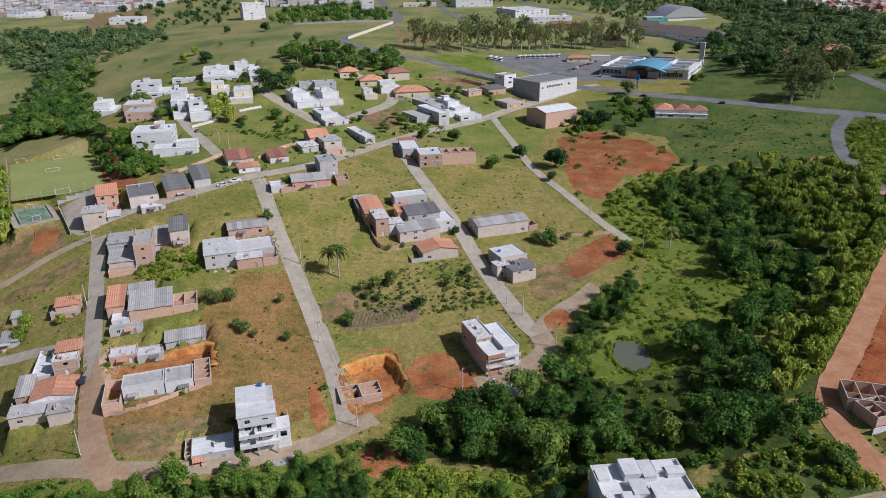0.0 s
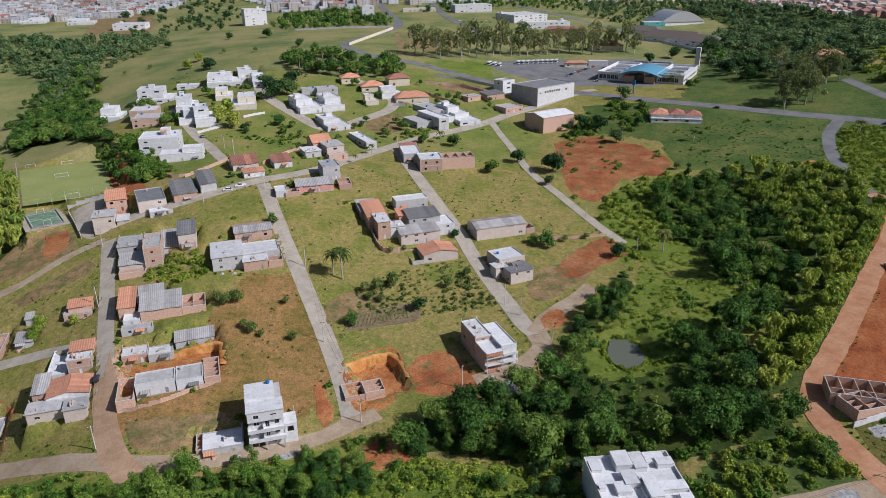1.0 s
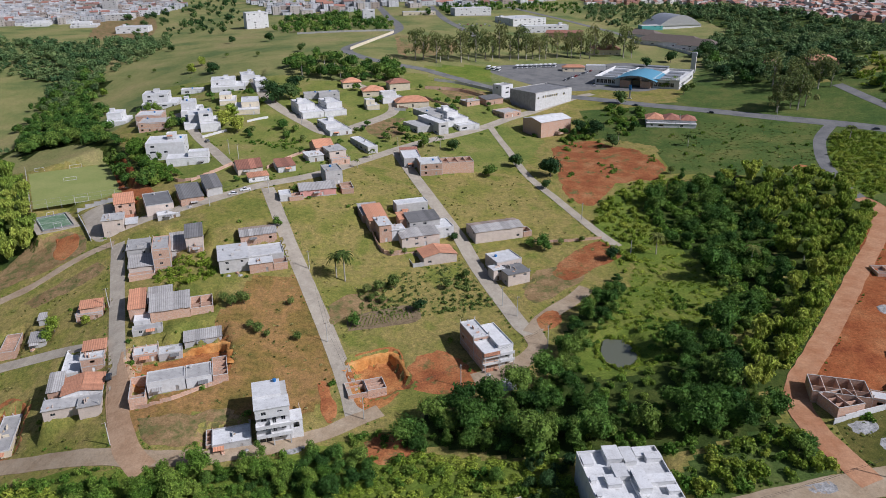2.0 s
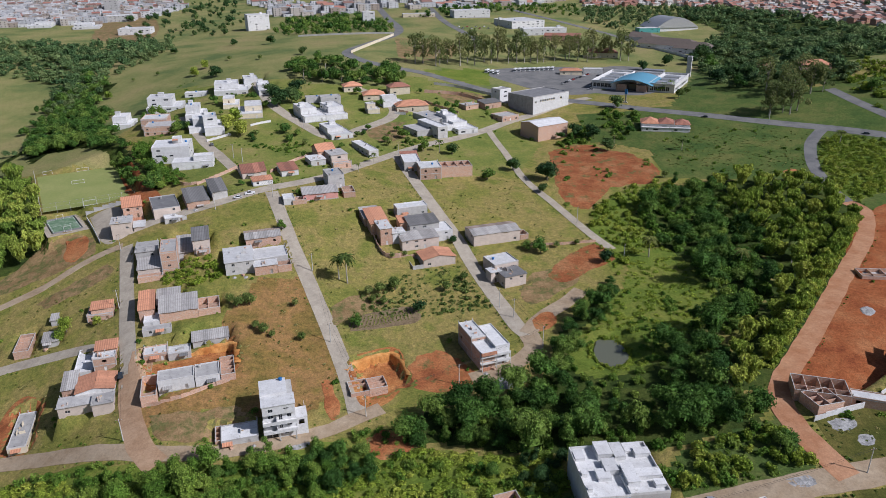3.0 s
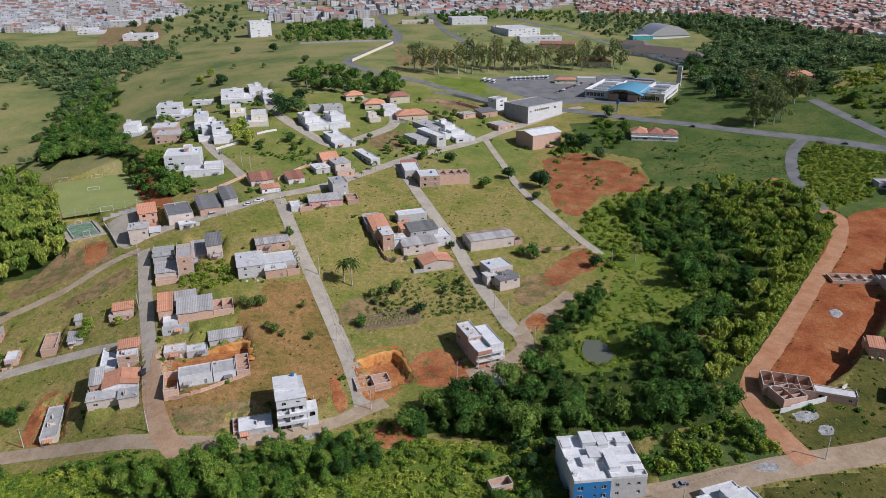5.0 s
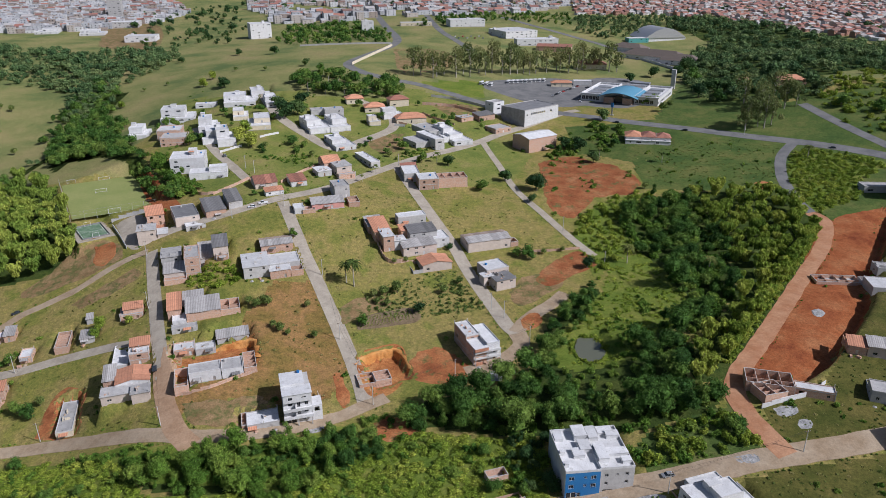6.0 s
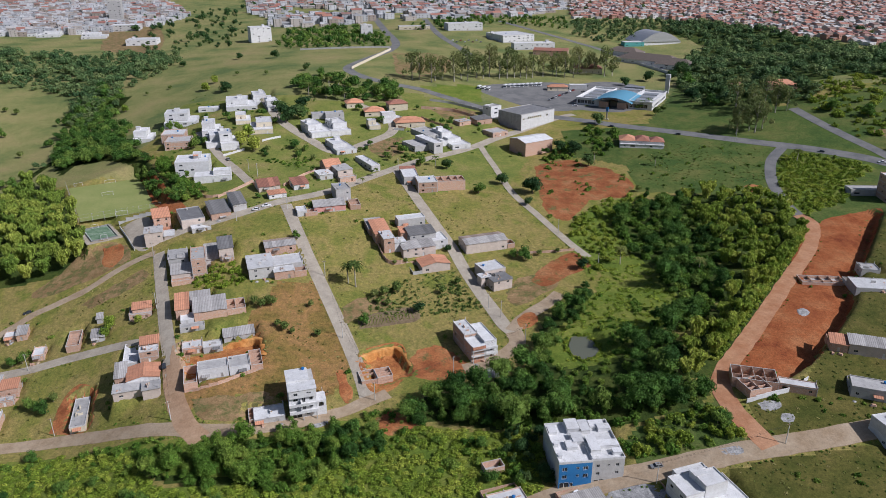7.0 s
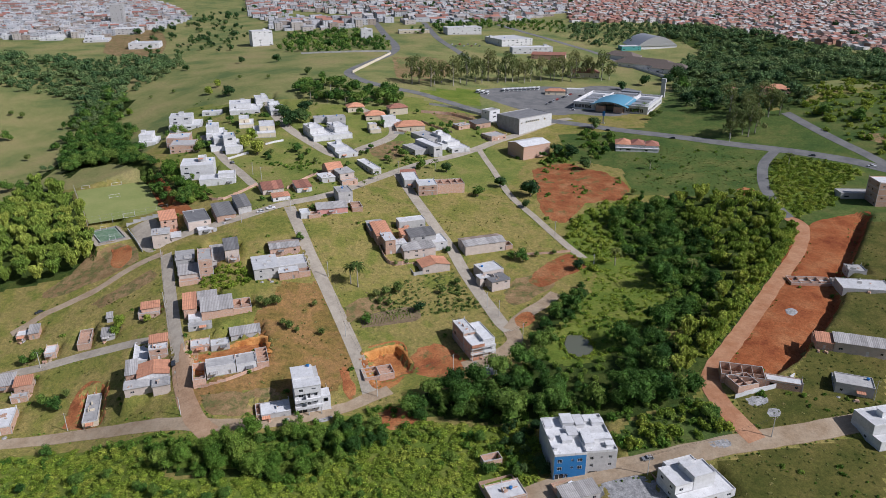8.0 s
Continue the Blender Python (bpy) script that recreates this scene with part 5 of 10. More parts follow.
def arched_hall(x, y, turn, w, d, h):
    thing = empty("sports_hall", pose(x, y, at(x, y), 0, 0, turn))
    tagged(thing, "pale grey arched roof sports hall", "hall")
    s = Shape()
    s.box(0, 0, -2, w, d, 4)
    part("wall", s.mesh("wall", m_white), thing)
    s = Shape()
    n = 14
    for i in range(n):
        a, b = i / n, (i + 1) / n
        q = [(w * a, 4.01 + h * math.sin(math.pi * a)), (w * b, 4.01 + h * math.sin(math.pi * b))]
        s.quad((q[0][0], -1, q[0][1]), (q[1][0], -1, q[1][1]), (q[1][0], d + 1, q[1][1]), (q[0][0], d + 1, q[0][1]))
        s.quad((q[0][0], -1, 4.005), (q[1][0], -1, 4.005), (q[1][0], -1, q[1][1]), (q[0][0], -1, q[0][1]))
    part("roof", s.mesh("roof", m_metal), thing)


PLAN.append((arched_hall, (285.0, 955.0, 12, 62, 46, 13), {}))


# ---- playing field and court ----
def field(x, y, turn, w, d, level):
    c = pose(x, y, level + 0.05, 0, 0, turn)
    s = Shape()
    n = 12
    for i in range(n):
        for j in range(n):
            s.quad((-w / 2 + w * i / n, -d / 2 + d * j / n, 0), (-w / 2 + w * (i + 1) / n, -d / 2 + d * j / n, 0), (-w / 2 + w * (i + 1) / n, -d / 2 + d * (j + 1) / n, 0), (-w / 2 + w * i / n, -d / 2 + d * (j + 1) / n, 0))
    f = new("playing_field", s.mesh("playing_field", m_turf))
    f.matrix_world = c
    tagged(f, "mown green football field in a levelled cutting", "playing field", kind="structure")
    for gx_, gy_, turn_, wide in ((0, -d / 2 + 1.5, 180, 6.5), (3, d / 2 - 1.5, 0, 6.5), (-2, 8, 0, 6.5), (-w / 2 + 6, d / 2 + 2, 0, 5)):
        goal(c @ pose(gx_, gy_, 0, 0, 0, turn_), wide)
    posts = [(-w / 2 - 1, -d / 2 + k * d / 10) for k in range(11)] + [(-w / 2 + k * w / 7, -d / 2 - 1) for k in range(1, 8)]
    fence = empty("fence", c)
    tagged(fence, "thin grey posts of a mesh fence round the playing field", "fence")
    for px_, py_ in posts:
        s = Shape()
        s.tube((px_, py_, -1), (px_, py_, 4.5), 0.07, 0.07, 6)
        part("post", s.mesh("post", m_concrete), fence)
    for z in (0.6, 2.5, 4.4):
        s = Shape()
        s.tube((-w / 2 - 1, -d / 2 - 1, z), (-w / 2 - 1, d / 2, z), 0.03, 0.03, 4)
        s.tube((-w / 2 - 1, -d / 2 - 1, z), (w / 2, -d / 2 - 1, z), 0.03, 0.03, 4)
        part("rail", s.mesh("rail", m_metal), fence)


def goal(m, wide):
    g = empty("goal", m)
    tagged(g, "white football goal frame with net posts", "goal")
    for a, b in (((-wide / 2, 0, 0), (-wide / 2, 0, 2.3)), ((wide / 2, 0, 0), (wide / 2, 0, 2.3)), ((-wide / 2, 0, 2.3), (wide / 2, 0, 2.3)),
                 ((-wide / 2, 0, 2.3), (-wide / 2, 1.6, 0)), ((wide / 2, 0, 2.3), (wide / 2, 1.6, 0)), ((-wide / 2, 1.6, 0.1), (wide / 2, 1.6, 0.1))):
        s = Shape()
        s.tube(a, b, 0.075, 0.075, 6)
        part("bar", s.mesh("bar", m_white), g)


def court(x, y, turn, w, d, level):
    c = pose(x, y, level + 0.06, 0, 0, turn)
    s = Shape()
    s.box(-w / 2 - 3, -d / 2 - 3, -0.3, w / 2 + 3, d / 2 + 3, 0.0)
    a = new("court_apron", s.mesh("court_apron", m_paving))
    a.matrix_world = c
    tagged(a, "grey concrete apron round the court", "pavement", kind="structure")
    s = Shape()
    s.box(-w / 2, -d / 2, 0.004, w / 2, d / 2, 0.06)
    t = new("sports_court", s.mesh("sports_court", m_court))
    t.matrix_world = c
    tagged(t, "worn green painted sports court", "sports court")
    for k, q in enumerate(((-w / 2 + 0.6, -d / 2 + 0.6, w / 2 - 0.6, -d / 2 + 0.75), (-w / 2 + 0.6, d / 2 - 0.75, w / 2 - 0.6, d / 2 - 0.6), (-w / 2 + 0.6, -0.07, w / 2 - 0.6, 0.07),
                           (-w / 2 + 0.6, -d / 2 + 0.75, -w / 2 + 0.75, d / 2 - 0.75), (w / 2 - 0.75, -d / 2 + 0.75, w / 2 - 0.6, d / 2 - 0.75))):
        s = Shape()
        s.box(q[0], q[1], 0.061 + 0.002 * k, q[2], q[3], 0.075 + 0.002 * k)
        part("line", s.mesh("line", m_white), t)
    for sx, sy, ex, ey in ((-w / 2, -d / 2, w / 2, -d / 2), (-w / 2, -d / 2, -w / 2, d / 2), (-w / 2, d / 2, w / 2, d / 2), (w / 2, -d / 2, w / 2, d / 2)):
        s = Shape()
        s.box(min(sx, ex) - 0.1, min(sy, ey) - 0.1, 0.0, max(sx, ex) + 0.1, max(sy, ey) + 0.1, 0.7)
        part("kerb_wall", s.mesh("kerb_wall", m_darkslab), t)
    goal(c @ pose(0, d / 2 - 1.0, 0.06), 3.2)
    goal(c @ pose(0, -d / 2 + 1.0, 0.06, 0, 0, 180), 3.2)


PLAN.append((field, (-203, 361, 30, 44, 74, 25.0), {}))
PLAN.append((court, (-190, 310, 36, 13.5, 22, 21.0), {}))


def pond(x, y):
    n = 48
    v = [(0, 0, 0)]
    for i in range(n):
        a = 2 * math.pi * i / n
        r = 1 + 0.28 * noise.noise((math.cos(a) * 1.3, math.sin(a) * 1.3, 5)) + 0.08 * noise.noise((math.cos(a) * 5, math.sin(a) * 5, 2))
        v.append((math.cos(a) * 6.6 * r, math.sin(a) * 10.2 * r, 0))
    f = [(0, 1 + i, 1 + (i + 1) % n) for i in range(n)]
    w = new("pond", mesh_of("pond", v, f, m_water))
    w.matrix_world = pose(x, y, 7.75, 0, 0, -10)
    tagged(w, "small murky pond among marsh plants", "pond", kind="structure")


PLAN.append((pond, (61, 202), {}))


# ---- far town ----
def town(name, label, poly, gap, seed, walls, roofs, tiled, tall):
    """Close-packed small houses: walls with dark openings, tiled or flat roofs."""
    rng = np.random.default_rng(seed)
    p = np.array(poly)
    lo, hi = p.min(0), p.max(0)
    v, f, mi = [], [], []

    def box(q, z0, z1, top):
        i = len(v)
        v.extend([(a, b, z0) for a, b in q] + [(a, b, z1) for a, b in q])
        for k in range(4):
            j = (k + 1) % 4
            f.append((i + k, i + j, i + 4 + j, i + 4 + k))
            mi.append(0)
        if top is not None:
            i = len(v)
            v.extend([(a, b, z1) for a, b in q])
            f.append((i, i + 1, i + 2, i + 3))
            mi.append(top)
    turn = 0.35
    c, s = math.cos(turn), math.sin(turn)
    span = max(hi - lo)
    row = 0
    for vv in np.arange(-span, span, gap[1]):
        row += 1
        vy = vv + (row // 2) * gap[2]
        uu = -span
        while uu < span:
            w = rng.uniform(0.75, 1.3) * gap[0]
            cx, cy = (lo + hi) / 2
            x, y = cx + uu * c - vy * s, cy + uu * s + vy * c
            uu += w * rng.choice((1.0, 1.0, 1.05, 1.6))
            if not inside(poly, np.array(x), np.array(y)) or on_road(x, y, 4) or on_house(x, y, 4):
                continue
            d = gap[1] * rng.uniform(0.7, 0.98)
            h = rng.choice(tall)
            z = at(x, y)
            q = [(x + a * c - b * s, y + a * s + b * c) for a, b in ((-w / 2, -d / 2), (w / 2, -d / 2), (w / 2, d / 2), (-w / 2, d / 2))]
            is_tile = rng.random() < tiled
            box(q, z - 2, z + h, None if is_tile else 2)
            if is_tile:
                r = h + d * 0.2
                i = len(v)
                e = 0.5
                pq = [(x + a * c - b * s, y + a * s + b * c, z + zz) for a, b, zz in ((-w / 2 - e, -d / 2 - e, h), (w / 2 + e, -d / 2 - e, h), (w / 2 + e, d / 2 + e, h), (-w / 2 - e, d / 2 + e, h), (-w / 2 - e, 0, r), (w / 2 + e, 0, r))]
                v.extend(pq)
                f.extend([(i, i + 1, i + 5, i + 4), (i + 2, i + 3, i + 4, i + 5)])
                mi.extend([1, 1])
                i = len(v)
                v.extend([pq[0], pq[3], pq[4], pq[1], pq[2], pq[5]])
                f.extend([(i, i + 2, i + 1), (i + 3, i + 4, i + 5)])
                mi.extend([0, 0])
            elif rng.random() < 0.5:
                t = rng.uniform(0.25, 0.5)
                q2 = [(x + a * c - b * s, y + a * s + b * c) for a, b in ((-w / 2, 0), (-w / 2 + w * t, 0), (-w / 2 + w * t, d / 2 - 0.3), (-w / 2, d / 2 - 0.3))]
                box(q2, z + h, z + h + 2.4, 2)
            for st in range(max(1, int(h / 2.9))):
                for a in (-0.28, 0.22):
                    i = len(v)
                    zz = z + st * 2.9 + 0.9
                    v.extend([(x + (a * w + k) * c + (d / 2 + 0.06) * s, y + (a * w + k) * s - (d / 2 + 0.06) * c, zz + g) for k, g in ((-0.6, 0), (0.6, 0), (0.6, 1.2), (-0.6, 1.2))])
                    f.append((i, i + 1, i + 2, i + 3))
                    mi.append(3)
    me = mesh_of(name, v, f, walls)
    for m in (roofs, m_townflat, m_glass):
        me.materials.append(m)
    me.polygons.foreach_set("material_index", np.array(mi, np.int32))
    me.update()
    return tagged(new(name, me), label, "town", kind="stuff")


m_townwall = rand_tint("town_walls_red", [(0.62, 0.6, 0.56), (0.42, 0.22, 0.15), (0.5, 0.45, 0.4), (0.68, 0.66, 0.62), (0.36, 0.2, 0.14), (0.55, 0.4, 0.32), (0.4, 0.38, 0.36)])
m_townwhite = rand_tint("town_walls_white", [(0.42, 0.43, 0.44), (0.55, 0.55, 0.55), (0.33, 0.34, 0.35), (0.42, 0.38, 0.34), (0.5, 0.5, 0.51), (0.3, 0.25, 0.21)])
m_towntile = rand_tint("town_tiles", [(0.30, 0.13, 0.10), (0.24, 0.12, 0.095), (0.36, 0.17, 0.12), (0.22, 0.13, 0.105), (0.34, 0.31, 0.29), (0.42, 0.40, 0.38), (0.32, 0.15, 0.11)])
m_townflat = rand_tint("town_slabs", [(0.3, 0.3, 0.3), (0.42, 0.42, 0.42), (0.2, 0.2, 0.2), (0.5, 0.5, 0.5), (0.26, 0.23, 0.21)])


# ---- vehicles ----
car_kinds = {}


def vehicle(x, y, turn, paint, label, kind="car", group=""):
    """A parked car or small bus: body, glasshouse, four wheels with rims."""
    key = (paint.name, kind)
    if key not in car_kinds:
        L, W, H1, H2 = {"car": (4.2, 1.75, 0.85, 1.45), "bus": (8.0, 2.4, 1.2, 3.0), "pickup": (5.1, 1.85, 1.0, 1.75)}[kind]
        root = empty(kind, pose(0, 0, 0))
        s = Shape()
        prof = [(0, 0.35), (0.0, H1 * 0.85), (0.9, H1), (L - 0.3, H1), (L, H1 * 0.9), (L, 0.35)] if kind != "bus" else [(0, 0.4), (0, H1), (L, H1), (L, 0.4)]
        n = len(prof)
        for px_, pz in prof:
            s.v += [(px_, 0, pz), (px_, W, pz)]
        for i in range(n):
            j = (i + 1) % n
            s.f.append((2 * i, 2 * i + 1, 2 * j + 1, 2 * j))
        s.f.append(tuple(2 * i for i in range(n)))
        s.f.append(tuple(2 * i + 1 for i in reversed(range(n))))
        part("body", s.mesh("body", paint), root)
        a, b, c, d = {"car": (0.95, 1.6, 3.3, 4.0), "bus": (0.05, 0.35, 7.9, 7.98), "pickup": (1.2, 1.8, 2.9, 3.2)}[kind]
        g, r = Shape(), Shape()
        t = H2 - 0.06
        low = [(a, 0.05, H1), (d, 0.05, H1), (d, W - 0.05, H1), (a, W - 0.05, H1)]
        up = [(b, 0.2, t), (c, 0.2, t), (c, W - 0.2, t), (b, W - 0.2, t)]
        if kind == "bus":
            up = [(b, 0.08, 2.2), (c, 0.08, 2.2), (c, W - 0.08, 2.2), (b, W - 0.08, 2.2)]
        for i in range(4):
            j = (i + 1) % 4
            g.quad(low[i], low[j], up[j], up[i])
        part("glass", g.mesh("glass", m_glass), root)
        z = up[0][2]
        r.box(b - 0.02, up[0][1] - 0.02, z + 0.002, c + 0.02, up[2][1] + 0.02, H2)
        part("roof", r.mesh("roof", paint), root)
        rad = 0.32 if kind != "bus" else 0.45
        for wx in (0.8, L - 0.85):
            for wy in (0.0, W):
                s = Shape()
                s.tube((wx, wy - 0.1, rad), (wx, wy + 0.1, rad), rad, rad, 12)
                wheel = part("wheel", s.mesh("wheel", m_black), root)
                s = Shape()
                o = -0.12 if wy == 0 else 0.12
                s.tube((wx, wy + o * 0.85, rad), (wx, wy + o, rad), rad * 0.55, rad * 0.5, 8)
                part("rim", s.mesh("rim", m_metal), wheel)
        car_kinds[key] = root
        root.matrix_world = pose(x, y, at(x, y) + 0.18, 0, 0, turn)
        ob = root
    else:
        ob = copy_thing(car_kinds[key], pose(x, y, at(x, y) + 0.18, 0, 0, turn))
    return tagged(ob, label, kind, group)


m_carwhite = plain("white_car_paint", (0.75, 0.75, 0.75), (0.7, 0.7, 0.7), 1, 0.3, None, 0.0)
m_carsilver = plain("silver_car_paint", (0.42, 0.43, 0.44), (0.38, 0.39, 0.4), 1, 0.3, None, 0.0, 0.5)
m_cardark = plain("dark_car_paint", (0.03, 0.035, 0.045), (0.025, 0.03, 0.035), 1, 0.3, None, 0.0)
m_carred = plain("red_car_paint", (0.4, 0.03, 0.02), (0.35, 0.025, 0.02), 1, 0.3, None, 0.0)

pole_data = []


def pole(x, y, turn, tall=8.5):
    """A concrete utility pole with cross-arm and insulators."""
    if not pole_data:
        s = Shape()
        s.tube((0, 0, -0.5), (0, 0, 8.5), 0.17, 0.11, 8)
        a = Shape()
        a.box(-0.9, -0.06, 7.9, 0.9, 0.06, 8.05)
        k = Shape()
        for q in (-0.8, 0.0, 0.8):
            k.tube((q, 0, 8.052), (q, 0, 8.25), 0.06, 0.05, 6)
        pole_data.extend([s.mesh("shaft", m_concrete), a.mesh("cross_arm", m_wood), k.mesh("insulators", m_white)])
    ob = empty("utility_pole", pose(x, y, at(x, y), 0, 0, turn) @ Matrix.Diagonal((1, 1, tall / 8.5, 1)))
    tagged(ob, "grey concrete utility pole beside the road", "utility pole", "utility poles along the streets")
    for name, me in zip(("shaft", "cross_arm", "insulators"), pole_data):
        part(name, me, ob)
    return (x, y, at(x, y) + tall * 0.96)


def wire(a, b, sag=0.8):
    """A thin cable that hangs in one curve from pole to pole."""
    a, b, s = Vector(a), Vector(b), Shape()
    side = (b - a).cross(Vector((0, 0, 1))).normalized() * 0.022
    for k in range(9):
        t = k / 8
        q = a.lerp(b, t) - Vector((0, 0, sag * 4 * t * (1 - t)))
        s.v += [tuple(q + side), tuple(q - side), tuple(q + Vector((0, 0, 0.038)))]
    for k in range(8):
        for e in range(3):
            s.f.append((k * 3 + e, k * 3 + (e + 1) % 3, k * 3 + 3 + (e + 1) % 3, k * 3 + 3 + e))
    tagged(new("overhead_cable", s.mesh("overhead_cable", m_black)), "thin dark overhead cable between two poles", "cable", "overhead cables")

# ---- roads and bare ground ----
road("street", [(-87.1, 321.4), (-70.2, 279.3), (-57.8, 251.6), (-44.9, 221.4), (-34.7, 194.1), (-28.7, 173.5)], 6.4, m_paving, "narrow grey concrete street running down the hillside", 0.08)
road("street", [(-147.0, 281.4), (-137.9, 256.9), (-127.1, 228.7), (-116.1, 201.5), (-109.7, 186.3)], 6.0, m_paving, "grey concrete street between brick houses", 0.08)
road("dirt_road", [(-112.7, 193.5), (-106.1, 176.3), (-99.8, 164.1), (-94.3, 156.7), (-88.6, 151.7)], 7.5, m_tan, "reddish dirt end of the street curving into the lane", 0.12)
road("lane", [(-202.7, 159.4), (-179.3, 165.4), (-162.0, 167.4), (-145.5, 167.5), (-124.6, 163.4), (-106.8, 159.4), (-94.3, 156.7), (-79.2, 155.9), (-62.5, 159.1), (-49.9, 163.2), (-39.2, 167.7), (-30.6, 173.5), (-21.6, 179.1)], 6.0, m_dust, "pale dusty unpaved lane along the wooded edge", 0.10)
road("lane", [(-221.8, 201.8), (-202.3, 208.7), (-185.0, 211.3), (-164.9, 214.6), (-143.2, 214.9), (-123.4, 212.1)], 5.0, m_paving, "grey concrete lane between grassy plots", 0.08)
road("path", [(-211.8, 238.1), (-206.9, 242.8), (-200.2, 250.2), (-190.6, 255.4), (-178.4, 262.2), (-167.0, 272.8), (-156.3, 279.5), (-149.0, 282.0)], 4.5, m_dust, "pale dirt track climbing below the playing field", 0.10)
road("street", [(-149.1, 294.4), (-136.3, 299.8), (-120.1, 305.3), (-105.7, 313.1), (-91.6, 324.2), (-73.7, 337.3), (-60.1, 352.6), (-46.0, 373.5), (-28.7, 396.8)], 7.0, m_paving, "pale concrete street across the slope", 0.08)
road("street", [(-28.8, 399.1), (-16.1, 356.1), (-3.6, 319.4), (6.7, 292.1), (12.8, 271.6), (19.2, 252.6), (24.7, 237.1), (29.5, 222.8), (34.6, 215.1)], 6.6, m_paving, "pale concrete street descending past brick houses", 0.08)
road("lane", [(33.0, 217.2), (33.9, 208.8), (28.1, 201.6), (21.3, 197.5), (16.1, 194.4), (9.6, 192.3)], 7.5, m_dust, "dusty unpaved turning area beside the house under construction", 0.11)
road("lane", [(32.3, 218.2), (39.6, 228.9), (49.7, 237.9), (58.8, 247.6)], 7.0, m_dust, "pale track into the cleared plot", 0.10)
road("street", [(-28.7, 396.8), (-11.5, 415.5), (11.1, 435.5), (31.5, 456.9), (47.6, 474.7), (69.8, 493.1), (104.6, 524.4), (115.4, 531.1)], 7.0, m_paving, "pale street linking the hillside to the main road", 0.08)
road("path", [(31.5, 458.0), (39.4, 414.7), (46.6, 365.0), (59.6, 330.1), (71.7, 299.8), (79.4, 282.8)], 4.6, m_paving, "pale concrete footpath down to the valley", 0.08)
road("street", [(-149.7, 555.7), (-136.6, 520.1), (-117.7, 478.0), (-90.6, 442.3), (-70.1, 422.8), (-53.6, 441.8), (-36.0, 465.5), (-33.9, 485.4), (-42.6, 504.7), (-62.9, 526.6)], 8.0, m_paving, "pale concrete street between white houses", 0.08)
road("street", [(-177.2, 460.9), (-148.5, 408.4), (-130.2, 381.0), (-114.3, 354.8)], 6.0, m_paving, "pale concrete street beside the large white house", 0.08)
road("main_road", [(327.1, 347.9), (298.9, 380.3), (283.3, 399.4), (255.1, 423.0), (222.4, 443.7), (187.2, 466.2), (149.2, 490.3), (116.9, 513.3), (81.3, 530.8), (43.3, 541.4), (9.4, 567.3), (-16.3, 586.9), (-42.8, 597.8), (-70.9, 618.8), (-86.5, 654.4), (-73.8, 718.5), (-53.6, 798.0), (-50.5, 875.4), (-73.9, 1017.6), (-107.3, 1237.1), (-150.5, 1494.0)], 10.5, m_road, "grey asphalt main road with pale verges", 0.08)
road("side_road", [(246.0, 427.3), (228.3, 405.0), (216.2, 377.4), (210.9, 355.7), (208.3, 336.5), (208.6, 321.7)], 7.0, m_road, "grey asphalt side road through the grass", 0.08)
road("dirt_road", [(208.6, 321.7), (210.5, 308.5), (196.2, 281.9), (171.6, 250.3), (145.4, 216.3), (124.7, 189.9), (111.4, 173.5), (104.7, 160.8), (104.7, 148.9), (107.8, 138.1), (110.5, 130.5)], 7.4, m_dirt, "reddish dirt road cut beside the bamboo", 0.12)
road("street", [(21.4, 112.3), (41.3, 119.5), (57.5, 123.3), (71.5, 125.0), (87.7, 127.4), (102.2, 129.5), (123.3, 132.6), (145.7, 137.0), (161.6, 140.5), (192.2, 145.7)], 8.5, m_dust, "dusty concrete street with rubble along its edge", 0.10)
road("side_road", [(305.6, 371.3), (299.2, 407.7), (293.1, 434.9), (287.6, 467.5), (284.0, 499.0)], 8.0, m_road, "grey road through the trees", 0.08)
road("avenue", [(258.3, 718.2), (240.5, 805.8), (221.4, 908.2), (186.4, 972.5), (139.5, 1054.1), (103.6, 1142.2)], 10.0, m_road, "grey avenue beside the long low roofs", 0.08)
road("avenue", [(40.3, 789.2), (25.6, 856.5), (8.6, 938.7), (-3.0, 1025.4), (-17.2, 1177.7)], 9.0, m_road, "grey avenue into the far town", 0.08)
patch("bare_earth", [(-443.5, 907.0), (-532.2, 1149.5), (-509.6, 1199.6), (-431.5, 1111.9), (-358.4, 895.4), (-390.0, 865.8)], m_dryearth, "red brown earth terrace round the far institution", 0.06, 3.0)
patch("car_park", [(35.8, 603.5), (50.1, 640.0), (111.7, 675.1), (145.6, 666.4), (149.1, 625.4), (131.4, 550.7), (92.4, 540.6), (65.4, 566.2)], m_road, "grey asphalt car park with parked vehicles", 0.10, 0.2)
patch("yard", [(116.0, 546.0), (130.0, 614.0), (156.0, 684.0), (200.0, 690.0), (214.0, 662.0), (204.0, 604.0), (182.0, 548.0), (152.0, 530.0)], m_road, "grey asphalt yard round the public building", 0.06, 0.2)
patch("bare_earth", [(67.3, 418.2), (87.7, 431.4), (110.5, 411.8), (128.0, 382.2), (117.8, 358.6), (94.9, 352.8), (76.0, 325.4), (63.9, 336.3), (63.7, 361.5)], m_redslope, "bare red earth slope", 0.05, 3.0)
patch("bare_earth", [(198.6, 296.6), (215.5, 312.3), (236.4, 321.3), (253.8, 322.8), (250.7, 309.9), (209.9, 255.2), (181.9, 214.3), (161.2, 189.3), (143.0, 170.4), (122.8, 166.6), (117.0, 175.0), (128.3, 191.9), (150.7, 221.4)], m_plot, "raw red earth cleared for building", 0.06, 2.0)
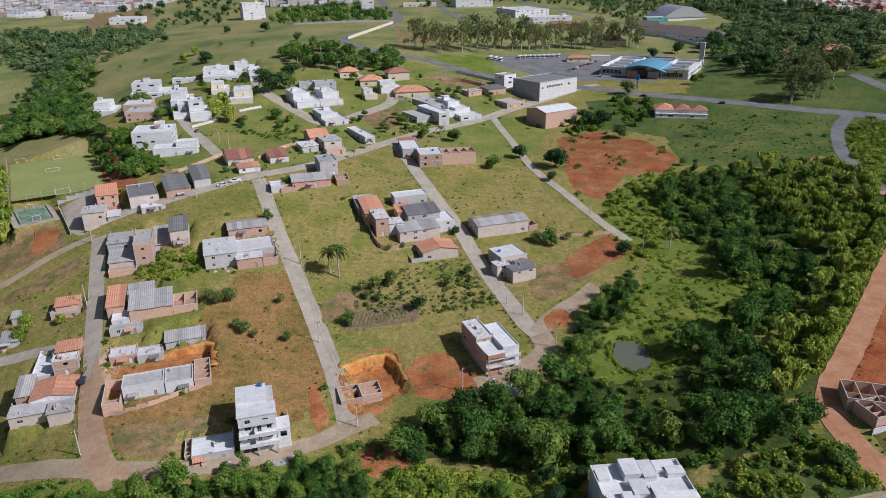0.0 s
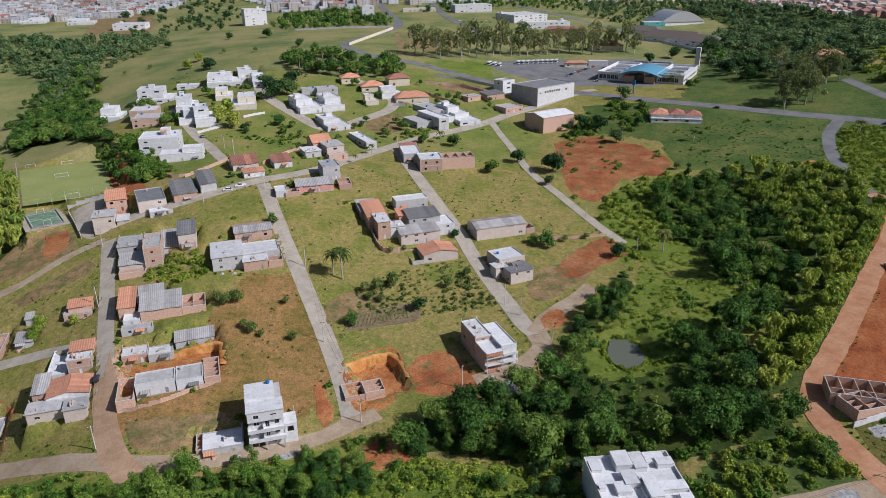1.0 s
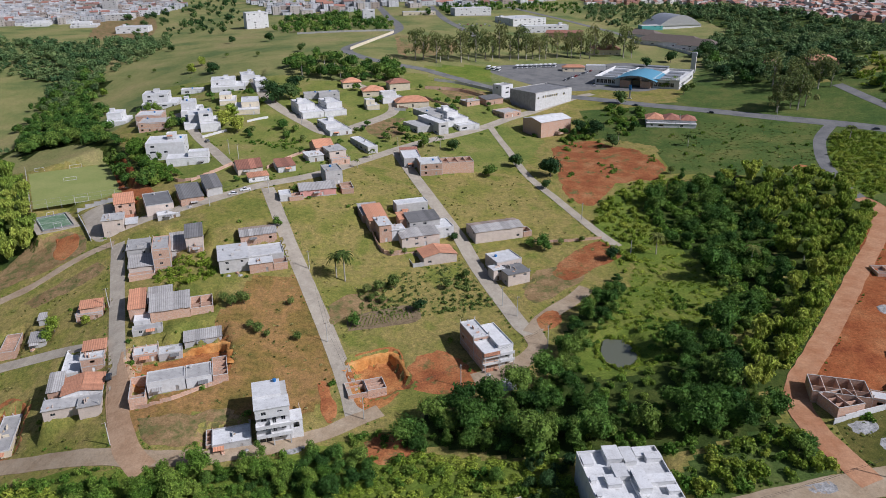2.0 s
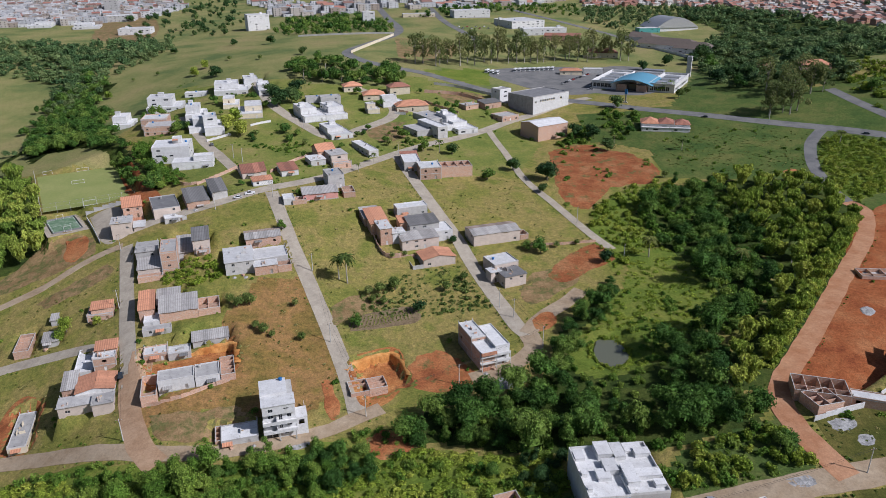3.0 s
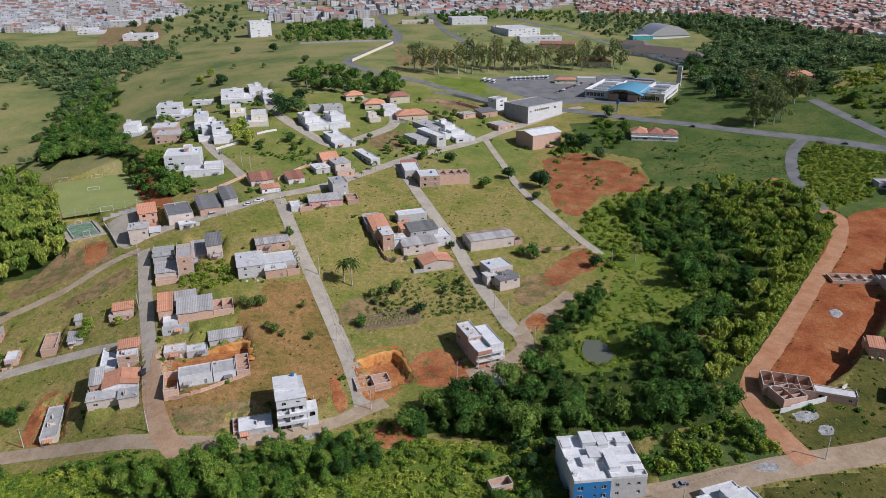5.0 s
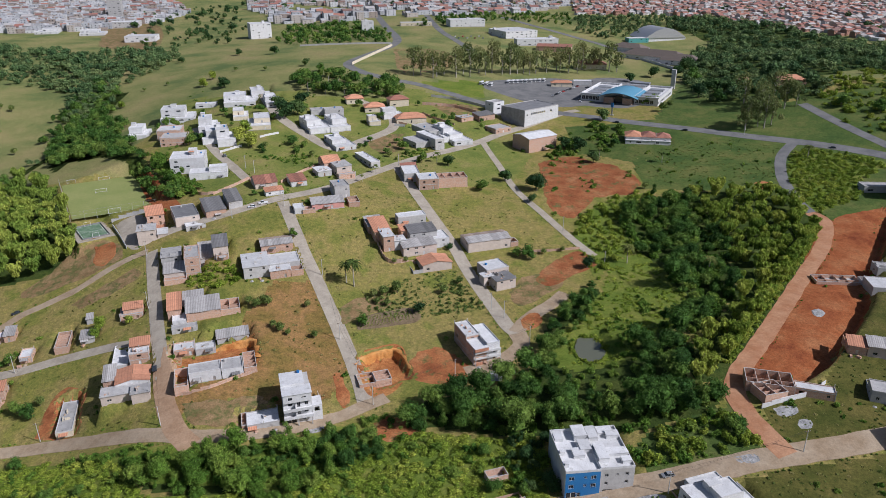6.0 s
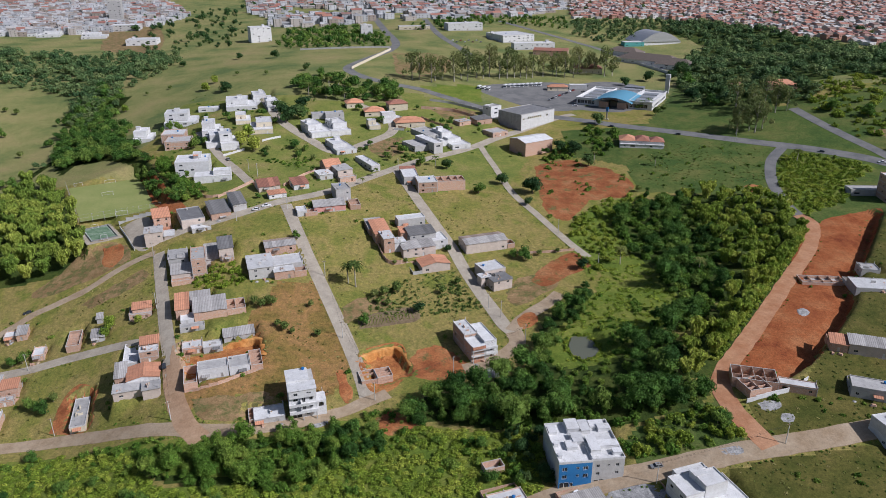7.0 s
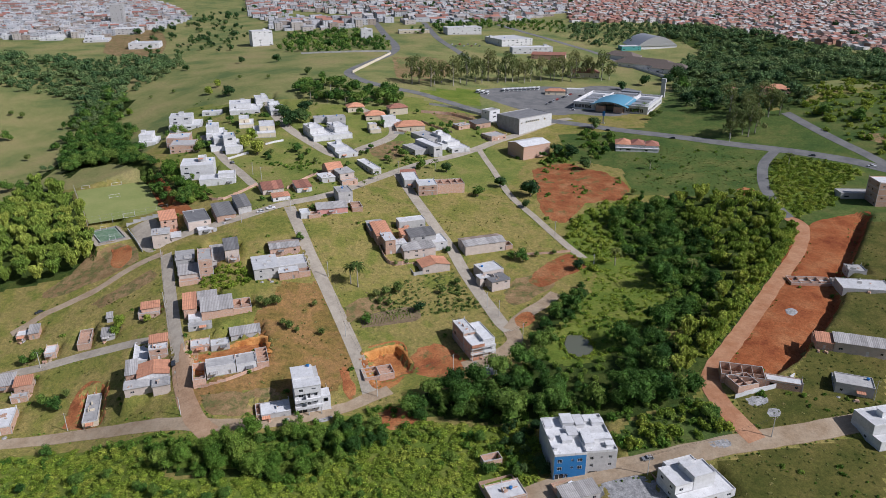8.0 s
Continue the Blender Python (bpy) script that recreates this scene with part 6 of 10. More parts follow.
patch("bare_earth", [(44.6, 259.8), (55.7, 276.5), (73.2, 289.4), (81.3, 275.0), (65.8, 264.1), (52.5, 253.7)], m_redslope, "orange earth on the cleared plot", 0.05, 2.0)
patch("bare_earth", [(34.0, 227.1), (40.1, 233.8), (45.5, 233.2), (45.2, 224.2), (39.8, 219.1), (35.0, 218.8)], m_redearth, "brown earth island in the turning area", 0.13, 0.5)
patch("bare_earth", [(-36.5, 197.9), (-33.4, 209.2), (-17.6, 213.6), (-13.6, 198.1), (-15.2, 187.2), (-21.6, 179.1), (-29.8, 179.2)], m_cutearth, "orange earth round the dug pit", 0.05, 0.6)
patch("bare_earth", [(-14.7, 202.1), (-5.1, 210.8), (5.1, 207.2), (13.3, 191.9), (4.6, 185.7), (-5.1, 186.6), (-13.6, 190.2)], m_redearth, "trampled reddish earth below the brick house", 0.05, 2.5)
patch("bare_earth", [(-44.9, 193.3), (-41.7, 195.5), (-35.3, 179.1), (-36.8, 171.3), (-41.3, 178.8)], m_redearth, "orange earth scraped along the street", 0.05, 1.5)
patch("bare_earth", [(-112.9, 193.6), (-111.7, 199.5), (-95.7, 205.6), (-82.3, 215.4), (-76.2, 205.2), (-74.6, 192.0), (-84.8, 190.6), (-102.4, 184.5), (-108.7, 185.4)], m_cutearth, "dug red earth terrace between two houses", 0.06, 0.5)
patch("bare_earth", [(-98.9, 171.9), (-78.9, 174.3), (-65.5, 175.9), (-63.2, 163.4), (-77.7, 158.8), (-92.6, 161.2)], m_dryearth, "dry brown ground round the corner houses", 0.04, 4.0)
patch("bare_earth", [(30.5, 249.8), (40.8, 265.4), (54.2, 266.0), (60.1, 255.9), (45.5, 243.6), (34.9, 236.8)], m_dryearth, "cleared brown earth beside the white house", 0.05, 2.0)
patch("bare_earth", [(-158.5, 172.5), (-160.3, 189.7), (-155.7, 198.6), (-143.8, 193.3), (-142.8, 186.6), (-140.0, 168.8)], m_redearth, "cut earth platform beside the narrow house", 0.04, 1.0)
patch("bare_earth", [(-55.9, 443.7), (-31.7, 464.9), (-14.3, 461.8), (-15.9, 435.7), (-33.3, 412.2), (-49.9, 421.4)], m_dryearth, "brown earth yard among the upper houses", 0.04, 2.0)
patch("bare_earth", [(-10.5, 527.7), (13.8, 541.9), (37.7, 531.7), (31.3, 501.7), (8.1, 500.8)], m_dryearth, "dug earth plot behind the brick wall", 0.04, 1.0)
patch("gravel_heap", [(-52.0, 159.5), (-49.8, 162.9), (-44.5, 164.8), (-42.5, 161.6), (-47.0, 158.2)], m_gravel, "pale gravel and rubble beside the lane", 0.10, 1.0)
patch("rubble", [(16.3, 189.5), (22.0, 193.6), (29.9, 193.7), (30.1, 188.6), (23.8, 185.6), (17.8, 185.7)], m_gravel, "grey rubble and sheets by the turning area", 0.13, 1.0)
patch("rubble", [(115.0, 151.5), (123.6, 152.7), (123.1, 149.0), (116.9, 146.8), (113.7, 148.2)], m_gravel, "pale rubble spilled on the grass", 0.05, 1.5)
patch("rubble", [(120.4, 146.0), (125.0, 145.9), (123.4, 141.3), (119.3, 141.4)], m_gravel, "pale rubble spilled beside the street", 0.05, 1.5)
patch("gravel_heap", [(158.9, 217.5), (163.4, 219.3), (164.8, 215.1), (160.4, 211.2), (157.9, 213.1)], m_gravel, "bluish gravel heap on red earth", 0.25, 0.5)
patch("rubble", [(52.8, 119.6), (64.6, 121.0), (74.9, 116.7), (74.7, 109.7), (58.0, 109.2), (51.6, 113.5)], m_gravel, "rubble and sand in front of the blue flats", 0.06, 1.5)
patch("rubble", [(92.0, 131.5), (101.2, 132.4), (102.2, 128.5), (93.7, 127.7)], m_gravel, "grey spoil heaps at the street corner", 0.14, 1.0)
patch("bare_earth", [(-27.6, 165.0), (-21.1, 170.1), (-14.1, 167.2), (-9.4, 158.9), (-18.0, 152.8), (-25.9, 156.6)], m_redearth, "orange earth bank below the lane", 0.05, 2.0)
patch("bare_earth", [(-196.8, 292.5), (-188.0, 298.9), (-179.1, 301.4), (-166.7, 292.3), (-162.3, 281.3), (-171.9, 273.3), (-189.0, 265.8), (-203.5, 260.8), (-210.0, 266.4), (-201.8, 277.8)], m_dryearth, "brown and orange earth slope below the court", 0.05, 2.0)
patch("bare_earth", [(-182.5, 295.3), (-174.1, 299.0), (-166.8, 286.9), (-169.8, 275.5), (-177.8, 279.9)], m_redearth, "scraped orange earth below the sports court", 0.12, 1.5)
patch("bare_earth", [(-179.4, 249.9), (-170.6, 257.6), (-158.5, 265.9), (-150.6, 271.5), (-145.5, 263.1), (-154.8, 255.3), (-169.6, 247.3)], m_dryearth, "brown dry earth bank beside the track", 0.05, 3.0)
patch("bare_earth", [(-201.7, 402.1), (-190.7, 393.2), (-152.0, 336.0), (-144.6, 322.8), (-158.5, 323.9), (-174.3, 350.5)], m_plot, "red earth bank above the playing field", 0.06, 1.5)
patch("bare_earth", [(-47.7, 235.7), (-36.1, 245.4), (-22.0, 244.3), (-24.5, 237.6), (-37.7, 230.4), (-45.1, 223.4)], m_dryearth, "dry brown scrub ground beside the vegetable plot", 0.04, 2.0)
patch("bare_earth", [(-52.5, 778.2), (-6.5, 791.4), (19.4, 755.2), (11.2, 662.4), (-17.0, 629.4), (-39.2, 634.5)], m_dryearth, "sandy bare football ground", 0.05, 3.0)
patch("bare_earth", [(-117.2, 207.4), (-110.4, 208.3), (-103.8, 191.3), (-103.7, 184.8), (-104.8, 176.0), (-111.4, 186.7)], m_tan, "worn brown earth in the street junction", 0.14, 1.0)
patch("bare_earth", [(315.9, 497.8), (327.8, 505.4), (343.9, 497.0), (339.3, 484.1), (322.5, 481.3)], m_dryearth, "dry reddish bank above the side road", 0.05, 3.0)
patch("bare_earth", [(306.0, 440.1), (320.8, 444.8), (336.3, 431.8), (328.3, 410.7), (316.4, 417.7)], m_dryearth, "bare pale bank beside the side road", 0.05, 3.0)
patch("bare_earth", [(193.4, 366.8), (200.3, 370.4), (207.1, 364.2), (203.0, 355.9), (193.1, 356.4)], m_redearth, "small red earth cut above the bamboo", 0.05, 1.0)
patch("yard", [(-180.2, 316.2), (-171.1, 322.9), (-162.9, 318.9), (-156.6, 303.8), (-154.0, 285.9), (-162.7, 289.0)], m_paving, "pale paved yard beside the court", 0.07, 0.2)
patch("vegetable_bed", [(-38.0, 221.2), (-37.2, 230.4), (-16.3, 239.3), (-9.0, 235.1), (-11.1, 228.0)], m_bed, "dug grey brown earth of the vegetable plot", 0.05, 0.6)
# ---- houses ----
house("low brick foundation walls on the red plot", "building site", [(173.2, 241.4, -6, 19.8, 8.0, 1.5, 0.0, "brick", "open")])
house("small house with a white tin roof and grey wing", "house", [(-206.0, 232.2, 18, 5.4, 6.0, 3.0, 0.0, "brick", "flat_white"),
    (-199.9, 232.3, 18, 4.4, 8.0, 3.2, 0.0, "brick", "shed_grey")])
house("tiny brick house with a white roof and teal door", "house", [(-184.7, 216.5, 18, 4.8, 8.0, 3.2, 0.0, "brick", "flat_white")])
house("roofless pink brick shell of a long house", "house", [(-169.8, 218.6, 18, 5.6, 15.0, 3.3, 0.0, "brick", "open")])
house("low grey house with fibre cement roof", "house", [(-159.3, 221.8, 18, 5.6, 7.0, 2.6, 0.0, "grey", "shed_grey"),
    (-161.8, 234.7, 18, 2.5, 5.0, 2.6, 0.0, "grey", "shed_grey")])
house("brick house with an orange tiled upper roof", "house", [(-144.7, 231.4, 18, 9.7, 8.0, 3.0, 0.0, "brick", "flat_grey"),
    (-143.9, 233.9, 18, 8.2, 6.0, 4.6, 0.0, "brick", "shed_tile")])
house("stepped white house with orange tiled roofs", "house", [(-115.3, 186.4, 108, 11.4, 12.6, 4.2, 0.0, "white", "mild_tile"),
    (-133.3, 185.2, 18, 4.5, 10.4, 3.9, 0.0, "brick", "shed_grey"),
    (-118.4, 175.6, 18, 6.6, 6.3, 4.6, 0.0, "plaster", "deck_grey"),
    (-130.0, 175.2, 18, 11.2, 6.5, 3.6, 0.0, "plaster", "deck_grey")], level=float(cut_land(-122.0, 184.0)))
house("brick house with an orange and a white roof", "house", [(-128.0, 199.0, 18, 7.7, 4.2, 6.0, 0.0, "brick", "flat_white"),
    (-130.1, 205.8, 18, 7.6, 6.0, 4.1, 0.0, "brick", "shed_tile"),
    (-135.3, 198.0, 18, 6.3, 17.3, 3.5, 0.0, "white", "flat_white")])
house("brick houses with orange and grey sheet roofs", "house", [(-110.8, 221.5, 18, 14.3, 12.4, 4.1, 0.0, "brick", "shed_grey"),
    (-119.9, 224.1, 18, 5.8, 14.5, 5.0, 0.0, "brick", "shed_tile"),
    (-115.1, 230.8, 18, 8.8, 11.8, 3.9, 0.0, "grey", "shed_grey"),
    (-116.2, 218.8, 18, 5.7, 7.2, 2.9, 0.0, "white", "flat_white"),
    (-97.3, 226.6, 18, 8.3, 10.8, 3.0, 0.0, "brick", "open")])
house("low grey walled store beside the street", "shed", [(-114.8, 213.4, 18, 10.4, 4.0, 2.6, 0.0, "grey", "flat_grey")])
house("long low house with pale parapets", "house", [(-110.7, 202.1, 18, 8.4, 6.5, 3.4, 0.0, "brick", "flat_white"),
    (-102.2, 203.6, 18, 8.0, 6.0, 2.9, 0.0, "grey", "flat_white"),
    (-94.9, 210.0, 18, 13.1, 6.4, 2.7, 0.0, "grey", "shed_grey")])
house("low brick house with grey slab and white end room", "house", [(-97.4, 180.9, 18, 11.8, 7.1, 4.9, 0.0, "white", "flat_grey"),
    (-85.8, 184.5, 18, 8.1, 8.8, 4.1, 0.0, "white", "flat_grey"),
    (-101.6, 175.6, 18, 5.1, 13.4, 4.1, 0.0, "brick", "open"),
    (-78.0, 187.8, 18, 4.9, 12.5, 2.8, 0.0, "brick", "open")])
house("long narrow house with a grey slab roof and yellow front", "house", [(-147.7, 171.0, 18, 5.8, 21.0, 3.2, 0.0, "cream", "flat_grey")])
house("brick house with orange tiled roof and grey roof", "house", [(-188.4, 195.3, 18, 6.9, 7.0, 4.2, 0.0, "brick", "shed_tile"),
    (-201.6, 196.8, 18, 10.7, 9.0, 3.2, 0.0, "brick", "shed_grey"),
    (-187.3, 189.8, 18, 6.6, 4.0, 3.0, 0.0, "brick", "flat_grey")])
house("white roofed brick house beside the lane", "house", [(-185.8, 169.8, 18, 8.2, 14.0, 4.2, 0.0, "brick", "flat_white")])
house("two storey bare brick house with slab roof", "house", [(-156.1, 288.5, 18, 9.0, 10.1, 8.2, 0.0, "plaster", "deck_grey"),
    (-147.2, 292.4, 18, 5.0, 6.5, 4.6, 0.0, "plaster", "shed_white")])
house("brick house with orange tiled roof below the field", "house", [(-157.4, 306.3, 24, 8.9, 12.7, 5.8, 0.0, "brick", "shed_tile"),
    (-152.4, 300.7, 24, 6.3, 6.0, 3.4, 0.0, "brick", "shed_tile")])
house("grey flat roofed house with raised parapets", "house", [(-139.4, 299.4, 26, 12.3, 21.0, 5.6, 0.0, "plaster", "flat_dark"),
    (-132.4, 293.9, 26, 10.0, 7.0, 2.7, 0.0, "grey", "flat_white")])
house("low houses with dark sheet roofs", "house", [(-124.6, 304.6, 26, 10.6, 17.5, 4.2, 0.0, "brick", "shed_dark"),
    (-114.2, 312.0, 26, 7.4, 17.0, 4.4, 0.0, "grey", "shed_dark")])
house("unfinished house with grey slab and brick edges", "house", [(-130.8, 251.7, 18, 10.2, 3.6, 2.6, 0.0, "brick", "open"),
    (-131.9, 255.4, 18, 9.9, 10.6, 4.6, 0.0, "plaster", "shed_grey"),
    (-136.6, 266.4, 18, 9.2, 12.6, 6.6, 0.0, "grey", "deck_grey")])
house("narrow three storey brick house", "house", [(-122.0, 257.6, 18, 6.9, 16.2, 11.9, 0.0, "brick", "flat_grey"),
    (-123.1, 268.3, 18, 4.6, 8.3, 7.0, 0.0, "brick", "deck_grey")])
house("grey house with sheet metal roof", "house", [(-119.2, 269.5, 18, 6.5, 17.0, 6.4, 0.0, "grey", "shed_grey")])
house("two storey house with white rear parapet", "house", [(-111.1, 267.9, 18, 7.1, 13.0, 6.2, 0.0, "plaster", "shed_dark"),
    (-109.5, 266.4, 18, 5.7, 3.0, 3.0, 0.0, "brick", "flat_grey")])
house("long grey house with sheet roof", "house", [(-88.6, 272.0, 18, 15.5, 11.0, 3.4, 0.0, "brick", "mild_grey")])
house("large pale rendered house with brick annex", "house", [(-92.7, 252.0, 18, 12.2, 17.5, 6.0, 0.0, "grey", "deck_pale"),
    (-80.5, 252.6, 18, 9.6, 6.2, 4.4, 0.0, "brick", "deck_pale"),
    (-71.2, 255.8, 18, 5.8, 7.0, 3.2, 0.0, "brick", "open"),
    (-82.2, 259.2, 18, 14.6, 12.0, 5.2, 0.0, "grey", "flat_white")])
house("pink house with dark sheet roof", "house", [(-69.4, 312.6, 15, 17.5, 9.0, 3.4, 0.0, "pink", "shed_grey"),
    (-50.3, 321.2, 15, 6.0, 10.9, 2.8, 0.0, "brick", "open")])
house("square grey two storey house", "house", [(-59.2, 329.9, 20, 8.6, 13.3, 7.4, 0.0, "grey", "flat_grey")])
house("small white walled garage", "house", [(-77.9, 306.9, 18, 5.4, 8.3, 3.4, 0.0, "white", "flat_white"),
    (-73.6, 307.5, 18, 6.8, 5.7, 2.2, 0.0, "brick", "open")])
house("dark red tiled house with courtyard", "house", [(-105.8, 338.3, 24, 12.7, 13.5, 3.2, 0.0, "plaster", "gable_tile_dark"),
    (-97.5, 327.3, 24, 10.1, 6.0, 2.8, 0.0, "white", "shed_tile")])
house("small house with brown tiled roof", "house", [(-86.0, 343.0, 24, 9.2, 11.5, 3.2, 0.0, "white", "shed_tile_dark")])
house("two storey brick house with orange roof", "house", [(-71.6, 376.5, 26, 10.5, 13.0, 5.2, 0.0, "brick", "gable_tile"),
    (-62.6, 367.2, 26, 9.6, 14.0, 6.4, 0.0, "plaster", "deck_grey"),
    (-73.8, 364.1, 26, 8.7, 11.6, 3.6, 0.0, "grey", "deck_pale"),
    (-60.9, 362.2, 26, 10.7, 4.0, 3.2, 0.0, "brick", "flat_grey")])
house("long pale warehouse with white roof", "warehouse", [(-43.4, 387.6, 28, 6.2, 28.0, 4.3, 0.0, "grey", "flat_white")])
house("cluster of brick and white rooms with mixed roofs", "house", [(5.6, 270.6, 108, 11.0, 15.0, 3.8, 0.0, "plaster", "mild_tile"),
    (-18.6, 277.8, 18, 17.6, 8.4, 5.0, 0.0, "plaster", "shed_grey"),
    (-15.5, 290.1, 18, 14.5, 10.1, 5.8, 0.0, "grey", "shed_dark"),
    (-22.4, 306.5, 18, 15.6, 7.0, 5.2, 0.0, "grey", "flat_white"),
    (-28.7, 280.8, 18, 5.6, 11.6, 8.4, 0.0, "brick", "deck_pale"),
    (-23.3, 282.6, 18, 6.1, 7.0, 5.4, 0.0, "white", "deck_pale"),
    (-33.8, 288.9, 18, 8.7, 16.9, 5.3, 0.0, "brick", "shed_tile"),
    (-6.8, 288.1, 18, 12.2, 11.9, 5.4, 0.0, "white", "flat_white"),
    (-37.7, 297.0, 18, 8.8, 12.6, 4.0, 0.0, "brick", "shed_grey"),
    (-20.3, 294.8, 18, 5.3, 7.5, 4.1, 0.0, "brick", "shed_tile")])
house("long brick shed with grey sheet roof", "shed", [(14.6, 285.6, 18, 23.6, 12.5, 5.4, 0.0, "plaster", "mild_grey"),
    (37.4, 293.4, 18, 4.2, 6.0, 2.6, 0.0, "brick", "open")])
house("white house with stepped flat roofs", "house", [(26.6, 251.5, 24, 10.4, 9.0, 5.4, 0.0, "plaster", "deck_dark"),
    (22.6, 260.2, 24, 12.0, 11.0, 7.2, 0.0, "plaster", "flat_pale"),
    (20.8, 255.6, 24, 5.0, 5.0, 5.2, 0.0, "plaster", "deck_pale")])
house("large blank walled brick house, half of it roofless", "house", [(-12.1, 355.0, 10, 12.0, 12.6, 7.1, 0.0, "brick", "flat_white"),
    (-0.3, 358.9, 10, 17.7, 11.4, 6.0, 0.0, "brick", "open"),
    (-21.4, 366.7, 10, 9.6, 18.6, 5.3, 0.0, "grey", "flat_white"),
    (-23.4, 379.9, 10, 9.9, 11.0, 3.9, 0.0, "brick", "shed_tile_dark")])
house("grey unfinished house with stepped walls", "house", [(-2.3, 430.1, 30, 7.2, 28.0, 8.0, 0.0, "grey", "flat_white"),
    (-15.8, 431.1, 30, 15.7, 19.9, 4.2, 0.0, "grey", "flat_grey"),
    (-6.9, 453.8, 30, 13.5, 27.0, 7.8, 0.0, "grey", "flat_grey")])
house("white stepped house with blank walls", "house", [(11.2, 441.4, 25, 14.7, 26.1, 6.8, 0.0, "white", "flat_white"),
    (3.7, 446.7, 25, 11.4, 24.9, 8.6, 0.0, "white", "flat_white")])
house("brick warehouse with bright white roof", "warehouse", [(63.9, 437.8, 32, 25.4, 19.0, 10.0, 0.0, "blank", "mild_white")])
house("dark roofed open shed behind the brick walls", "shed", [(32.0, 497.0, 32, 15.0, 10.0, 4.0, 0.0, "brick", "shed_dark")])
house("brick storeroom with dirty slab beside the workshops", "shed", [(18.0, 492.0, 32, 11.0, 9.0, 3.6, 0.0, "brick", "deck_grey")])
house("low brick workshop with slab roof", "workshop", [(43.0, 472.9, 32, 14.5, 14.0, 4.0, 0.0, "brick", "flat_grey")])
house("bungalow with hipped orange tiled roof", "house", [(-31.4, 479.5, 12, 22.7, 13.0, 3.6, 0.0, "cream", "hip_tile")])
house("three storey white house", "house", [(-41.6, 486.7, 22, 15.3, 9.0, 8.0, 0.0, "white", "flat_white")])
house("cream house with an orange hipped tiled roof", "house", [(-57.0, 499.9, 10, 15.6, 12.0, 4.0, 0.0, "cream", "hip_tile")])
house("brown tiled house among trees", "house", [(-38.6, 516.3, 18, 15.7, 11.0, 5.5, 0.0, "cream", "hip_tile_dark")])
house("house with orange roof among trees", "house", [(-73.4, 518.0, 15, 13.8, 11.0, 4.0, 0.0, "cream", "hip_tile")])
house("cream two storey house with flat roof", "house", [(-51.3, 471.7, 20, 8.7, 9.0, 7.0, 0.0, "cream", "flat_white")])
house("white modern house with flat roofs", "house", [(-91.3, 446.9, 26, 15.4, 28.0, 8.5, 0.0, "white", "flat_white"),
    (-77.8, 453.1, 26, 15.3, 28.0, 7.7, 0.0, "white", "flat_white")])
house("white house with glass front", "house", [(-69.5, 417.1, 26, 14.4, 26.3, 6.1, 0.0, "white", "flat_white")])
house("pale grey house with terrace", "house", [(-86.1, 485.2, 15, 14.4, 10.0, 6.0, 0.0, "grey", "flat_grey"),
    (-97.3, 488.8, 15, 11.7, 9.0, 4.0, 0.0, "grey", "flat_grey")])
house("large white two storey house", "house", [(-212.1, 486.3, 12, 24.1, 25.0, 11.3, 0.0, "white", "flat_white")])
house("white house on the edge of the hill", "house", [(-226.9, 458.5, 10, 13.1, 21.3, 8.7, 0.0, "white", "flat_white")])
house("salmon brick house with flat roofs", "house", [(-190.6, 425.0, 10, 17.1, 17.3, 6.2, 0.0, "brick", "flat_grey"),
    (-198.6, 441.6, 10, 16.0, 16.7, 7.2, 0.0, "brick", "flat_white")])
house("bluish white two storey house", "house", [(-170.5, 446.5, 14, 12.5, 22.2, 8.9, 0.0, "white", "flat_white")])
house("white house with roof terraces", "house", [(-148.1, 414.7, 20, 12.0, 24.2, 10.5, 0.0, "white", "flat_white"),
    (-159.8, 419.9, 20, 10.8, 22.4, 8.1, 0.0, "white", "flat_white")])
house("low white house with flat roof", "house", [(-197.5, 526.7, 10, 16.6, 8.0, 3.6, 0.0, "white", "flat_white")])
house("white terraced house with roof rooms", "house", [(-170.6, 514.2, 14, 24.6, 28.0, 7.9, 0.0, "white", "flat_white")])
house("white house with balconies and parapets", "house", [(-153.0, 536.5, 18, 15.2, 28.0, 8.2, 0.0, "white", "flat_white")])
house("white house beside the dark trees", "house", [(-134.7, 505.7, 18, 12.8, 28.0, 6.9, 0.0, "white", "flat_white")])
house("long white and cream house", "house", [(-152.3, 472.0, 14, 11.0, 19.9, 6.6, 0.0, "cream", "flat_white"),
    (-135.8, 448.4, 14, 16.0, 28.0, 7.2, 0.0, "cream", "flat_white")])
house("large white house with stepped terraces", "house", [(-166.0, 372.5, 12, 20.5, 19.0, 10.0, 0.0, "white", "flat_pale"),
    (-157.6, 384.0, 12, 5.0, 5.0, 3.4, 9.6, "white", "flat_pale"),
    (-150.6, 359.6, 12, 22.0, 12.0, 4.6, 0.0, "white", "flat_pale"),
    (-140.0, 365.0, 12, 10.5, 7.0, 2.8, 4.2, "white", "flat_pale")])
house("house with hipped red roof beside the main road", "house", [(134.0, 446.1, -12, 11.0, 14.0, 4.6, 0.0, "white", "hip_tile"),
    (144.8, 443.8, -12, 10.0, 14.0, 4.6, 0.0, "white", "hip_tile_dark"),
    (154.6, 441.7, -12, 10.0, 12.0, 4.4, 0.0, "white", "hip_tile_dark"),
    (133.6, 443.6, -12, 31.0, 2.2, 3.0, 0.0, "white", "deck_pale")])
house("grey concrete house with slab roof", "house", [(149.3, 154.1, -22, 13.1, 8.0, 4.6, 0.0, "grey", "flat_grey")])
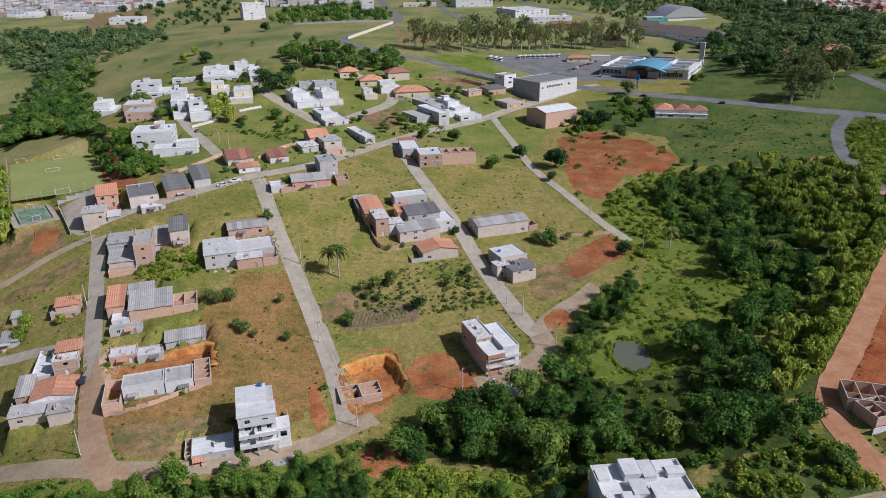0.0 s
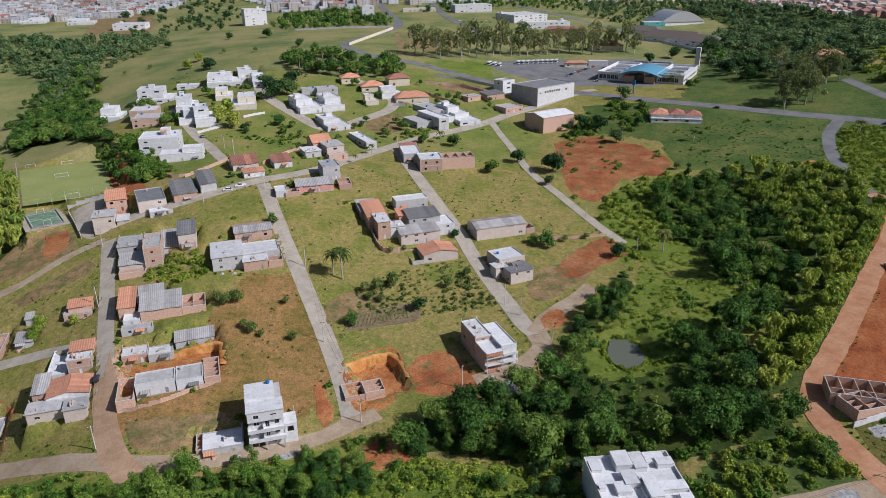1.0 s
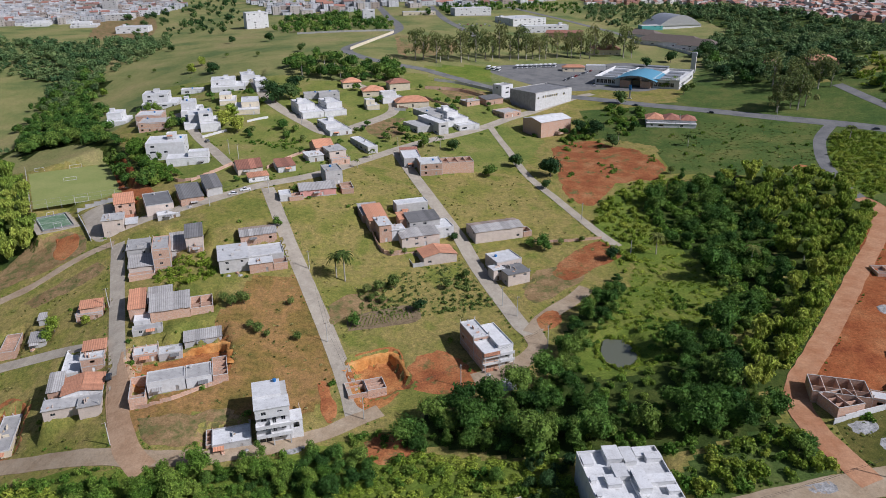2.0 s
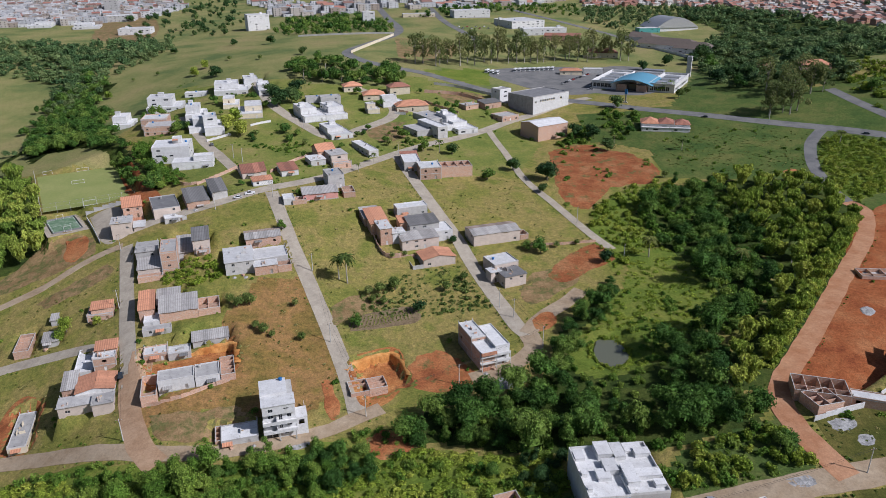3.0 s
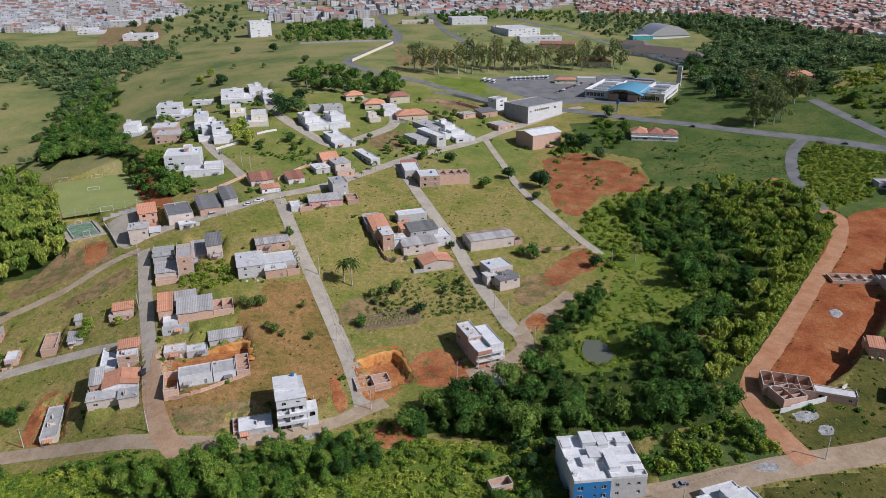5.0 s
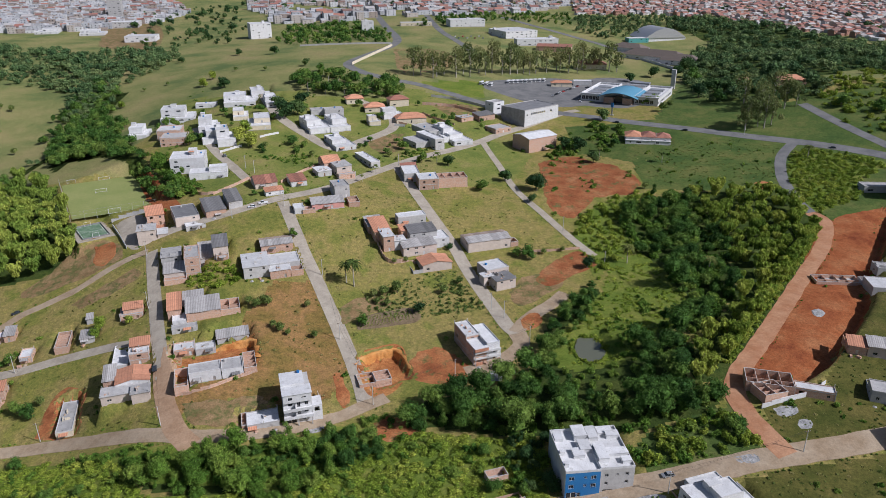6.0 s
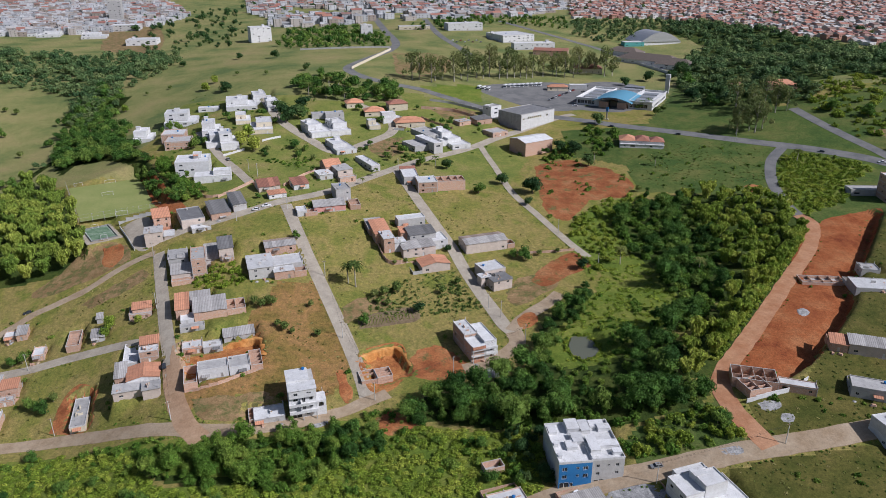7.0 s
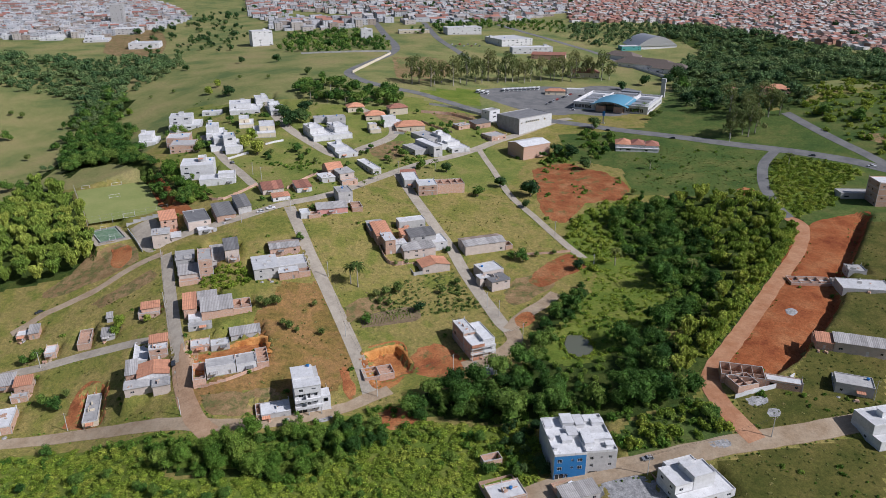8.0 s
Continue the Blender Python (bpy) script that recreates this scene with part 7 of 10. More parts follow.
house("long brick house with grey roof and orange lean-to", "house", [(153.0, 177.8, -20, 6.3, 7.0, 3.6, 0.0, "brick", "shed_tile"),
    (159.2, 175.6, -20, 19.8, 7.0, 4.4, 0.0, "plaster", "shed_grey")])
house("large grey house with stepped roofs", "house", [(190.4, 226.9, -10, 22.3, 12.0, 4.5, 0.0, "grey", "flat_white"),
    (202.8, 245.1, -10, 8.4, 8.0, 4.0, 0.0, "grey", "flat_grey")])
house("tall brick and white apartment block", "house", [(262.7, 327.8, -5, 20.2, 14.0, 15.0, 0.0, "brick", "flat_white"),
    (249.4, 342.7, -5, 20.3, 9.0, 4.0, 0.0, "grey", "flat_grey")])
house("white building at the street edge", "house", [(150.2, 124.3, 12, 19.6, 14.0, 8.0, 0.0, "white", "flat_white")])
house("white house with flat roof terraces beside the street", "house", [(75.9, 104.0, 18, 20.6, 14.0, 6.5, 0.0, "white", "flat_white"),
    (81.2, 110.0, 18, 8.2, 7.0, 8.5, 0.0, "white", "flat_white"),
    (76.7, 116.5, 18, 11.3, 6.0, 5.0, 0.0, "white", "flat_white")])
house("tiny roofless brick hut", "house", [(14.5, 130.0, 18, 7.0, 4.0, 2.6, 0.0, "brick", "open")])
house("brick house with tiled roof beside the street", "house", [(16.0, 109.5, 18, 12.2, 8.0, 4.0, 0.0, "brick", "flat_white")])
house("grey roofed sheds beside the street", "house", [(39.5, 108.7, 18, 13.0, 6.0, 3.0, 0.0, "grey", "shed_grey")])
house("long school hall with white ribbed roof", "school", [(89.7, 905.3, 22, 46.5, 52.0, 9.0, 0.0, "white", "flat_white")])
house("white school block with flat roof", "school", [(98.2, 848.8, 8, 52.5, 16.0, 8.0, 0.0, "white", "flat_white")])
house("small brick school annexe", "school", [(118.8, 824.6, -15, 41.5, 14.0, 5.0, 0.0, "brick", "shed_tile_dark")])
house("blue and white office building", "office building", [(19.2, 1000.7, 14, 51.7, 24.0, 10.0, 0.0, "white", "flat_white")])
house("tall white block on the hill with blue trim", "apartment building", [(-246.5, 927.1, 24, 27.6, 22.0, 20.0, 0.0, "white", "flat_white")])
house("white apartment block near the avenue", "apartment building", [(-100.5, 943.7, 10, 15.6, 14.0, 15.0, 0.0, "white", "flat_white")])
house("row of small shops with flat roofs", "shop", [(-52.1, 1014.1, 8, 45.3, 14.0, 5.0, 0.0, "cream", "flat_grey")])
house("long low market roof of brown tiles", "market", [(217.4, 810.4, -48, 77.6, 26.0, 4.5, 0.0, "white", "hip_brown"),
    (221.4, 880.6, -48, 44.7, 20.0, 4.0, 0.0, "white", "hip_brown")])
house("low brown roofed market hall", "market", [(248.2, 760.2, -42, 44.1, 24.0, 5.0, 0.0, "white", "hip_brown")])
house("turquoise walled hall with flat roof", "hall", [(261.2, 945.5, 5, 27.7, 16.0, 6.0, 0.0, "teal", "flat_white")])
house("small tiled kiosk in the car park", "kiosk", [(108.0, 630.0, -5, 19.3, 8.0, 3.5, 0.0, "cream", "hip_tile")])
house("white flat roofed gatehouse", "gatehouse", [(131.0, 640.2, -8, 17.2, 8.0, 4.5, 0.0, "white", "flat_white")])
house("open tiled pavilion under the gum trees", "pavilion", [(146.2, 723.7, -8, 34.4, 16.0, 5.0, 0.0, "cream", "hip_tile_dark")])
house("brick house among the trees", "house", [(290.9, 556.9, -10, 21.7, 14.0, 5.0, 0.0, "brick", "hip_tile")])
house("small house under the dark trees", "house", [(268.4, 584.4, -5, 12.7, 10.0, 4.0, 0.0, "white", "hip_tile_dark")])
house("white institution on the red terrace", "institution", [(-422.1, 944.1, 10, 40.1, 30.0, 8.0, 0.0, "white", "flat_white"),
    (-508.4, 1102.3, 10, 42.4, 30.0, 9.0, 0.0, "grey", "flat_white")])
house("tall grey far tower block", "apartment building", [(-559.8, 1223.9, 15, 21.9, 26.0, 34.0, 0.0, "grey", "flat_grey")])
house("white walled houses beside the far valley", "house", [(-515.9, 1015.5, 15, 33.9, 34.0, 7.0, 0.0, "white", "flat_white"),
    (-587.3, 1029.6, 15, 30.7, 30.0, 7.0, 0.0, "white", "flat_white")])
# ---- free walls ----
free_wall("pale wall along the pasture", [(-161.7, 813.2), (-109.3, 815.4), (-54.7, 818.9)], 1.9, 0.18, m_grey)
free_wall("pale curving wall beside the main road", [(-52.2, 798.2), (-67.8, 720.0), (-82.5, 648.7)], 2.6, 0.18, m_cream)
free_wall("orange brick wall above the street", [(-93.6, 349.6), (-85.8, 370.1), (-75.8, 389.9)], 1.6, 0.18, m_brick)
free_wall("brick retaining wall below the red roofed house", [(-129.0, 333.7), (-119.8, 345.3), (-113.7, 356.9)], 1.8, 0.18, m_brick)
free_wall("brick garden wall along the lower plot", [(-101.9, 175.9), (-89.0, 178.5), (-75.2, 188.2)], 1.5, 0.18, m_brick)
free_wall("brick wall round the room cluster", [(-39.0, 306.3), (-34.0, 292.1), (-26.2, 272.7), (-12.8, 276.0)], 2.2, 0.18, m_brick)
free_wall("low earth wall at the back of the cleared plot", [(40.0, 287.3), (57.3, 288.5), (73.4, 290.7)], 1.2, 0.18, m_brick)
free_wall("white wall round the building site", [(110.2, 151.2), (121.2, 154.8), (130.1, 157.8), (138.0, 163.1)], 2.0, 0.18, m_white)
free_wall("brick yard wall behind the workshops", [(-12.9, 527.2), (13.4, 525.9), (40.9, 507.5)], 2.4, 0.18, m_brick)
free_wall("brick yard wall by the footpath", [(-32.4, 480.6), (-14.5, 473.8), (7.2, 452.1)], 1.8, 0.18, m_brick)
free_wall("long white wall in front of the bungalow", [(-33.0, 474.4), (-21.1, 475.0), (-7.9, 484.8)], 2.0, 0.18, m_grey)
free_wall("dark wall along the main road", [(-5.8, 551.4), (13.9, 547.0), (38.7, 532.0)], 2.2, 0.18, m_grey)
free_wall("white balustrade wall of the market", [(226.4, 833.1), (239.6, 776.9), (255.5, 719.1)], 2.6, 0.18, m_white)
free_wall("pale wall between the court yard and the field", [(-182.8, 319.4), (-174.7, 321.6), (-164.4, 323.2)], 2.4, 0.18, m_grey)
free_wall("pale wall along the lower side of the yard", [(-180.5, 315.1), (-171.8, 302.2), (-162.3, 287.9)], 1.8, 0.18, m_white)
free_wall("brick garden wall below the white house", [(-146.3, 346.4), (-136.3, 335.5), (-128.6, 336.1)], 1.6, 0.18, m_brick)
free_wall("white wall in front of the lawn", [(-144.5, 405.1), (-139.2, 410.3), (-132.9, 417.0)], 1.6, 0.18, m_white)
free_wall("long low white wall beside the street", [(-124.7, 434.9), (-119.6, 440.4), (-113.5, 445.1)], 1.4, 0.18, m_white)
free_wall("brick wall of a dug garden", [(-12.6, 504.6), (-1.1, 493.7), (12.3, 484.0)], 1.8, 0.18, m_brick)
# ---- vehicles, poles and single trees are placed once the ground is ready ----

PLAN.append((cut_bank, ("raw orange earth face dug behind the terrace", [(-103.5, 202.4), (-100.5, 205.0), (-92.0, 206.9), (-82.0, 209.9), (-79.8, 208.8), (-77.8, 202.0), (-76.6, 197.5)], 5.7, 0.6, m_cutface), {}))
PLAN.append((cut_bank, ("furrowed orange earth face of the dug pit", [(-35.0, 198.5), (-33.4, 202.0), (-27.5, 206.2), (-20.6, 208.6), (-17.6, 205.5), (-14.9, 199.0), (-14.4, 196.0)], 0.1, 0.7, m_cutface), {}))

# ---- ground sheet, then all that is planned on it ----
gx, gy = graded(-3500, 3500, -235, 240, 1.9, 1.08, 90), graded(-500, 4500, 100, 400, 1.9, 1.045, 90)
GX, GY = np.meshgrid(gx, gy)
GZ = cut_land(GX, GY)
# under the roads the slope stays as it was, so that they run smoothly past the levelled plots
free = land(GX, GY)
for make, args, named in PLAN:
    if make is build_road:
        line = curve_points(args[1], 4.0)
        lo, hi = line.min(0) - 12, line.max(0) + 12
        near = np.argwhere((GX > lo[0]) & (GX < hi[0]) & (GY > lo[1]) & (GY < hi[1]))
        if len(near):
            px_, py_ = GX[near[:, 0], near[:, 1]], GY[near[:, 0], near[:, 1]]
            dist = np.full(len(near), 99.0)
            for q in line:
                dist = np.minimum(dist, np.hypot(px_ - q[0], py_ - q[1]))
            k = np.clip((args[2] / 2 + 2.4 - dist) / 1.6, 0, 1)
            GZ[near[:, 0], near[:, 1]] = GZ[near[:, 0], near[:, 1]] * (1 - k) + free[near[:, 0], near[:, 1]] * k
grid.update(x=gx, y=gy, z=GZ)
idx = np.arange(GX.size).reshape(GX.shape)
quads = np.stack([idx[:-1, :-1], idx[:-1, 1:], idx[1:, 1:], idx[1:, :-1]], -1).reshape(-1, 4)
ground = new("ground", mesh_of("ground", np.stack([GX.ravel(), GY.ravel(), GZ.ravel()], 1), quads, m_grass, True))
tagged(ground, "rough green and straw coloured grass on a hillside", "ground", kind="structure")
for make, args, named in PLAN:
    make(*args, **named)


# ---- plants ----
def on_road(x, y, margin=0.0):
    for line, width in ROAD_LINES:
        d = np.min(np.hypot(line[:, 0] - x, line[:, 1] - y))
        if d < width / 2 + margin:
            return True
    return False


def on_house(x, y, margin=1.0):
    for c in FOOT:
        cx, cy = sum(q[0] for q in c) / 4, sum(q[1] for q in c) / 4
        if abs(cx - x) + abs(cy - y) > 60:
            continue
        ok = True
        for (x0, y0), (x1, y1) in zip(c, c[1:] + c[:1]):
            n = math.hypot(x1 - x0, y1 - y0)
            if ((x1 - x0) * (y - y0) - (y1 - y0) * (x - x0)) / n < -margin:
                ok = False
                break
        if ok:
            return True
    return False


def ball(seed, rings=3, seg=4):
    """A lumpy low dome, the shaded inside of a crown."""
    v, f = [], []
    for i in range(rings + 1):
        a = math.pi * i / rings
        for j in range(seg):
            b = 2 * math.pi * j / seg
            d = Vector((math.sin(a) * math.cos(b), math.sin(a) * math.sin(b), math.cos(a)))
            v.append(tuple(d * (1 + 0.25 * noise.noise(d * 1.7 + Vector((seed, 0, 0))))))
    for i in range(rings):
        for j in range(seg):
            k = (j + 1) % seg
            f.append((i * seg + j, (i + 1) * seg + j, (i + 1) * seg + k, i * seg + k))
    return np.array(v), np.array(f)


def cards(rng, centres, radii, count, size, lift=0.35, long=1.0, droop=0.0):
    """Small leaf clumps on the skin of several lumps."""
    k = rng.choice(len(centres), count, p=radii ** 2 / np.sum(radii ** 2))
    d = rng.normal(size=(count, 3))
    d[:, 2] = np.abs(d[:, 2]) * 1.1 - lift
    d /= np.linalg.norm(d, axis=1)[:, None]
    r = radii[k] * rng.uniform(0.78, 1.08, count)
    p = centres[k] + d * r[:, None]
    n = d + rng.normal(size=(count, 3)) * 0.42
    n[:, 2] += 0.25
    n /= np.linalg.norm(n, axis=1)[:, None]
    a = np.cross(n, rng.normal(size=(count, 3)))
    a /= np.linalg.norm(a, axis=1)[:, None]
    if droop:
        a = d * np.array([1, 1, 0.2]) + np.array([0, 0, -droop]) + rng.normal(size=(count, 3)) * 0.25
        a -= n * np.sum(a * n, axis=1)[:, None]
        a /= np.linalg.norm(a, axis=1)[:, None]
    b = np.cross(n, a)
    s = size * rng.uniform(0.6, 1.35, count)[:, None]
    a, b = a * s * long, b * s
    tip = n * s * 0.25
    v = np.stack([p - a * 0.5, p - b * 0.35 + tip, p + a * 0.5, p + b * 0.35 + tip], 1).reshape(-1, 3)
    f = np.arange(count * 4).reshape(-1, 4)
    return v, f


def crown(seed, r, tall, lumps, count, size, core=0.7, squash=0.62, **kw):
    """A crown about r metres in radius that stands on z = 0 with its middle at height tall."""
    rng = np.random.default_rng(seed)
    c = rng.normal(size=(lumps, 3))
    c /= np.linalg.norm(c, axis=1)[:, None]
    c *= rng.uniform(0.2, 0.72, lumps)[:, None] * r * np.array([1, 1, squash])
    c[:, 2] += tall
    rad = r * rng.uniform(0.34, 0.56, lumps)
    v, f = cards(rng, c, rad, count, size, **kw)
    vs, fs, o = [v], [f], len(v)
    for i in range(lumps):
        bv, bf = ball(seed * 3 + i)
        vs.append(bv * rad[i] * core * np.array([1, 1, 0.9]) + c[i])
        fs.append(bf + o)
        o += len(bv)
    return np.concatenate(vs), np.concatenate(fs)


def plume(seed, tall, count, size, n=8, reach=3.6):
    """A bamboo clump: separate culms whose feathery heads arch outwards and droop at the tip."""
    rng = np.random.default_rng(seed)
    c, rad = [], []
    for k in range(n):
        a = 2 * np.pi * k / n + rng.uniform(-0.35, 0.35)
        out, h = rng.uniform(0.35, 1.0) * reach, tall * rng.uniform(0.7, 1.0)
        for t, rr in ((0.3, 0.9), (0.5, 1.15), (0.68, 1.25), (0.84, 1.1), (0.95, 0.8), (1.0, 0.5)):
            drop = 0.16 * max(0.0, t - 0.8) / 0.2 * h
            c.append((math.cos(a) * out * t ** 1.6, math.sin(a) * out * t ** 1.6, h * (t ** 0.8) - drop))
            rad.append(rr * rng.uniform(0.85, 1.15))
    c, rad = np.array(c), np.array(rad)
    v, f = cards(rng, c, rad, count, size, lift=0.3, long=1.9, droop=0.7)
    vs, fs, o = [v], [f], len(v)
    for i in range(1, len(c), 3):
        bv, bf = ball(seed + i, 3, 4)
        vs.append(bv * rad[i] * np.array([0.7, 0.7, 1.3]) + c[i] - np.array([0, 0, 0.4]))
        fs.append(bf + o)
        o += len(bv)
    return np.concatenate(vs), np.concatenate(fs)


def palm_mesh(seed, tall, fronds, length):
    rng = random.Random(seed)
    s = Shape()
    for i in range(fronds):
        a = 2 * math.pi * i / fronds + rng.uniform(-0.2, 0.2)
        up = rng.uniform(0.1, 1.0)
        p = Vector((0, 0, tall))
        prev = p
        steps = 6
        for k in range(1, steps + 1):
            t = k / steps
            q = Vector((math.cos(a) * length * t * (1 - 0.15 * t), math.sin(a) * length * t * (1 - 0.15 * t), tall + up * length * 0.55 * t - length * 0.85 * t * t * (1.2 - up * 0.5)))
            side = Vector((-math.sin(a), math.cos(a), 0)) * (0.55 * math.sin(math.pi * min(0.96, t * 0.9 + 0.12)))
            s.quad(prev, q, q + side - Vector((0, 0, 0.28)), prev + side - Vector((0, 0, 0.28)))
            s.quad(q, prev, prev - side - Vector((0, 0, 0.28)), q - side - Vector((0, 0, 0.28)))
            prev = q
    return s


CROWNS = [crown(11, 3.4, 4.2, 7, 620, 0.56), crown(12, 4.2, 5.2, 9, 760, 0.6), crown(13, 5.2, 6.0, 11, 900, 0.66), crown(14, 3.0, 4.6, 6, 540, 0.52, squash=1.1),
          crown(15, 4.8, 4.6, 10, 800, 0.62, squash=0.45), crown(16, 2.4, 5.6, 6, 480, 0.5, squash=1.5), crown(17, 3.8, 3.0, 8, 680, 0.6, squash=0.5)]
MIDS = [crown(71, 3.4, 3.8, 6, 230, 0.95), crown(72, 4.4, 4.6, 7, 280, 1.0), crown(73, 5.2, 5.0, 8, 320, 1.1), crown(74, 3.0, 4.4, 5, 200, 0.9, squash=1.1)]
BUSHES = [crown(21, 1.5, 0.9, 3, 80, 0.6), crown(22, 1.9, 1.0, 3, 100, 0.66), crown(23, 1.2, 0.8, 3, 64, 0.54)]
MOUNDS = [crown(24, 3.0, 1.0, 4, 150, 0.82, squash=0.4), crown(25, 2.4, 1.2, 3, 115, 0.76, squash=0.5)]
CARPET = [crown(26, 2.6, 0.35, 3, 120, 0.7, 0.6, 0.25), crown(27, 2.0, 0.45, 2, 90, 0.62, 0.6, 0.3), crown(28, 1.5, 0.6, 2, 70, 0.6, 0.6, 0.5)]
WEEDS = [crown(29, 1.3, 0.5, 2, 34, 0.5, 0.6, 0.4), crown(30, 1.0, 0.4, 2, 26, 0.45, 0.6, 0.4)]
PLUMES = [plume(31, 9.5, 640, 0.66), plume(32, 11.5, 700, 0.7), plume(33, 8.0, 560, 0.62, 7, 3.0)]
FAR = [crown(41, 6.0, 5.0, 4, 96, 1.6), crown(42, 7.0, 5.4, 4, 110, 1.75), crown(43, 5.0, 4.4, 3, 80, 1.45)]


def spots(poly, gap, seed, roads=1.0, houses=1.5, clump=None):
    """Uneven planting places in a plot, clear of roads and houses."""
    rng = np.random.default_rng(seed)
    p = np.array(poly)
    lo, hi = p.min(0), p.max(0)
    res = []
    for x in np.arange(lo[0], hi[0], gap):
        for y in np.arange(lo[1], hi[1], gap):
            a, b = x + rng.uniform(-0.5, 0.5) * gap, y + rng.uniform(-0.5, 0.5) * gap
            if clump is not None and noise.noise((a * 0.07, b * 0.07, seed)) + 0.6 * noise.noise((a * 0.25, b * 0.25, seed)) < clump:
                continue
            if math.hypot((a - 61) / 6.0, (b - 202) / 9.0) < 1:
                continue
            if inside(poly, np.array(a), np.array(b)) and not on_road(a, b, roads) and not on_house(a, b, houses):
                res.append((a, b))
    return res


def thicket(name, label, category, plots, kinds, material, lo, hi, seed, sink=0.0, flat=1.0):
    """Uncountable plants of a plot in one mesh."""
    rng = np.random.default_rng(seed)
    vs, fs, ts, o = [], [], [], 0
    for x, y in plots:
        v, f = kinds[rng.integers(len(kinds))]
        s, a = rng.uniform(lo, hi), rng.uniform(0, 2 * np.pi)
        c, d = math.cos(a) * s, math.sin(a) * s
        w = np.column_stack([v[:, 0] * c - v[:, 1] * d + x, v[:, 0] * d + v[:, 1] * c + y, v[:, 2] * s * rng.uniform(0.85, 1.15) * flat + at(x, y) - sink])
        vs.append(w)
        fs.append(f + o)
        ts.append(np.full(len(v), rng.random(), np.float32))
        o += len(v)
    if not vs:
        return None
    me = mesh_of(name, np.concatenate(vs), np.concatenate(fs), material)
    me.attributes.new("tint", "FLOAT", "POINT").data.foreach_set("value", np.concatenate(ts))
    return tagged(new(name, me), label, category, kind="stuff")


def cover(name, label, plots, material, lift=0.05):
    """A carpet of litter and low growth on whole cells of the ground sheet."""
    cx, cy = (GX[:-1, :-1] + GX[1:, 1:]) / 2, (GY[:-1, :-1] + GY[1:, 1:]) / 2
    keep = np.zeros(cx.shape, bool)
    for poly in plots:
        keep |= inside(poly, cx, cy)
    f = quads.reshape(*cx.shape, 4)[keep]
    used, inv = np.unique(f, return_inverse=True)
    v = np.stack([GX.ravel()[used], GY.ravel()[used], GZ.ravel()[used] + lift], 1)
    return tagged(new(name, mesh_of(name, v, inv.reshape(-1, 4), material, True)), label, "ground cover", kind="structure")


tree_data = {}


def tree(x, y, scale, kind, label, category="tree", group=""):
    """A single tree: tapered trunk with limbs under a crown of leaf clumps."""
    if kind not in tree_data:
        mats = {"round": (m_leaf, m_bark), "dark": (m_leafdark, m_bark), "gum": (m_gum, m_palebark), "palm": (m_palm, m_palebark), "bush": (m_shrub, m_bark),
                "fine": (m_scrub, m_bark), "bamboo": (m_bamboo, m_bark), "lime": (m_bamboo, m_bark)}[kind]
        t = Shape()
        if kind == "palm":
            pts = [Vector((0, 0, -0.6)), Vector((0.12, 0, 3)), Vector((0.1, 0.1, 6)), Vector((0.0, 0.1, 8.2))]
            for k, (p, q) in enumerate(zip(pts, pts[1:])):
                t.tube(p, q, 0.24 - k * 0.03, 0.21 - k * 0.03, 7)
            c = palm_mesh(5, 8.2, 22, 3.6).mesh("crown", mats[0])
        elif kind == "gum":
            t.tube((0, 0, -0.6), (0.2, 0, 7), 0.34, 0.22)
            for a in range(5):
                t.tube((0.15, 0, 5 + a * 0.8), (1.8 * math.cos(a * 2.3), 1.8 * math.sin(a * 2.3), 8 + a * 1.3), 0.13, 0.05, 5)
            t.tube((0.2, 0, 7), (0, 0.2, 13), 0.22, 0.07)
            rng = np.random.default_rng(77)
            cc = np.array([(rng.normal() * 1.6, rng.normal() * 1.6, z) for z in np.linspace(4.0, 14.0, 13)])
            v, f = cards(rng, cc, np.full(13, 1.5) * rng.uniform(0.8, 1.5, 13), 640, 0.9, lift=0.6)
            c = mesh_of("crown", v, f, mats[0])
        else:
            v, f = {"round": lambda: crown(51, 4.0, 3.4, 11, 640, 0.68, squash=0.8), "dark": lambda: crown(52, 4.4, 3.7, 12, 700, 0.7, squash=0.8), "bush": lambda: crown(53, 1.7, 1.1, 6, 320, 0.36),
                    "fine": lambda: crown(54, 3.2, 2.4, 9, 620, 0.48, 0.55, squash=0.7), "bamboo": lambda: plume(55, 9.5, 900, 0.6), "lime": lambda: crown(56, 3.6, 3.2, 11, 900, 0.55, squash=0.8)}[kind]()
            c = mesh_of("crown", v, f, mats[0])
            h = {"bush": 0.9, "bamboo": 4, "fine": 1.9}.get(kind, 2.8)
            t.tube((0, 0, -0.5), (0.1, 0.05, h * 0.55), 0.07 * h, 0.05 * h)
            for a in range(5):
                t.tube((0.1, 0.05, h * 0.5), (0.45 * h * math.cos(a * 1.26), 0.45 * h * math.sin(a * 1.26), h * 1.15), 0.035 * h, 0.012 * h, 5)
        tree_data[kind] = (t.mesh("trunk", mats[1]), c)
    trunk, top = tree_data[kind]
    rng = random.Random(int(x * 13 + y * 7))
    ob = empty(category.replace(" ", "_"), pose(x, y, at(x, y), 0, 0, rng.uniform(0, 360)) @ Matrix.Diagonal((scale, scale, scale * rng.uniform(0.9, 1.12), 1)))
    tagged(ob, label, category, group)
    part("trunk", trunk, ob)
    part("crown", top, ob)
    return ob

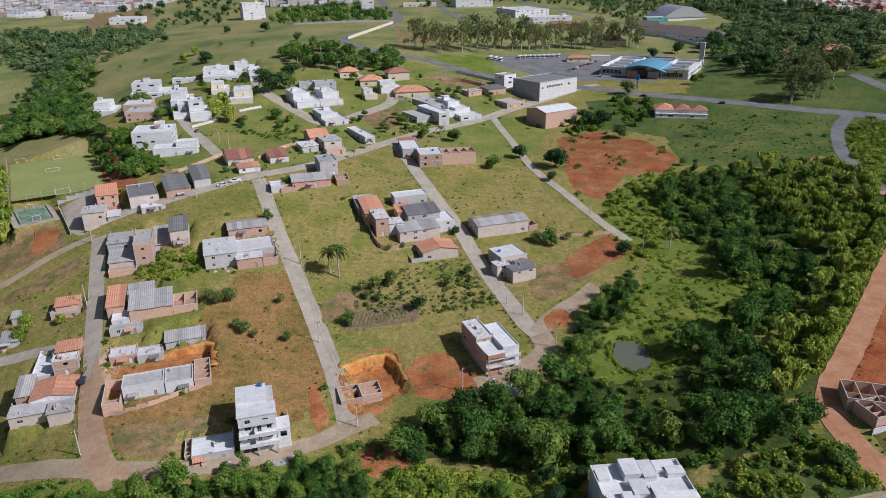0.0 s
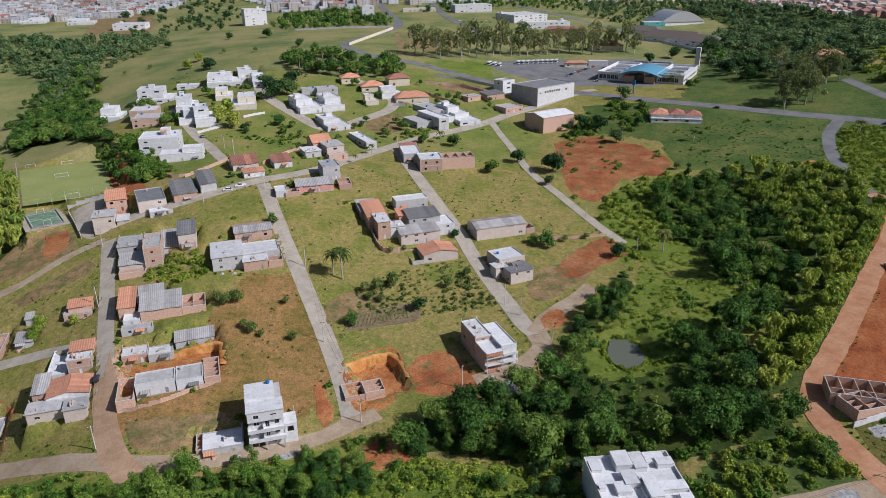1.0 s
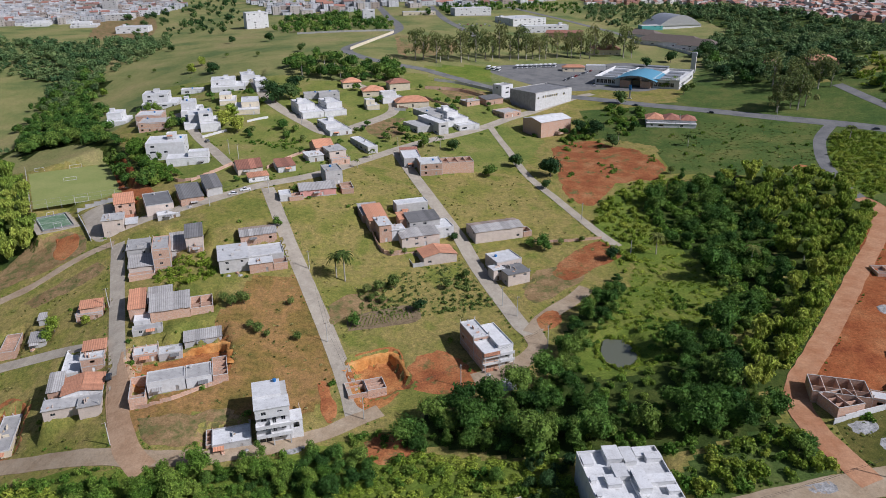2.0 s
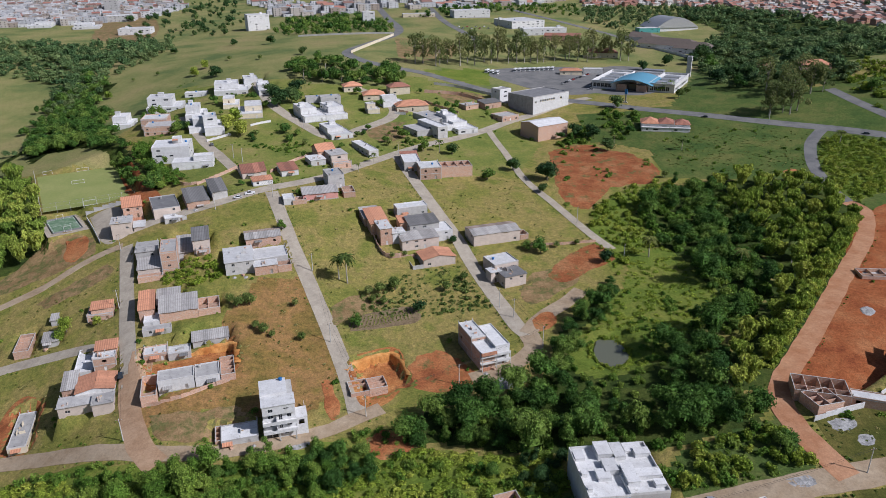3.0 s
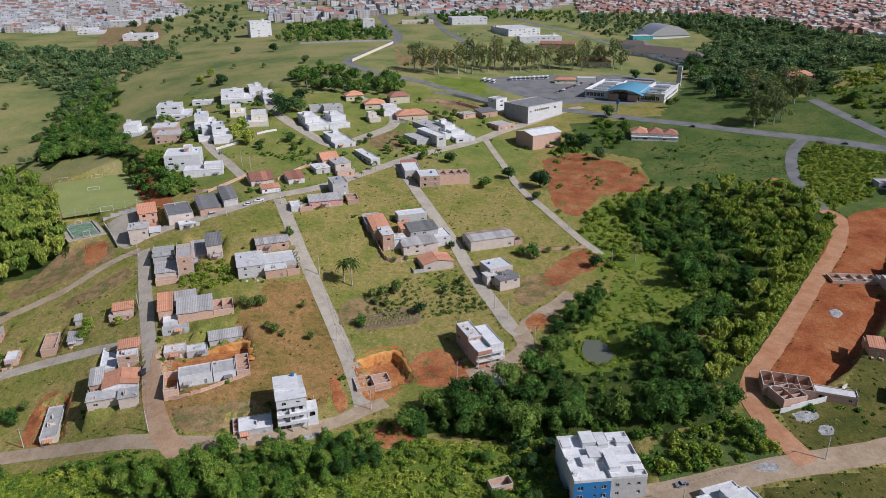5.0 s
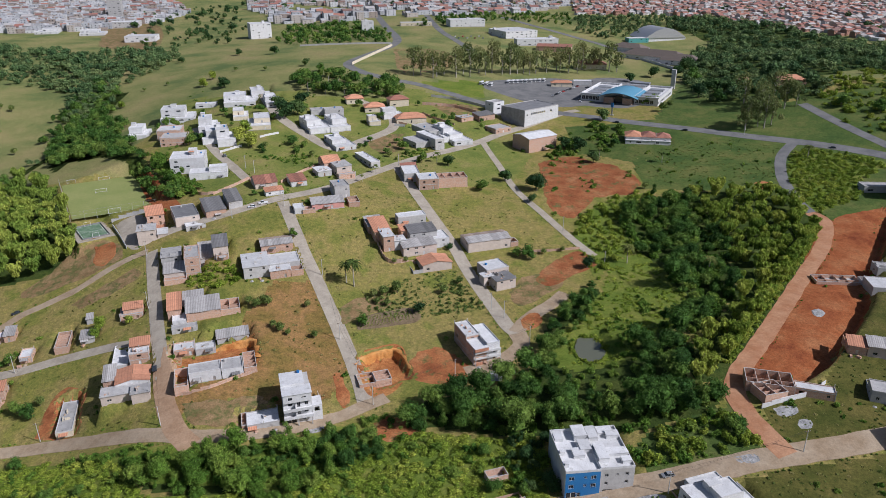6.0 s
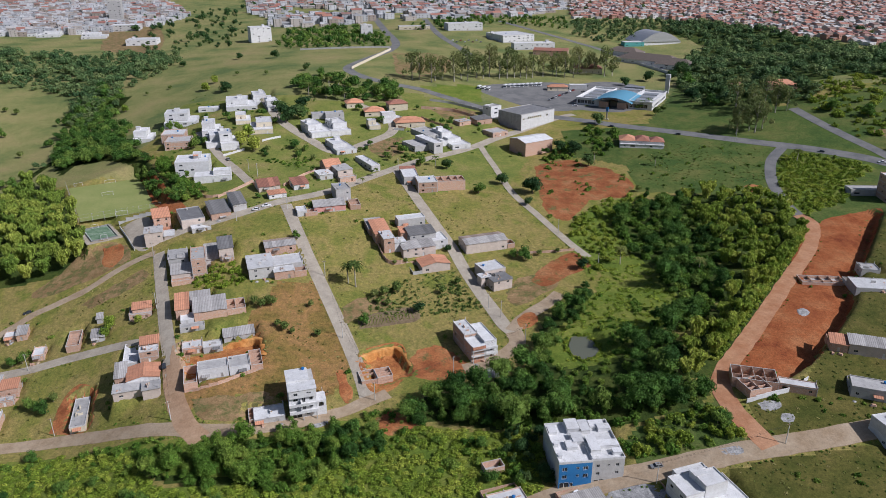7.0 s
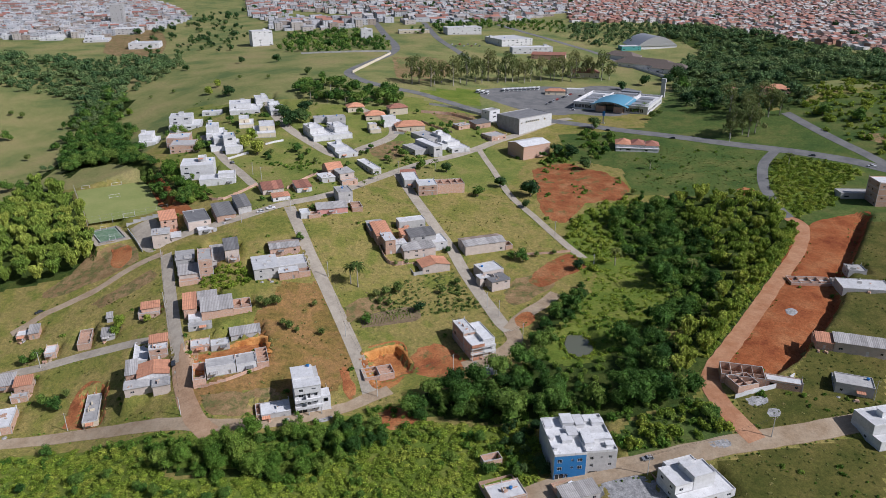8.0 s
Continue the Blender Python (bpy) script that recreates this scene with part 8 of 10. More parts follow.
# plots of land
RAVINE = [(-18.7, 167.5), (-5.0, 176.7), (11.5, 179.5), (28.5, 184.8), (43.4, 197.7), (52.4, 184.9), (66.7, 185.5), (82.3, 200.4), (96.5, 215.8), (100.7, 196.1), (90.6, 170.8), (101.8, 164.1), (97.6, 154.8), (86.8, 150.7), (69.0, 146.8), (38.1, 150.8), (26.0, 151.5), (14.0, 155.5), (0.0, 160.0), (-12.0, 160.5)]
VALLEY = [(107.7, 266.0), (101.6, 289.9), (98.9, 321.5), (126.4, 349.7), (149.8, 356.4), (150.5, 329.9), (153.3, 303.3), (142.2, 261.6), (137.3, 242.0), (120.2, 217.0), (102.2, 201.0), (110.7, 246.2)]
MARSH = [(75.3, 245.5), (85.8, 274.7), (103.5, 285.1), (110.5, 265.7), (112.4, 233.4), (103.8, 214.3), (81.2, 205.8), (59.4, 210.8)]
BAMBOO_E = [(151.6, 356.2), (184.8, 358.2), (203.4, 350.7), (205.7, 331.1), (207.3, 312.2), (191.4, 277.0), (151.5, 221.5), (127.0, 191.5), (109.5, 169.0), (91.8, 167.4), (96.7, 187.1), (119.3, 214.3), (141.0, 248.1), (148.4, 289.2), (143.7, 319.1)]
FRONT = [(-111.2, 147.2), (-97.7, 151.7), (-82.0, 149.5), (-65.0, 149.8), (-48.3, 151.9), (-33.8, 147.2), (-35.3, 132.2), (-56.3, 125.9), (-76.9, 129.1), (-98.4, 133.5)]
SCRUB = [(-174.8, 157.2), (-153.5, 159.4), (-120.4, 153.6), (-97.5, 130.7), (-52.8, 128.5), (-47.4, 145.8), (-22.3, 150.8), (-10.0, 158.5), (14.0, 153.5), (35.5, 149.0), (33.4, 131.8), (28.6, 110.2), (-155.5, 124.2)]
BAMBOO_W = [(-276.7, 314.1), (-289.8, 349.4), (-277.5, 374.6), (-266.0, 398.0), (-242.4, 379.5), (-210.5, 325.3), (-188.0, 292.0), (-192.0, 279.0), (-217.9, 275.5), (-253.0, 271.7)]
NORTH_W = [(-259.8, 410.4), (-293.4, 462.4), (-300.3, 505.9), (-268.3, 521.7), (-218.0, 443.1), (-173.6, 370.5), (-146.4, 340.6), (-152.6, 332.5), (-178.7, 363.7), (-204.0, 403.1), (-235.0, 429.8), (-262.4, 434.0)]
FAR_W = [(-582.3, 817.8), (-558.7, 872.9), (-464.7, 856.3), (-383.6, 797.3), (-294.8, 794.0), (-286.9, 710.7), (-303.8, 649.5), (-329.1, 594.3), (-381.7, 650.9), (-465.6, 702.6), (-492.3, 668.2)]
WEST = [(-284.9, 445.2), (-283.8, 409.4), (-290.2, 391.3), (-293.6, 491.4), (-305.4, 539.1), (-341.9, 575.5), (-323.3, 647.8), (-292.5, 619.0), (-294.4, 548.7), (-296.1, 507.1)]
NORTH_E = [(249.4, 679.0), (323.3, 856.8), (379.4, 933.0), (339.7, 1055.4), (419.9, 1141.7), (458.0, 1048.0), (497.1, 912.5), (531.1, 744.5), (399.5, 533.4), (377.6, 582.6), (340.3, 569.6), (298.0, 505.1), (251.8, 522.0), (223.5, 536.0)]
NE_SCRUB = [(298.0, 505.1), (340.3, 569.6), (377.6, 582.6), (397.2, 529.6), (313.4, 384.7), (300.5, 417.7), (291.3, 466.2)]
CREEPER_E = [(235.4, 408.9), (251.2, 414.2), (279.3, 391.4), (284.8, 380.5), (254.4, 356.9), (241.9, 335.5), (210.7, 319.7), (211.7, 342.7), (220.4, 376.8)]
TALLGRASS_E = [(171.8, 443.8), (205.6, 444.1), (234.8, 423.0), (221.8, 395.9), (208.1, 364.9), (190.3, 358.4), (155.1, 361.8), (133.4, 376.9), (141.0, 422.0)]
GREEN_NE = [(130.5, 487.9), (169.0, 496.3), (258.5, 689.3), (235.8, 530.0), (290.6, 503.7), (409.7, 550.2), (263.0, 299.1), (211.2, 309.9), (210.6, 338.6), (199.0, 353.1), (126.5, 364.1), (129.5, 407.7), (112.8, 423.0), (94.3, 433.7), (98.5, 486.7)]
GREEN_NW = [(-227.7, 532.2), (-213.6, 585.7), (-173.0, 548.6), (-104.5, 552.1), (-36.7, 579.8), (38.3, 540.1), (64.8, 430.6), (47.3, 380.3), (-5.4, 353.5), (-28.9, 401.4), (-73.7, 337.3), (-107.1, 304.8), (-135.7, 339.4), (-188.7, 416.8)]
WEST_GREEN = [(-352.5, 444.3), (-298.9, 464.6), (-300.3, 505.9), (-269.6, 578.8), (-240.2, 569.8), (-199.8, 513.4), (-216.1, 435.8), (-201.7, 402.1), (-246.3, 389.9), (-263.2, 392.2), (-297.6, 350.6)]
RIGHT_GRASS = [(235.1, 309.1), (249.3, 308.6), (276.5, 321.6), (182.1, 164.3), (139.9, 150.8), (138.5, 164.2), (161.1, 187.1), (183.9, 214.6), (212.5, 256.8)]
VALLEY_SCRUB = [(73.1, 307.8), (84.1, 332.8), (101.7, 350.9), (129.0, 359.6), (126.4, 349.7), (100.3, 320.0), (102.3, 286.5), (85.8, 274.7), (76.2, 257.1), (73.8, 275.6)]
FRONT_E = [(-74.2, 152.6), (-49.0, 156.9), (-29.5, 160.0), (-19.9, 154.6), (-20.8, 143.4), (-38.1, 139.0), (-69.8, 142.0)]
RED_SLOPE = [(66.1, 424.5), (88.6, 437.3), (113.4, 415.8), (130.2, 382.0), (118.8, 355.1), (95.9, 348.6), (75.4, 321.7), (61.6, 332.4), (61.9, 361.4)]
GROVE = [(41.2, 209.5), (48.2, 222.8), (62.0, 241.7), (73.4, 257.5), (74.4, 234.3), (57.7, 216.1), (51.7, 202.9), (41.4, 191.6)]
MID_SCRUB = [(53.1, 212.1), (74.0, 245.7), (90.3, 243.2), (101.4, 214.8), (82.3, 200.4), (66.7, 185.5), (53.1, 189.0)]
SLOPE_E = [(139.8, 433.8), (179.9, 442.7), (224.8, 418.2), (210.9, 369.0), (187.2, 350.3), (156.4, 366.0), (133.4, 376.9)]
SOUTH_E = [(61.8, 138.4), (70.7, 145.5), (84.4, 149.9), (100.7, 154.4), (104.6, 136.1), (98.0, 128.9), (82.2, 128.6), (66.2, 127.4)]
FAR_STRIP = [(216.3, 1148.6), (359.6, 1158.8), (398.2, 1048.8), (317.5, 1005.9), (232.2, 958.6), (201.6, 1012.8)]
MID_TOWN = [(-121.6, 598.1), (-90.0, 598.0), (-68.5, 591.0), (-37.2, 589.4), (-25.2, 539.7), (-63.4, 532.4), (-102.2, 536.2), (-127.3, 570.4)]
UPPER_LEFT = [(-376.1, 703.7), (-331.0, 729.6), (-276.5, 736.2), (-306.2, 829.7), (-378.5, 873.7), (-428.1, 777.6)]
MEADOW = [(-99.7, 166.3), (-78.9, 174.3), (-60.5, 173.3), (-42.7, 178.7), (-35.7, 205.8), (-62.3, 253.2), (-78.9, 251.4), (-87.2, 223.9), (-75.5, 191.9), (-102.2, 175.4)]
MEADOW2 = [(-68.5, 300.9), (-47.9, 353.6), (-19.6, 355.4), (6.9, 275.5), (31.5, 215.5), (15.7, 212.8), (0.3, 231.5), (-36.3, 213.9), (-53.9, 254.3)]
MEADOW3 = [(-12.4, 352.2), (38.4, 364.2), (53.4, 335.8), (78.0, 281.6), (37.4, 276.7), (7.6, 304.2)]
MEADOW4 = [(-169.3, 147.5), (-197.6, 199.8), (-185.5, 206.9), (-134.9, 206.6), (-127.8, 175.5), (-108.3, 164.3), (-138.9, 169.0), (-167.6, 169.4)]
MEADOW5 = [(-188.3, 212.6), (-197.4, 244.1), (-156.2, 277.1), (-140.1, 257.5), (-124.5, 215.6), (-164.2, 219.6)]
MEADOW6 = [(110.4, 151.8), (137.4, 164.2), (150.8, 155.4), (179.2, 171.8), (163.7, 144.2), (124.5, 135.2), (111.3, 132.5)]
MEADOW7 = [(74.9, 116.7), (108.5, 125.6), (156.7, 131.9), (139.9, 101.5), (71.6, 105.5)]
MEADOW8 = [(134.6, 429.1), (231.5, 414.9), (205.7, 360.8), (140.8, 376.2), (95.2, 439.5), (132.0, 495.1)]
TOWN_E = [(232.5, 1186.6), (363.4, 1172.5), (444.9, 1059.2), (504.0, 927.4), (542.0, 797.5), (564.3, 756.4), (1147.8, 1660.9), (706.4, 1681.2), (311.2, 1700.6)]
TOWN_M = [(-286.5, 1238.9), (-281.7, 1436.0), (-70.5, 1298.4), (84.8, 1285.7), (251.1, 1350.6), (311.2, 1700.6), (-443.1, 1737.6), (-350.0, 1339.7)]
TOWN_W = [(-702.1, 1041.0), (-598.4, 1035.1), (-513.0, 1066.0), (-446.0, 1200.0), (-452.0, 1310.0), (-560.0, 1540.0), (-752.4, 1752.5), (-1219.6, 1775.1)]
TOWN_C = [(-262.0, 1120.0), (-190.0, 1085.0), (-118.0, 1120.0), (-72.0, 1180.0), (-95.0, 1290.0), (-286.0, 1236.0)]
TOWN_D = [(-45.0, 1140.0), (78.0, 1185.0), (170.0, 1230.0), (240.0, 1345.0), (84.8, 1280.0), (-60.0, 1290.0)]
LAWN_C = [(-16.5, 597.2), (43.9, 631.7), (39.4, 558.5), (9.5, 571.1)]
SHRUB_MID = [(-36.1, 245.4), (-22.6, 257.9), (6.8, 271.2), (21.2, 260.3), (25.3, 237.5), (3.1, 233.7), (-16.1, 231.4), (-32.3, 230.8)]
PARK_N = [(-195.3, 833.7), (-221.7, 1050.2), (-147.4, 1074.6), (-61.2, 936.9), (-55.3, 829.7), (-117.1, 822.9)]
PARK_M = [(-57.1, 1014.8), (-7.5, 1127.9), (91.1, 1228.2), (222.8, 1186.5), (201.1, 1059.5), (81.5, 1091.9), (26.1, 1014.4)]
HILL_W = [(-543.9, 1263.9), (-374.1, 1442.6), (-290.3, 1086.1), (-258.8, 835.2), (-329.9, 837.7), (-399.8, 930.4)]
GARDENS = [(-193.2, 484.5), (-166.1, 520.8), (-99.1, 513.8), (-35.6, 553.4), (40.2, 497.1), (28.4, 448.1), (-28.9, 401.4), (-76.7, 357.6), (-119.4, 409.5), (-170.0, 421.7)]
ROADSIDE = [(46.7, 463.4), (64.8, 430.6), (93.3, 427.9), (126.8, 431.1), (141.8, 478.4), (105.2, 499.3), (88.8, 452.5)]
VERGE = [(-141.0, 157.2), (-117.5, 157.1), (-93.5, 152.2), (-73.8, 150.9), (-49.1, 157.5), (-32.1, 164.4), (-21.1, 170.1), (-8.2, 152.1), (-17.7, 144.8), (-34.3, 142.5), (-28.8, 127.5), (-113.1, 139.2)]
GARDEN_J = [(-120.3, 249.5), (-121.0, 262.7), (-112.0, 265.8), (-98.5, 263.9), (-93.6, 251.5), (-106.9, 244.5)]
PASTURE = [(-459.3, 630.5), (-391.0, 623.7), (-330.3, 584.7), (-300.4, 648.1), (-287.1, 790.7), (-267.0, 865.6), (-265.8, 982.5), (-172.5, 823.6), (-53.9, 803.1), (-82.5, 626.3), (-108.7, 581.7), (-153.9, 576.0), (-184.2, 553.8), (-240.2, 569.8), (-266.5, 556.0), (-295.8, 528.5), (-298.9, 464.6), (-352.5, 444.3)]
FIELDS_N = [(-44.9, 757.0), (-6.9, 919.1), (65.5, 861.4), (163.6, 840.0), (221.2, 841.3), (251.6, 706.3), (187.9, 696.6), (45.0, 648.0), (-27.1, 601.4)]
PLOT_VEG = [(-37.1, 222.9), (-36.3, 229.6), (-16.2, 238.0), (-10.1, 235.1), (-11.9, 228.9)]

POND_BANK = [(46.0, 190.0), (56.0, 184.0), (72.0, 186.0), (78.0, 202.0), (74.0, 218.0), (58.0, 222.0), (46.0, 212.0)]
WEST_BELT = [(-315, 503), (-339, 574), (-337, 670), (-301, 637), (-286, 572), (-241, 495), (-238, 441), (-254, 419), (-282, 440)]
FIELD_BANK = [(-196.0, 410.0), (-182.0, 408.0), (-164.0, 378.0), (-140.0, 346.0), (-138.0, 334.0), (-148.0, 333.0), (-166.0, 360.0), (-182.0, 386.0)]
LAWN_SHRUBS = [(-116.0, 396.0), (-96.0, 414.0), (-80.0, 402.0), (-92.0, 384.0)]
OVERGROWN = [(-32.0, 412.0), (-10.0, 434.0), (4.0, 424.0), (-16.0, 396.0), (-28.0, 402.0)]
cover("far_fields", "green fields and hills towards the far town", ([(-3400, 545), (3400, 545), (3400, 4300), (-3400, 4300)], [(-3400, 60), (-300, 60), (-300, 560), (-3400, 560)]), m_pasture, 0.02)
cover("leaf_litter", "leafy ground under the trees, coloured dark for their shade", (RAVINE, VALLEY, BAMBOO_E, FRONT, BAMBOO_W, GROVE, NORTH_W, WEST, NORTH_E), m_brush)
cover("marsh_grass", "bright green marsh grass round the pond", (MID_SCRUB, MARSH, LAWN_C, SCRUB, VERGE, VALLEY_SCRUB, CREEPER_E, POND_BANK), m_lush, 0.075)
cover("slope_grass", "deep green slope grass along the main road, darkened for cloud shadow", (GREEN_NE, SOUTH_E), m_slopegrass, 0.06)
cover("rough_pasture", "rough olive grass on the plots above the red earth", (RIGHT_GRASS, MEADOW6, MEADOW7), m_olive, 0.035)
cover("dry_meadow", "dry brownish grass on the lower plot", (MEADOW,), m_drygrass, 0.03)
cover("lawn", "bright green grass plots between the white houses", (GREEN_NW,), m_lawn, 0.045)
cover("pasture", "smooth green pasture with worn patches", (PASTURE, FIELDS_N, FAR_W, UPPER_LEFT, HILL_W, FAR_STRIP, PARK_N, PARK_M, WEST_GREEN, MID_TOWN), m_pasture, 0.05)
RAVINE_SPOTS = [q for q in spots(RAVINE, 6.0, 1) if math.hypot((q[0] - 61) / 17, (q[1] - 186) / 20) > 1]
thicket("woods", "bright creeper covered trees on the near side of the ravine", "woods", [q for q in RAVINE_SPOTS if q[0] <= 58], CROWNS, m_leaf, 0.6, 1.45, 41, 0.8)
thicket("woods", "dense dark green woodland in the ravine", "woods", [q for q in RAVINE_SPOTS if q[0] > 58], CROWNS, m_leaf, 0.5, 1.55, 1, 0.6)
thicket("undergrowth", "bushes under the ravine trees", "undergrowth", spots(RAVINE, 5.2, 2), MOUNDS, m_shrub, 0.5, 1.1, 2, 0.3)
thicket("woods", "dark woodland on the valley floor", "woods", spots(VALLEY, 6.2, 3, 1, 1.5, -0.15), CROWNS, m_leaf, 0.5, 1.5, 3, 0.6)
thicket("undergrowth", "bushes on the valley floor", "undergrowth", spots(VALLEY, 6.8, 4), MOUNDS, m_shrub, 0.8, 1.7, 4)
roadside, skirts = [], []
for line, width in ROAD_LINES:
    if width == 7.4:
        for k in range(2, len(line) - 1, 2):
            (ax, ay), (bx, by) = line[k], line[k + 1]
            n_ = math.hypot(bx - ax, by - ay)
            if 176 < ay < 305:
                roadside.append((ax + (by - ay) / n_ * 6.6, ay - (bx - ax) / n_ * 6.6))
                for off in (5.2, 7.4):
                    skirts.append((ax + (by - ay) / n_ * off, ay - (bx - ax) / n_ * off))
thicket("undergrowth", "leafy bamboo shoots along the edge of the dirt road", "undergrowth", skirts, MOUNDS, m_bamboo, 0.5, 0.95, 226, 0.3)
thicket("bamboo_thicket", "bright yellow green bamboo beside the dirt road", "bamboo", spots(BAMBOO_E, 7.2, 5) + roadside, PLUMES, m_bamboo, 0.7, 1.3, 5)
thicket("bamboo_thicket", "green arching bamboo below the playing field", "bamboo", spots(BAMBOO_W, 8.4, 6), PLUMES, m_bamboodark, 1.0, 1.5, 6)
thicket("woods", "trees along the lane", "woods", spots(FRONT, 4.4, 7), CROWNS, m_shrub, 0.5, 1.05, 7, 0.8)
thicket("woods", "small trees along the lower side of the lane", "woods", spots(FRONT_E, 4.6, 190, 1.5), CROWNS, m_leaf, 0.4, 0.85, 190, 0.6)
thicket("marsh_plants", "bright green reeds and creepers on the marsh", "marsh plants", spots(MARSH, 3.1, 140, 1, 1, -0.25) + spots(MID_SCRUB, 3.1, 141, 1, 1, -0.25), CARPET, m_vine, 0.5, 1.1, 140, 0.3, 0.6)
thicket("undergrowth", "leafy scrub and vines below the lane", "undergrowth", spots(SCRUB, 2.9, 8), CARPET, m_vine, 0.9, 1.6, 8, 0.3, 0.6)
thicket("undergrowth", "green scrub at the head of the valley", "undergrowth", spots(VALLEY_SCRUB, 4.0, 180, 0.8), CARPET + MOUNDS, m_vine, 0.7, 1.3, 180, 0.3)
thicket("undergrowth", "taller bushes in the leafy scrub", "undergrowth", spots(SCRUB, 6.0, 39, 1, 1.5, 0.1), MOUNDS, m_shrub, 0.6, 1.3, 39, 0.4)
thicket("woods", "small trees scattered in the scrub", "woods", spots(SCRUB, 9.0, 38, 1, 1.5, 0.15), CROWNS, m_leaf, 0.45, 0.9, 38, 0.6)
thicket("woods", "trees above the playing field", "woods", spots(NORTH_W, 7.2, 9), MIDS, m_leaf, 0.7, 1.2, 9, 0.6)
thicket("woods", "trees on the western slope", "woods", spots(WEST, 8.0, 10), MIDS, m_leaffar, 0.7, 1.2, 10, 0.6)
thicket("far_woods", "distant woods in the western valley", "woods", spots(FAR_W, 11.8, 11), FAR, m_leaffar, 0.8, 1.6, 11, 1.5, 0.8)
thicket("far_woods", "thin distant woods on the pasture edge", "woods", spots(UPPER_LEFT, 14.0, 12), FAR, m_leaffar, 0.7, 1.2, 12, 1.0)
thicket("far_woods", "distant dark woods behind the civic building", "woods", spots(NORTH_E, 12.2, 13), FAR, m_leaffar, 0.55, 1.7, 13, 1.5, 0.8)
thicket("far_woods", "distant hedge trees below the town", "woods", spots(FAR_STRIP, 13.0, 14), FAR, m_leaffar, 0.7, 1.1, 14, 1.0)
thicket("woods", "young trees beside the turning area", "woods", spots(GROVE, 4.8, 15), CROWNS, m_leaf, 0.65, 0.95, 15, 0.6)
thicket("undergrowth", "low marsh scrub round the pond", "undergrowth", spots(MID_SCRUB, 3.0, 16, 1, 1.5, 0.12), BUSHES, m_shrub, 0.6, 1.3, 16, 0.3)
thicket("undergrowth", "low bushes on the eastern slope", "undergrowth", spots(SLOPE_E, 11.0, 17, 1, 1.5, 0.0), BUSHES, m_shrub, 0.7, 1.3, 17, 0.3)
thicket("undergrowth", "bushes along the street", "undergrowth", spots(SOUTH_E, 3.6, 18), BUSHES, m_shrub, 0.7, 1.9, 18, 0.3)
thicket("woods", "trees between the upper houses", "woods", spots(MID_TOWN, 9.0, 19), MIDS, m_leaf, 0.9, 1.4, 19, 0.6)
town("town_houses", "far hillside town of small brick houses with red tiled roofs", TOWN_E, (8.5, 11.0, 7.0), 1, m_townwall, m_towntile, 0.66, (3.2, 3.4, 3.6, 6.2, 6.4))
town("town_houses", "far streets of mixed white houses and red roofs", TOWN_M, (12.0, 13.0, 9.0), 2, m_townwhite, m_towntile, 0.4, (3.4, 3.6, 6.4, 7.0, 9.0))
town("town_houses", "far district of pale white and grey houses", TOWN_W, (11.0, 12.0, 7.0), 3, m_townwhite, m_towntile, 0.2, (4.0, 6.4, 6.8, 9.5))
town("town_houses", "white houses and blocks on the near edge of the far streets", TOWN_C, (15.0, 16.0, 12.0), 4, m_townwhite, m_towntile, 0.25, (3.6, 6.6, 9.5, 12.0))
town("town_houses", "low white and tiled houses along the far avenue", TOWN_D, (15.0, 19.0, 14.0), 5, m_townwhite, m_towntile, 0.4, (3.6, 4.0, 6.6))
thicket("far_trees", "scattered trees among the far houses", "trees", spots(TOWN_M, 44.0, 30, 3, 2), FAR, m_leafdark, 0.8, 1.4, 30, 1.0)
thicket("far_trees", "scattered trees among the red roofed town", "trees", spots(TOWN_E, 60.0, 31, 3, 2), FAR, m_leafdark, 0.7, 1.2, 31, 1.0)


# rough grass: low clumps scattered over the plots
for k, (plot, gap) in enumerate(((MEADOW, 1.5), (MEADOW2, 1.7), (MEADOW3, 1.8), (MEADOW4, 1.7), (MEADOW5, 1.8), (MEADOW6, 1.8), (MEADOW7, 1.8), (MEADOW8, 2.6))):
    thicket("rough_grass", "low clumps of rough green and straw grass", "grass", spots(plot, gap * 2.4, 70 + k, 0.3, 0.5, 0.0), WEEDS, m_tuft, 0.5, 1.4, 70 + k, 0.12, 0.3)
for k, plot in enumerate((MEADOW, MEADOW2, MEADOW3, MEADOW4, MEADOW5, MEADOW8)):
    thicket("weeds", "scattered low green weeds in the meadow", "weeds", spots(plot, 3.2, 90 + k, 0.6, 0.8, 0.3), WEEDS, m_oliveweed, 0.25, 0.8, 90 + k)
thicket("shrubs", "loose green shrubs on the slope below the brick houses", "shrubs", spots(SHRUB_MID, 2.9, 120, 0.8, 1.0, -0.1), BUSHES, m_scrub, 0.45, 1.1, 120, 0.3)
thicket("shrubs", "low creeping scrub on the slope below the brick houses", "shrubs", spots(SHRUB_MID, 2.2, 121, 0.8, 1.0, -0.15), CARPET, m_scrub, 0.35, 0.7, 121, 0.3, 0.6)
thicket("far_woods", "park trees below the far streets", "woods", spots(PARK_N, 13.0, 121), FAR, m_leaf, 0.6, 1.1, 121, 1.0)
thicket("far_woods", "trees lining the far avenue", "woods", spots(PARK_M, 15.0, 122), FAR, m_leaf, 0.5, 1.0, 122, 1.0)
thicket("far_woods", "trees on the far western hills", "woods", spots(HILL_W, 20.0, 123, 1, 1.5, 0.0), FAR, m_leafdark, 0.6, 1.2, 123, 1.0)
thicket("woods", "garden trees between the white houses", "woods", spots(GARDENS, 9.0, 124, 1.5, 1.5, 0.22), MIDS, m_leaf, 0.45, 0.95, 124, 0.4)
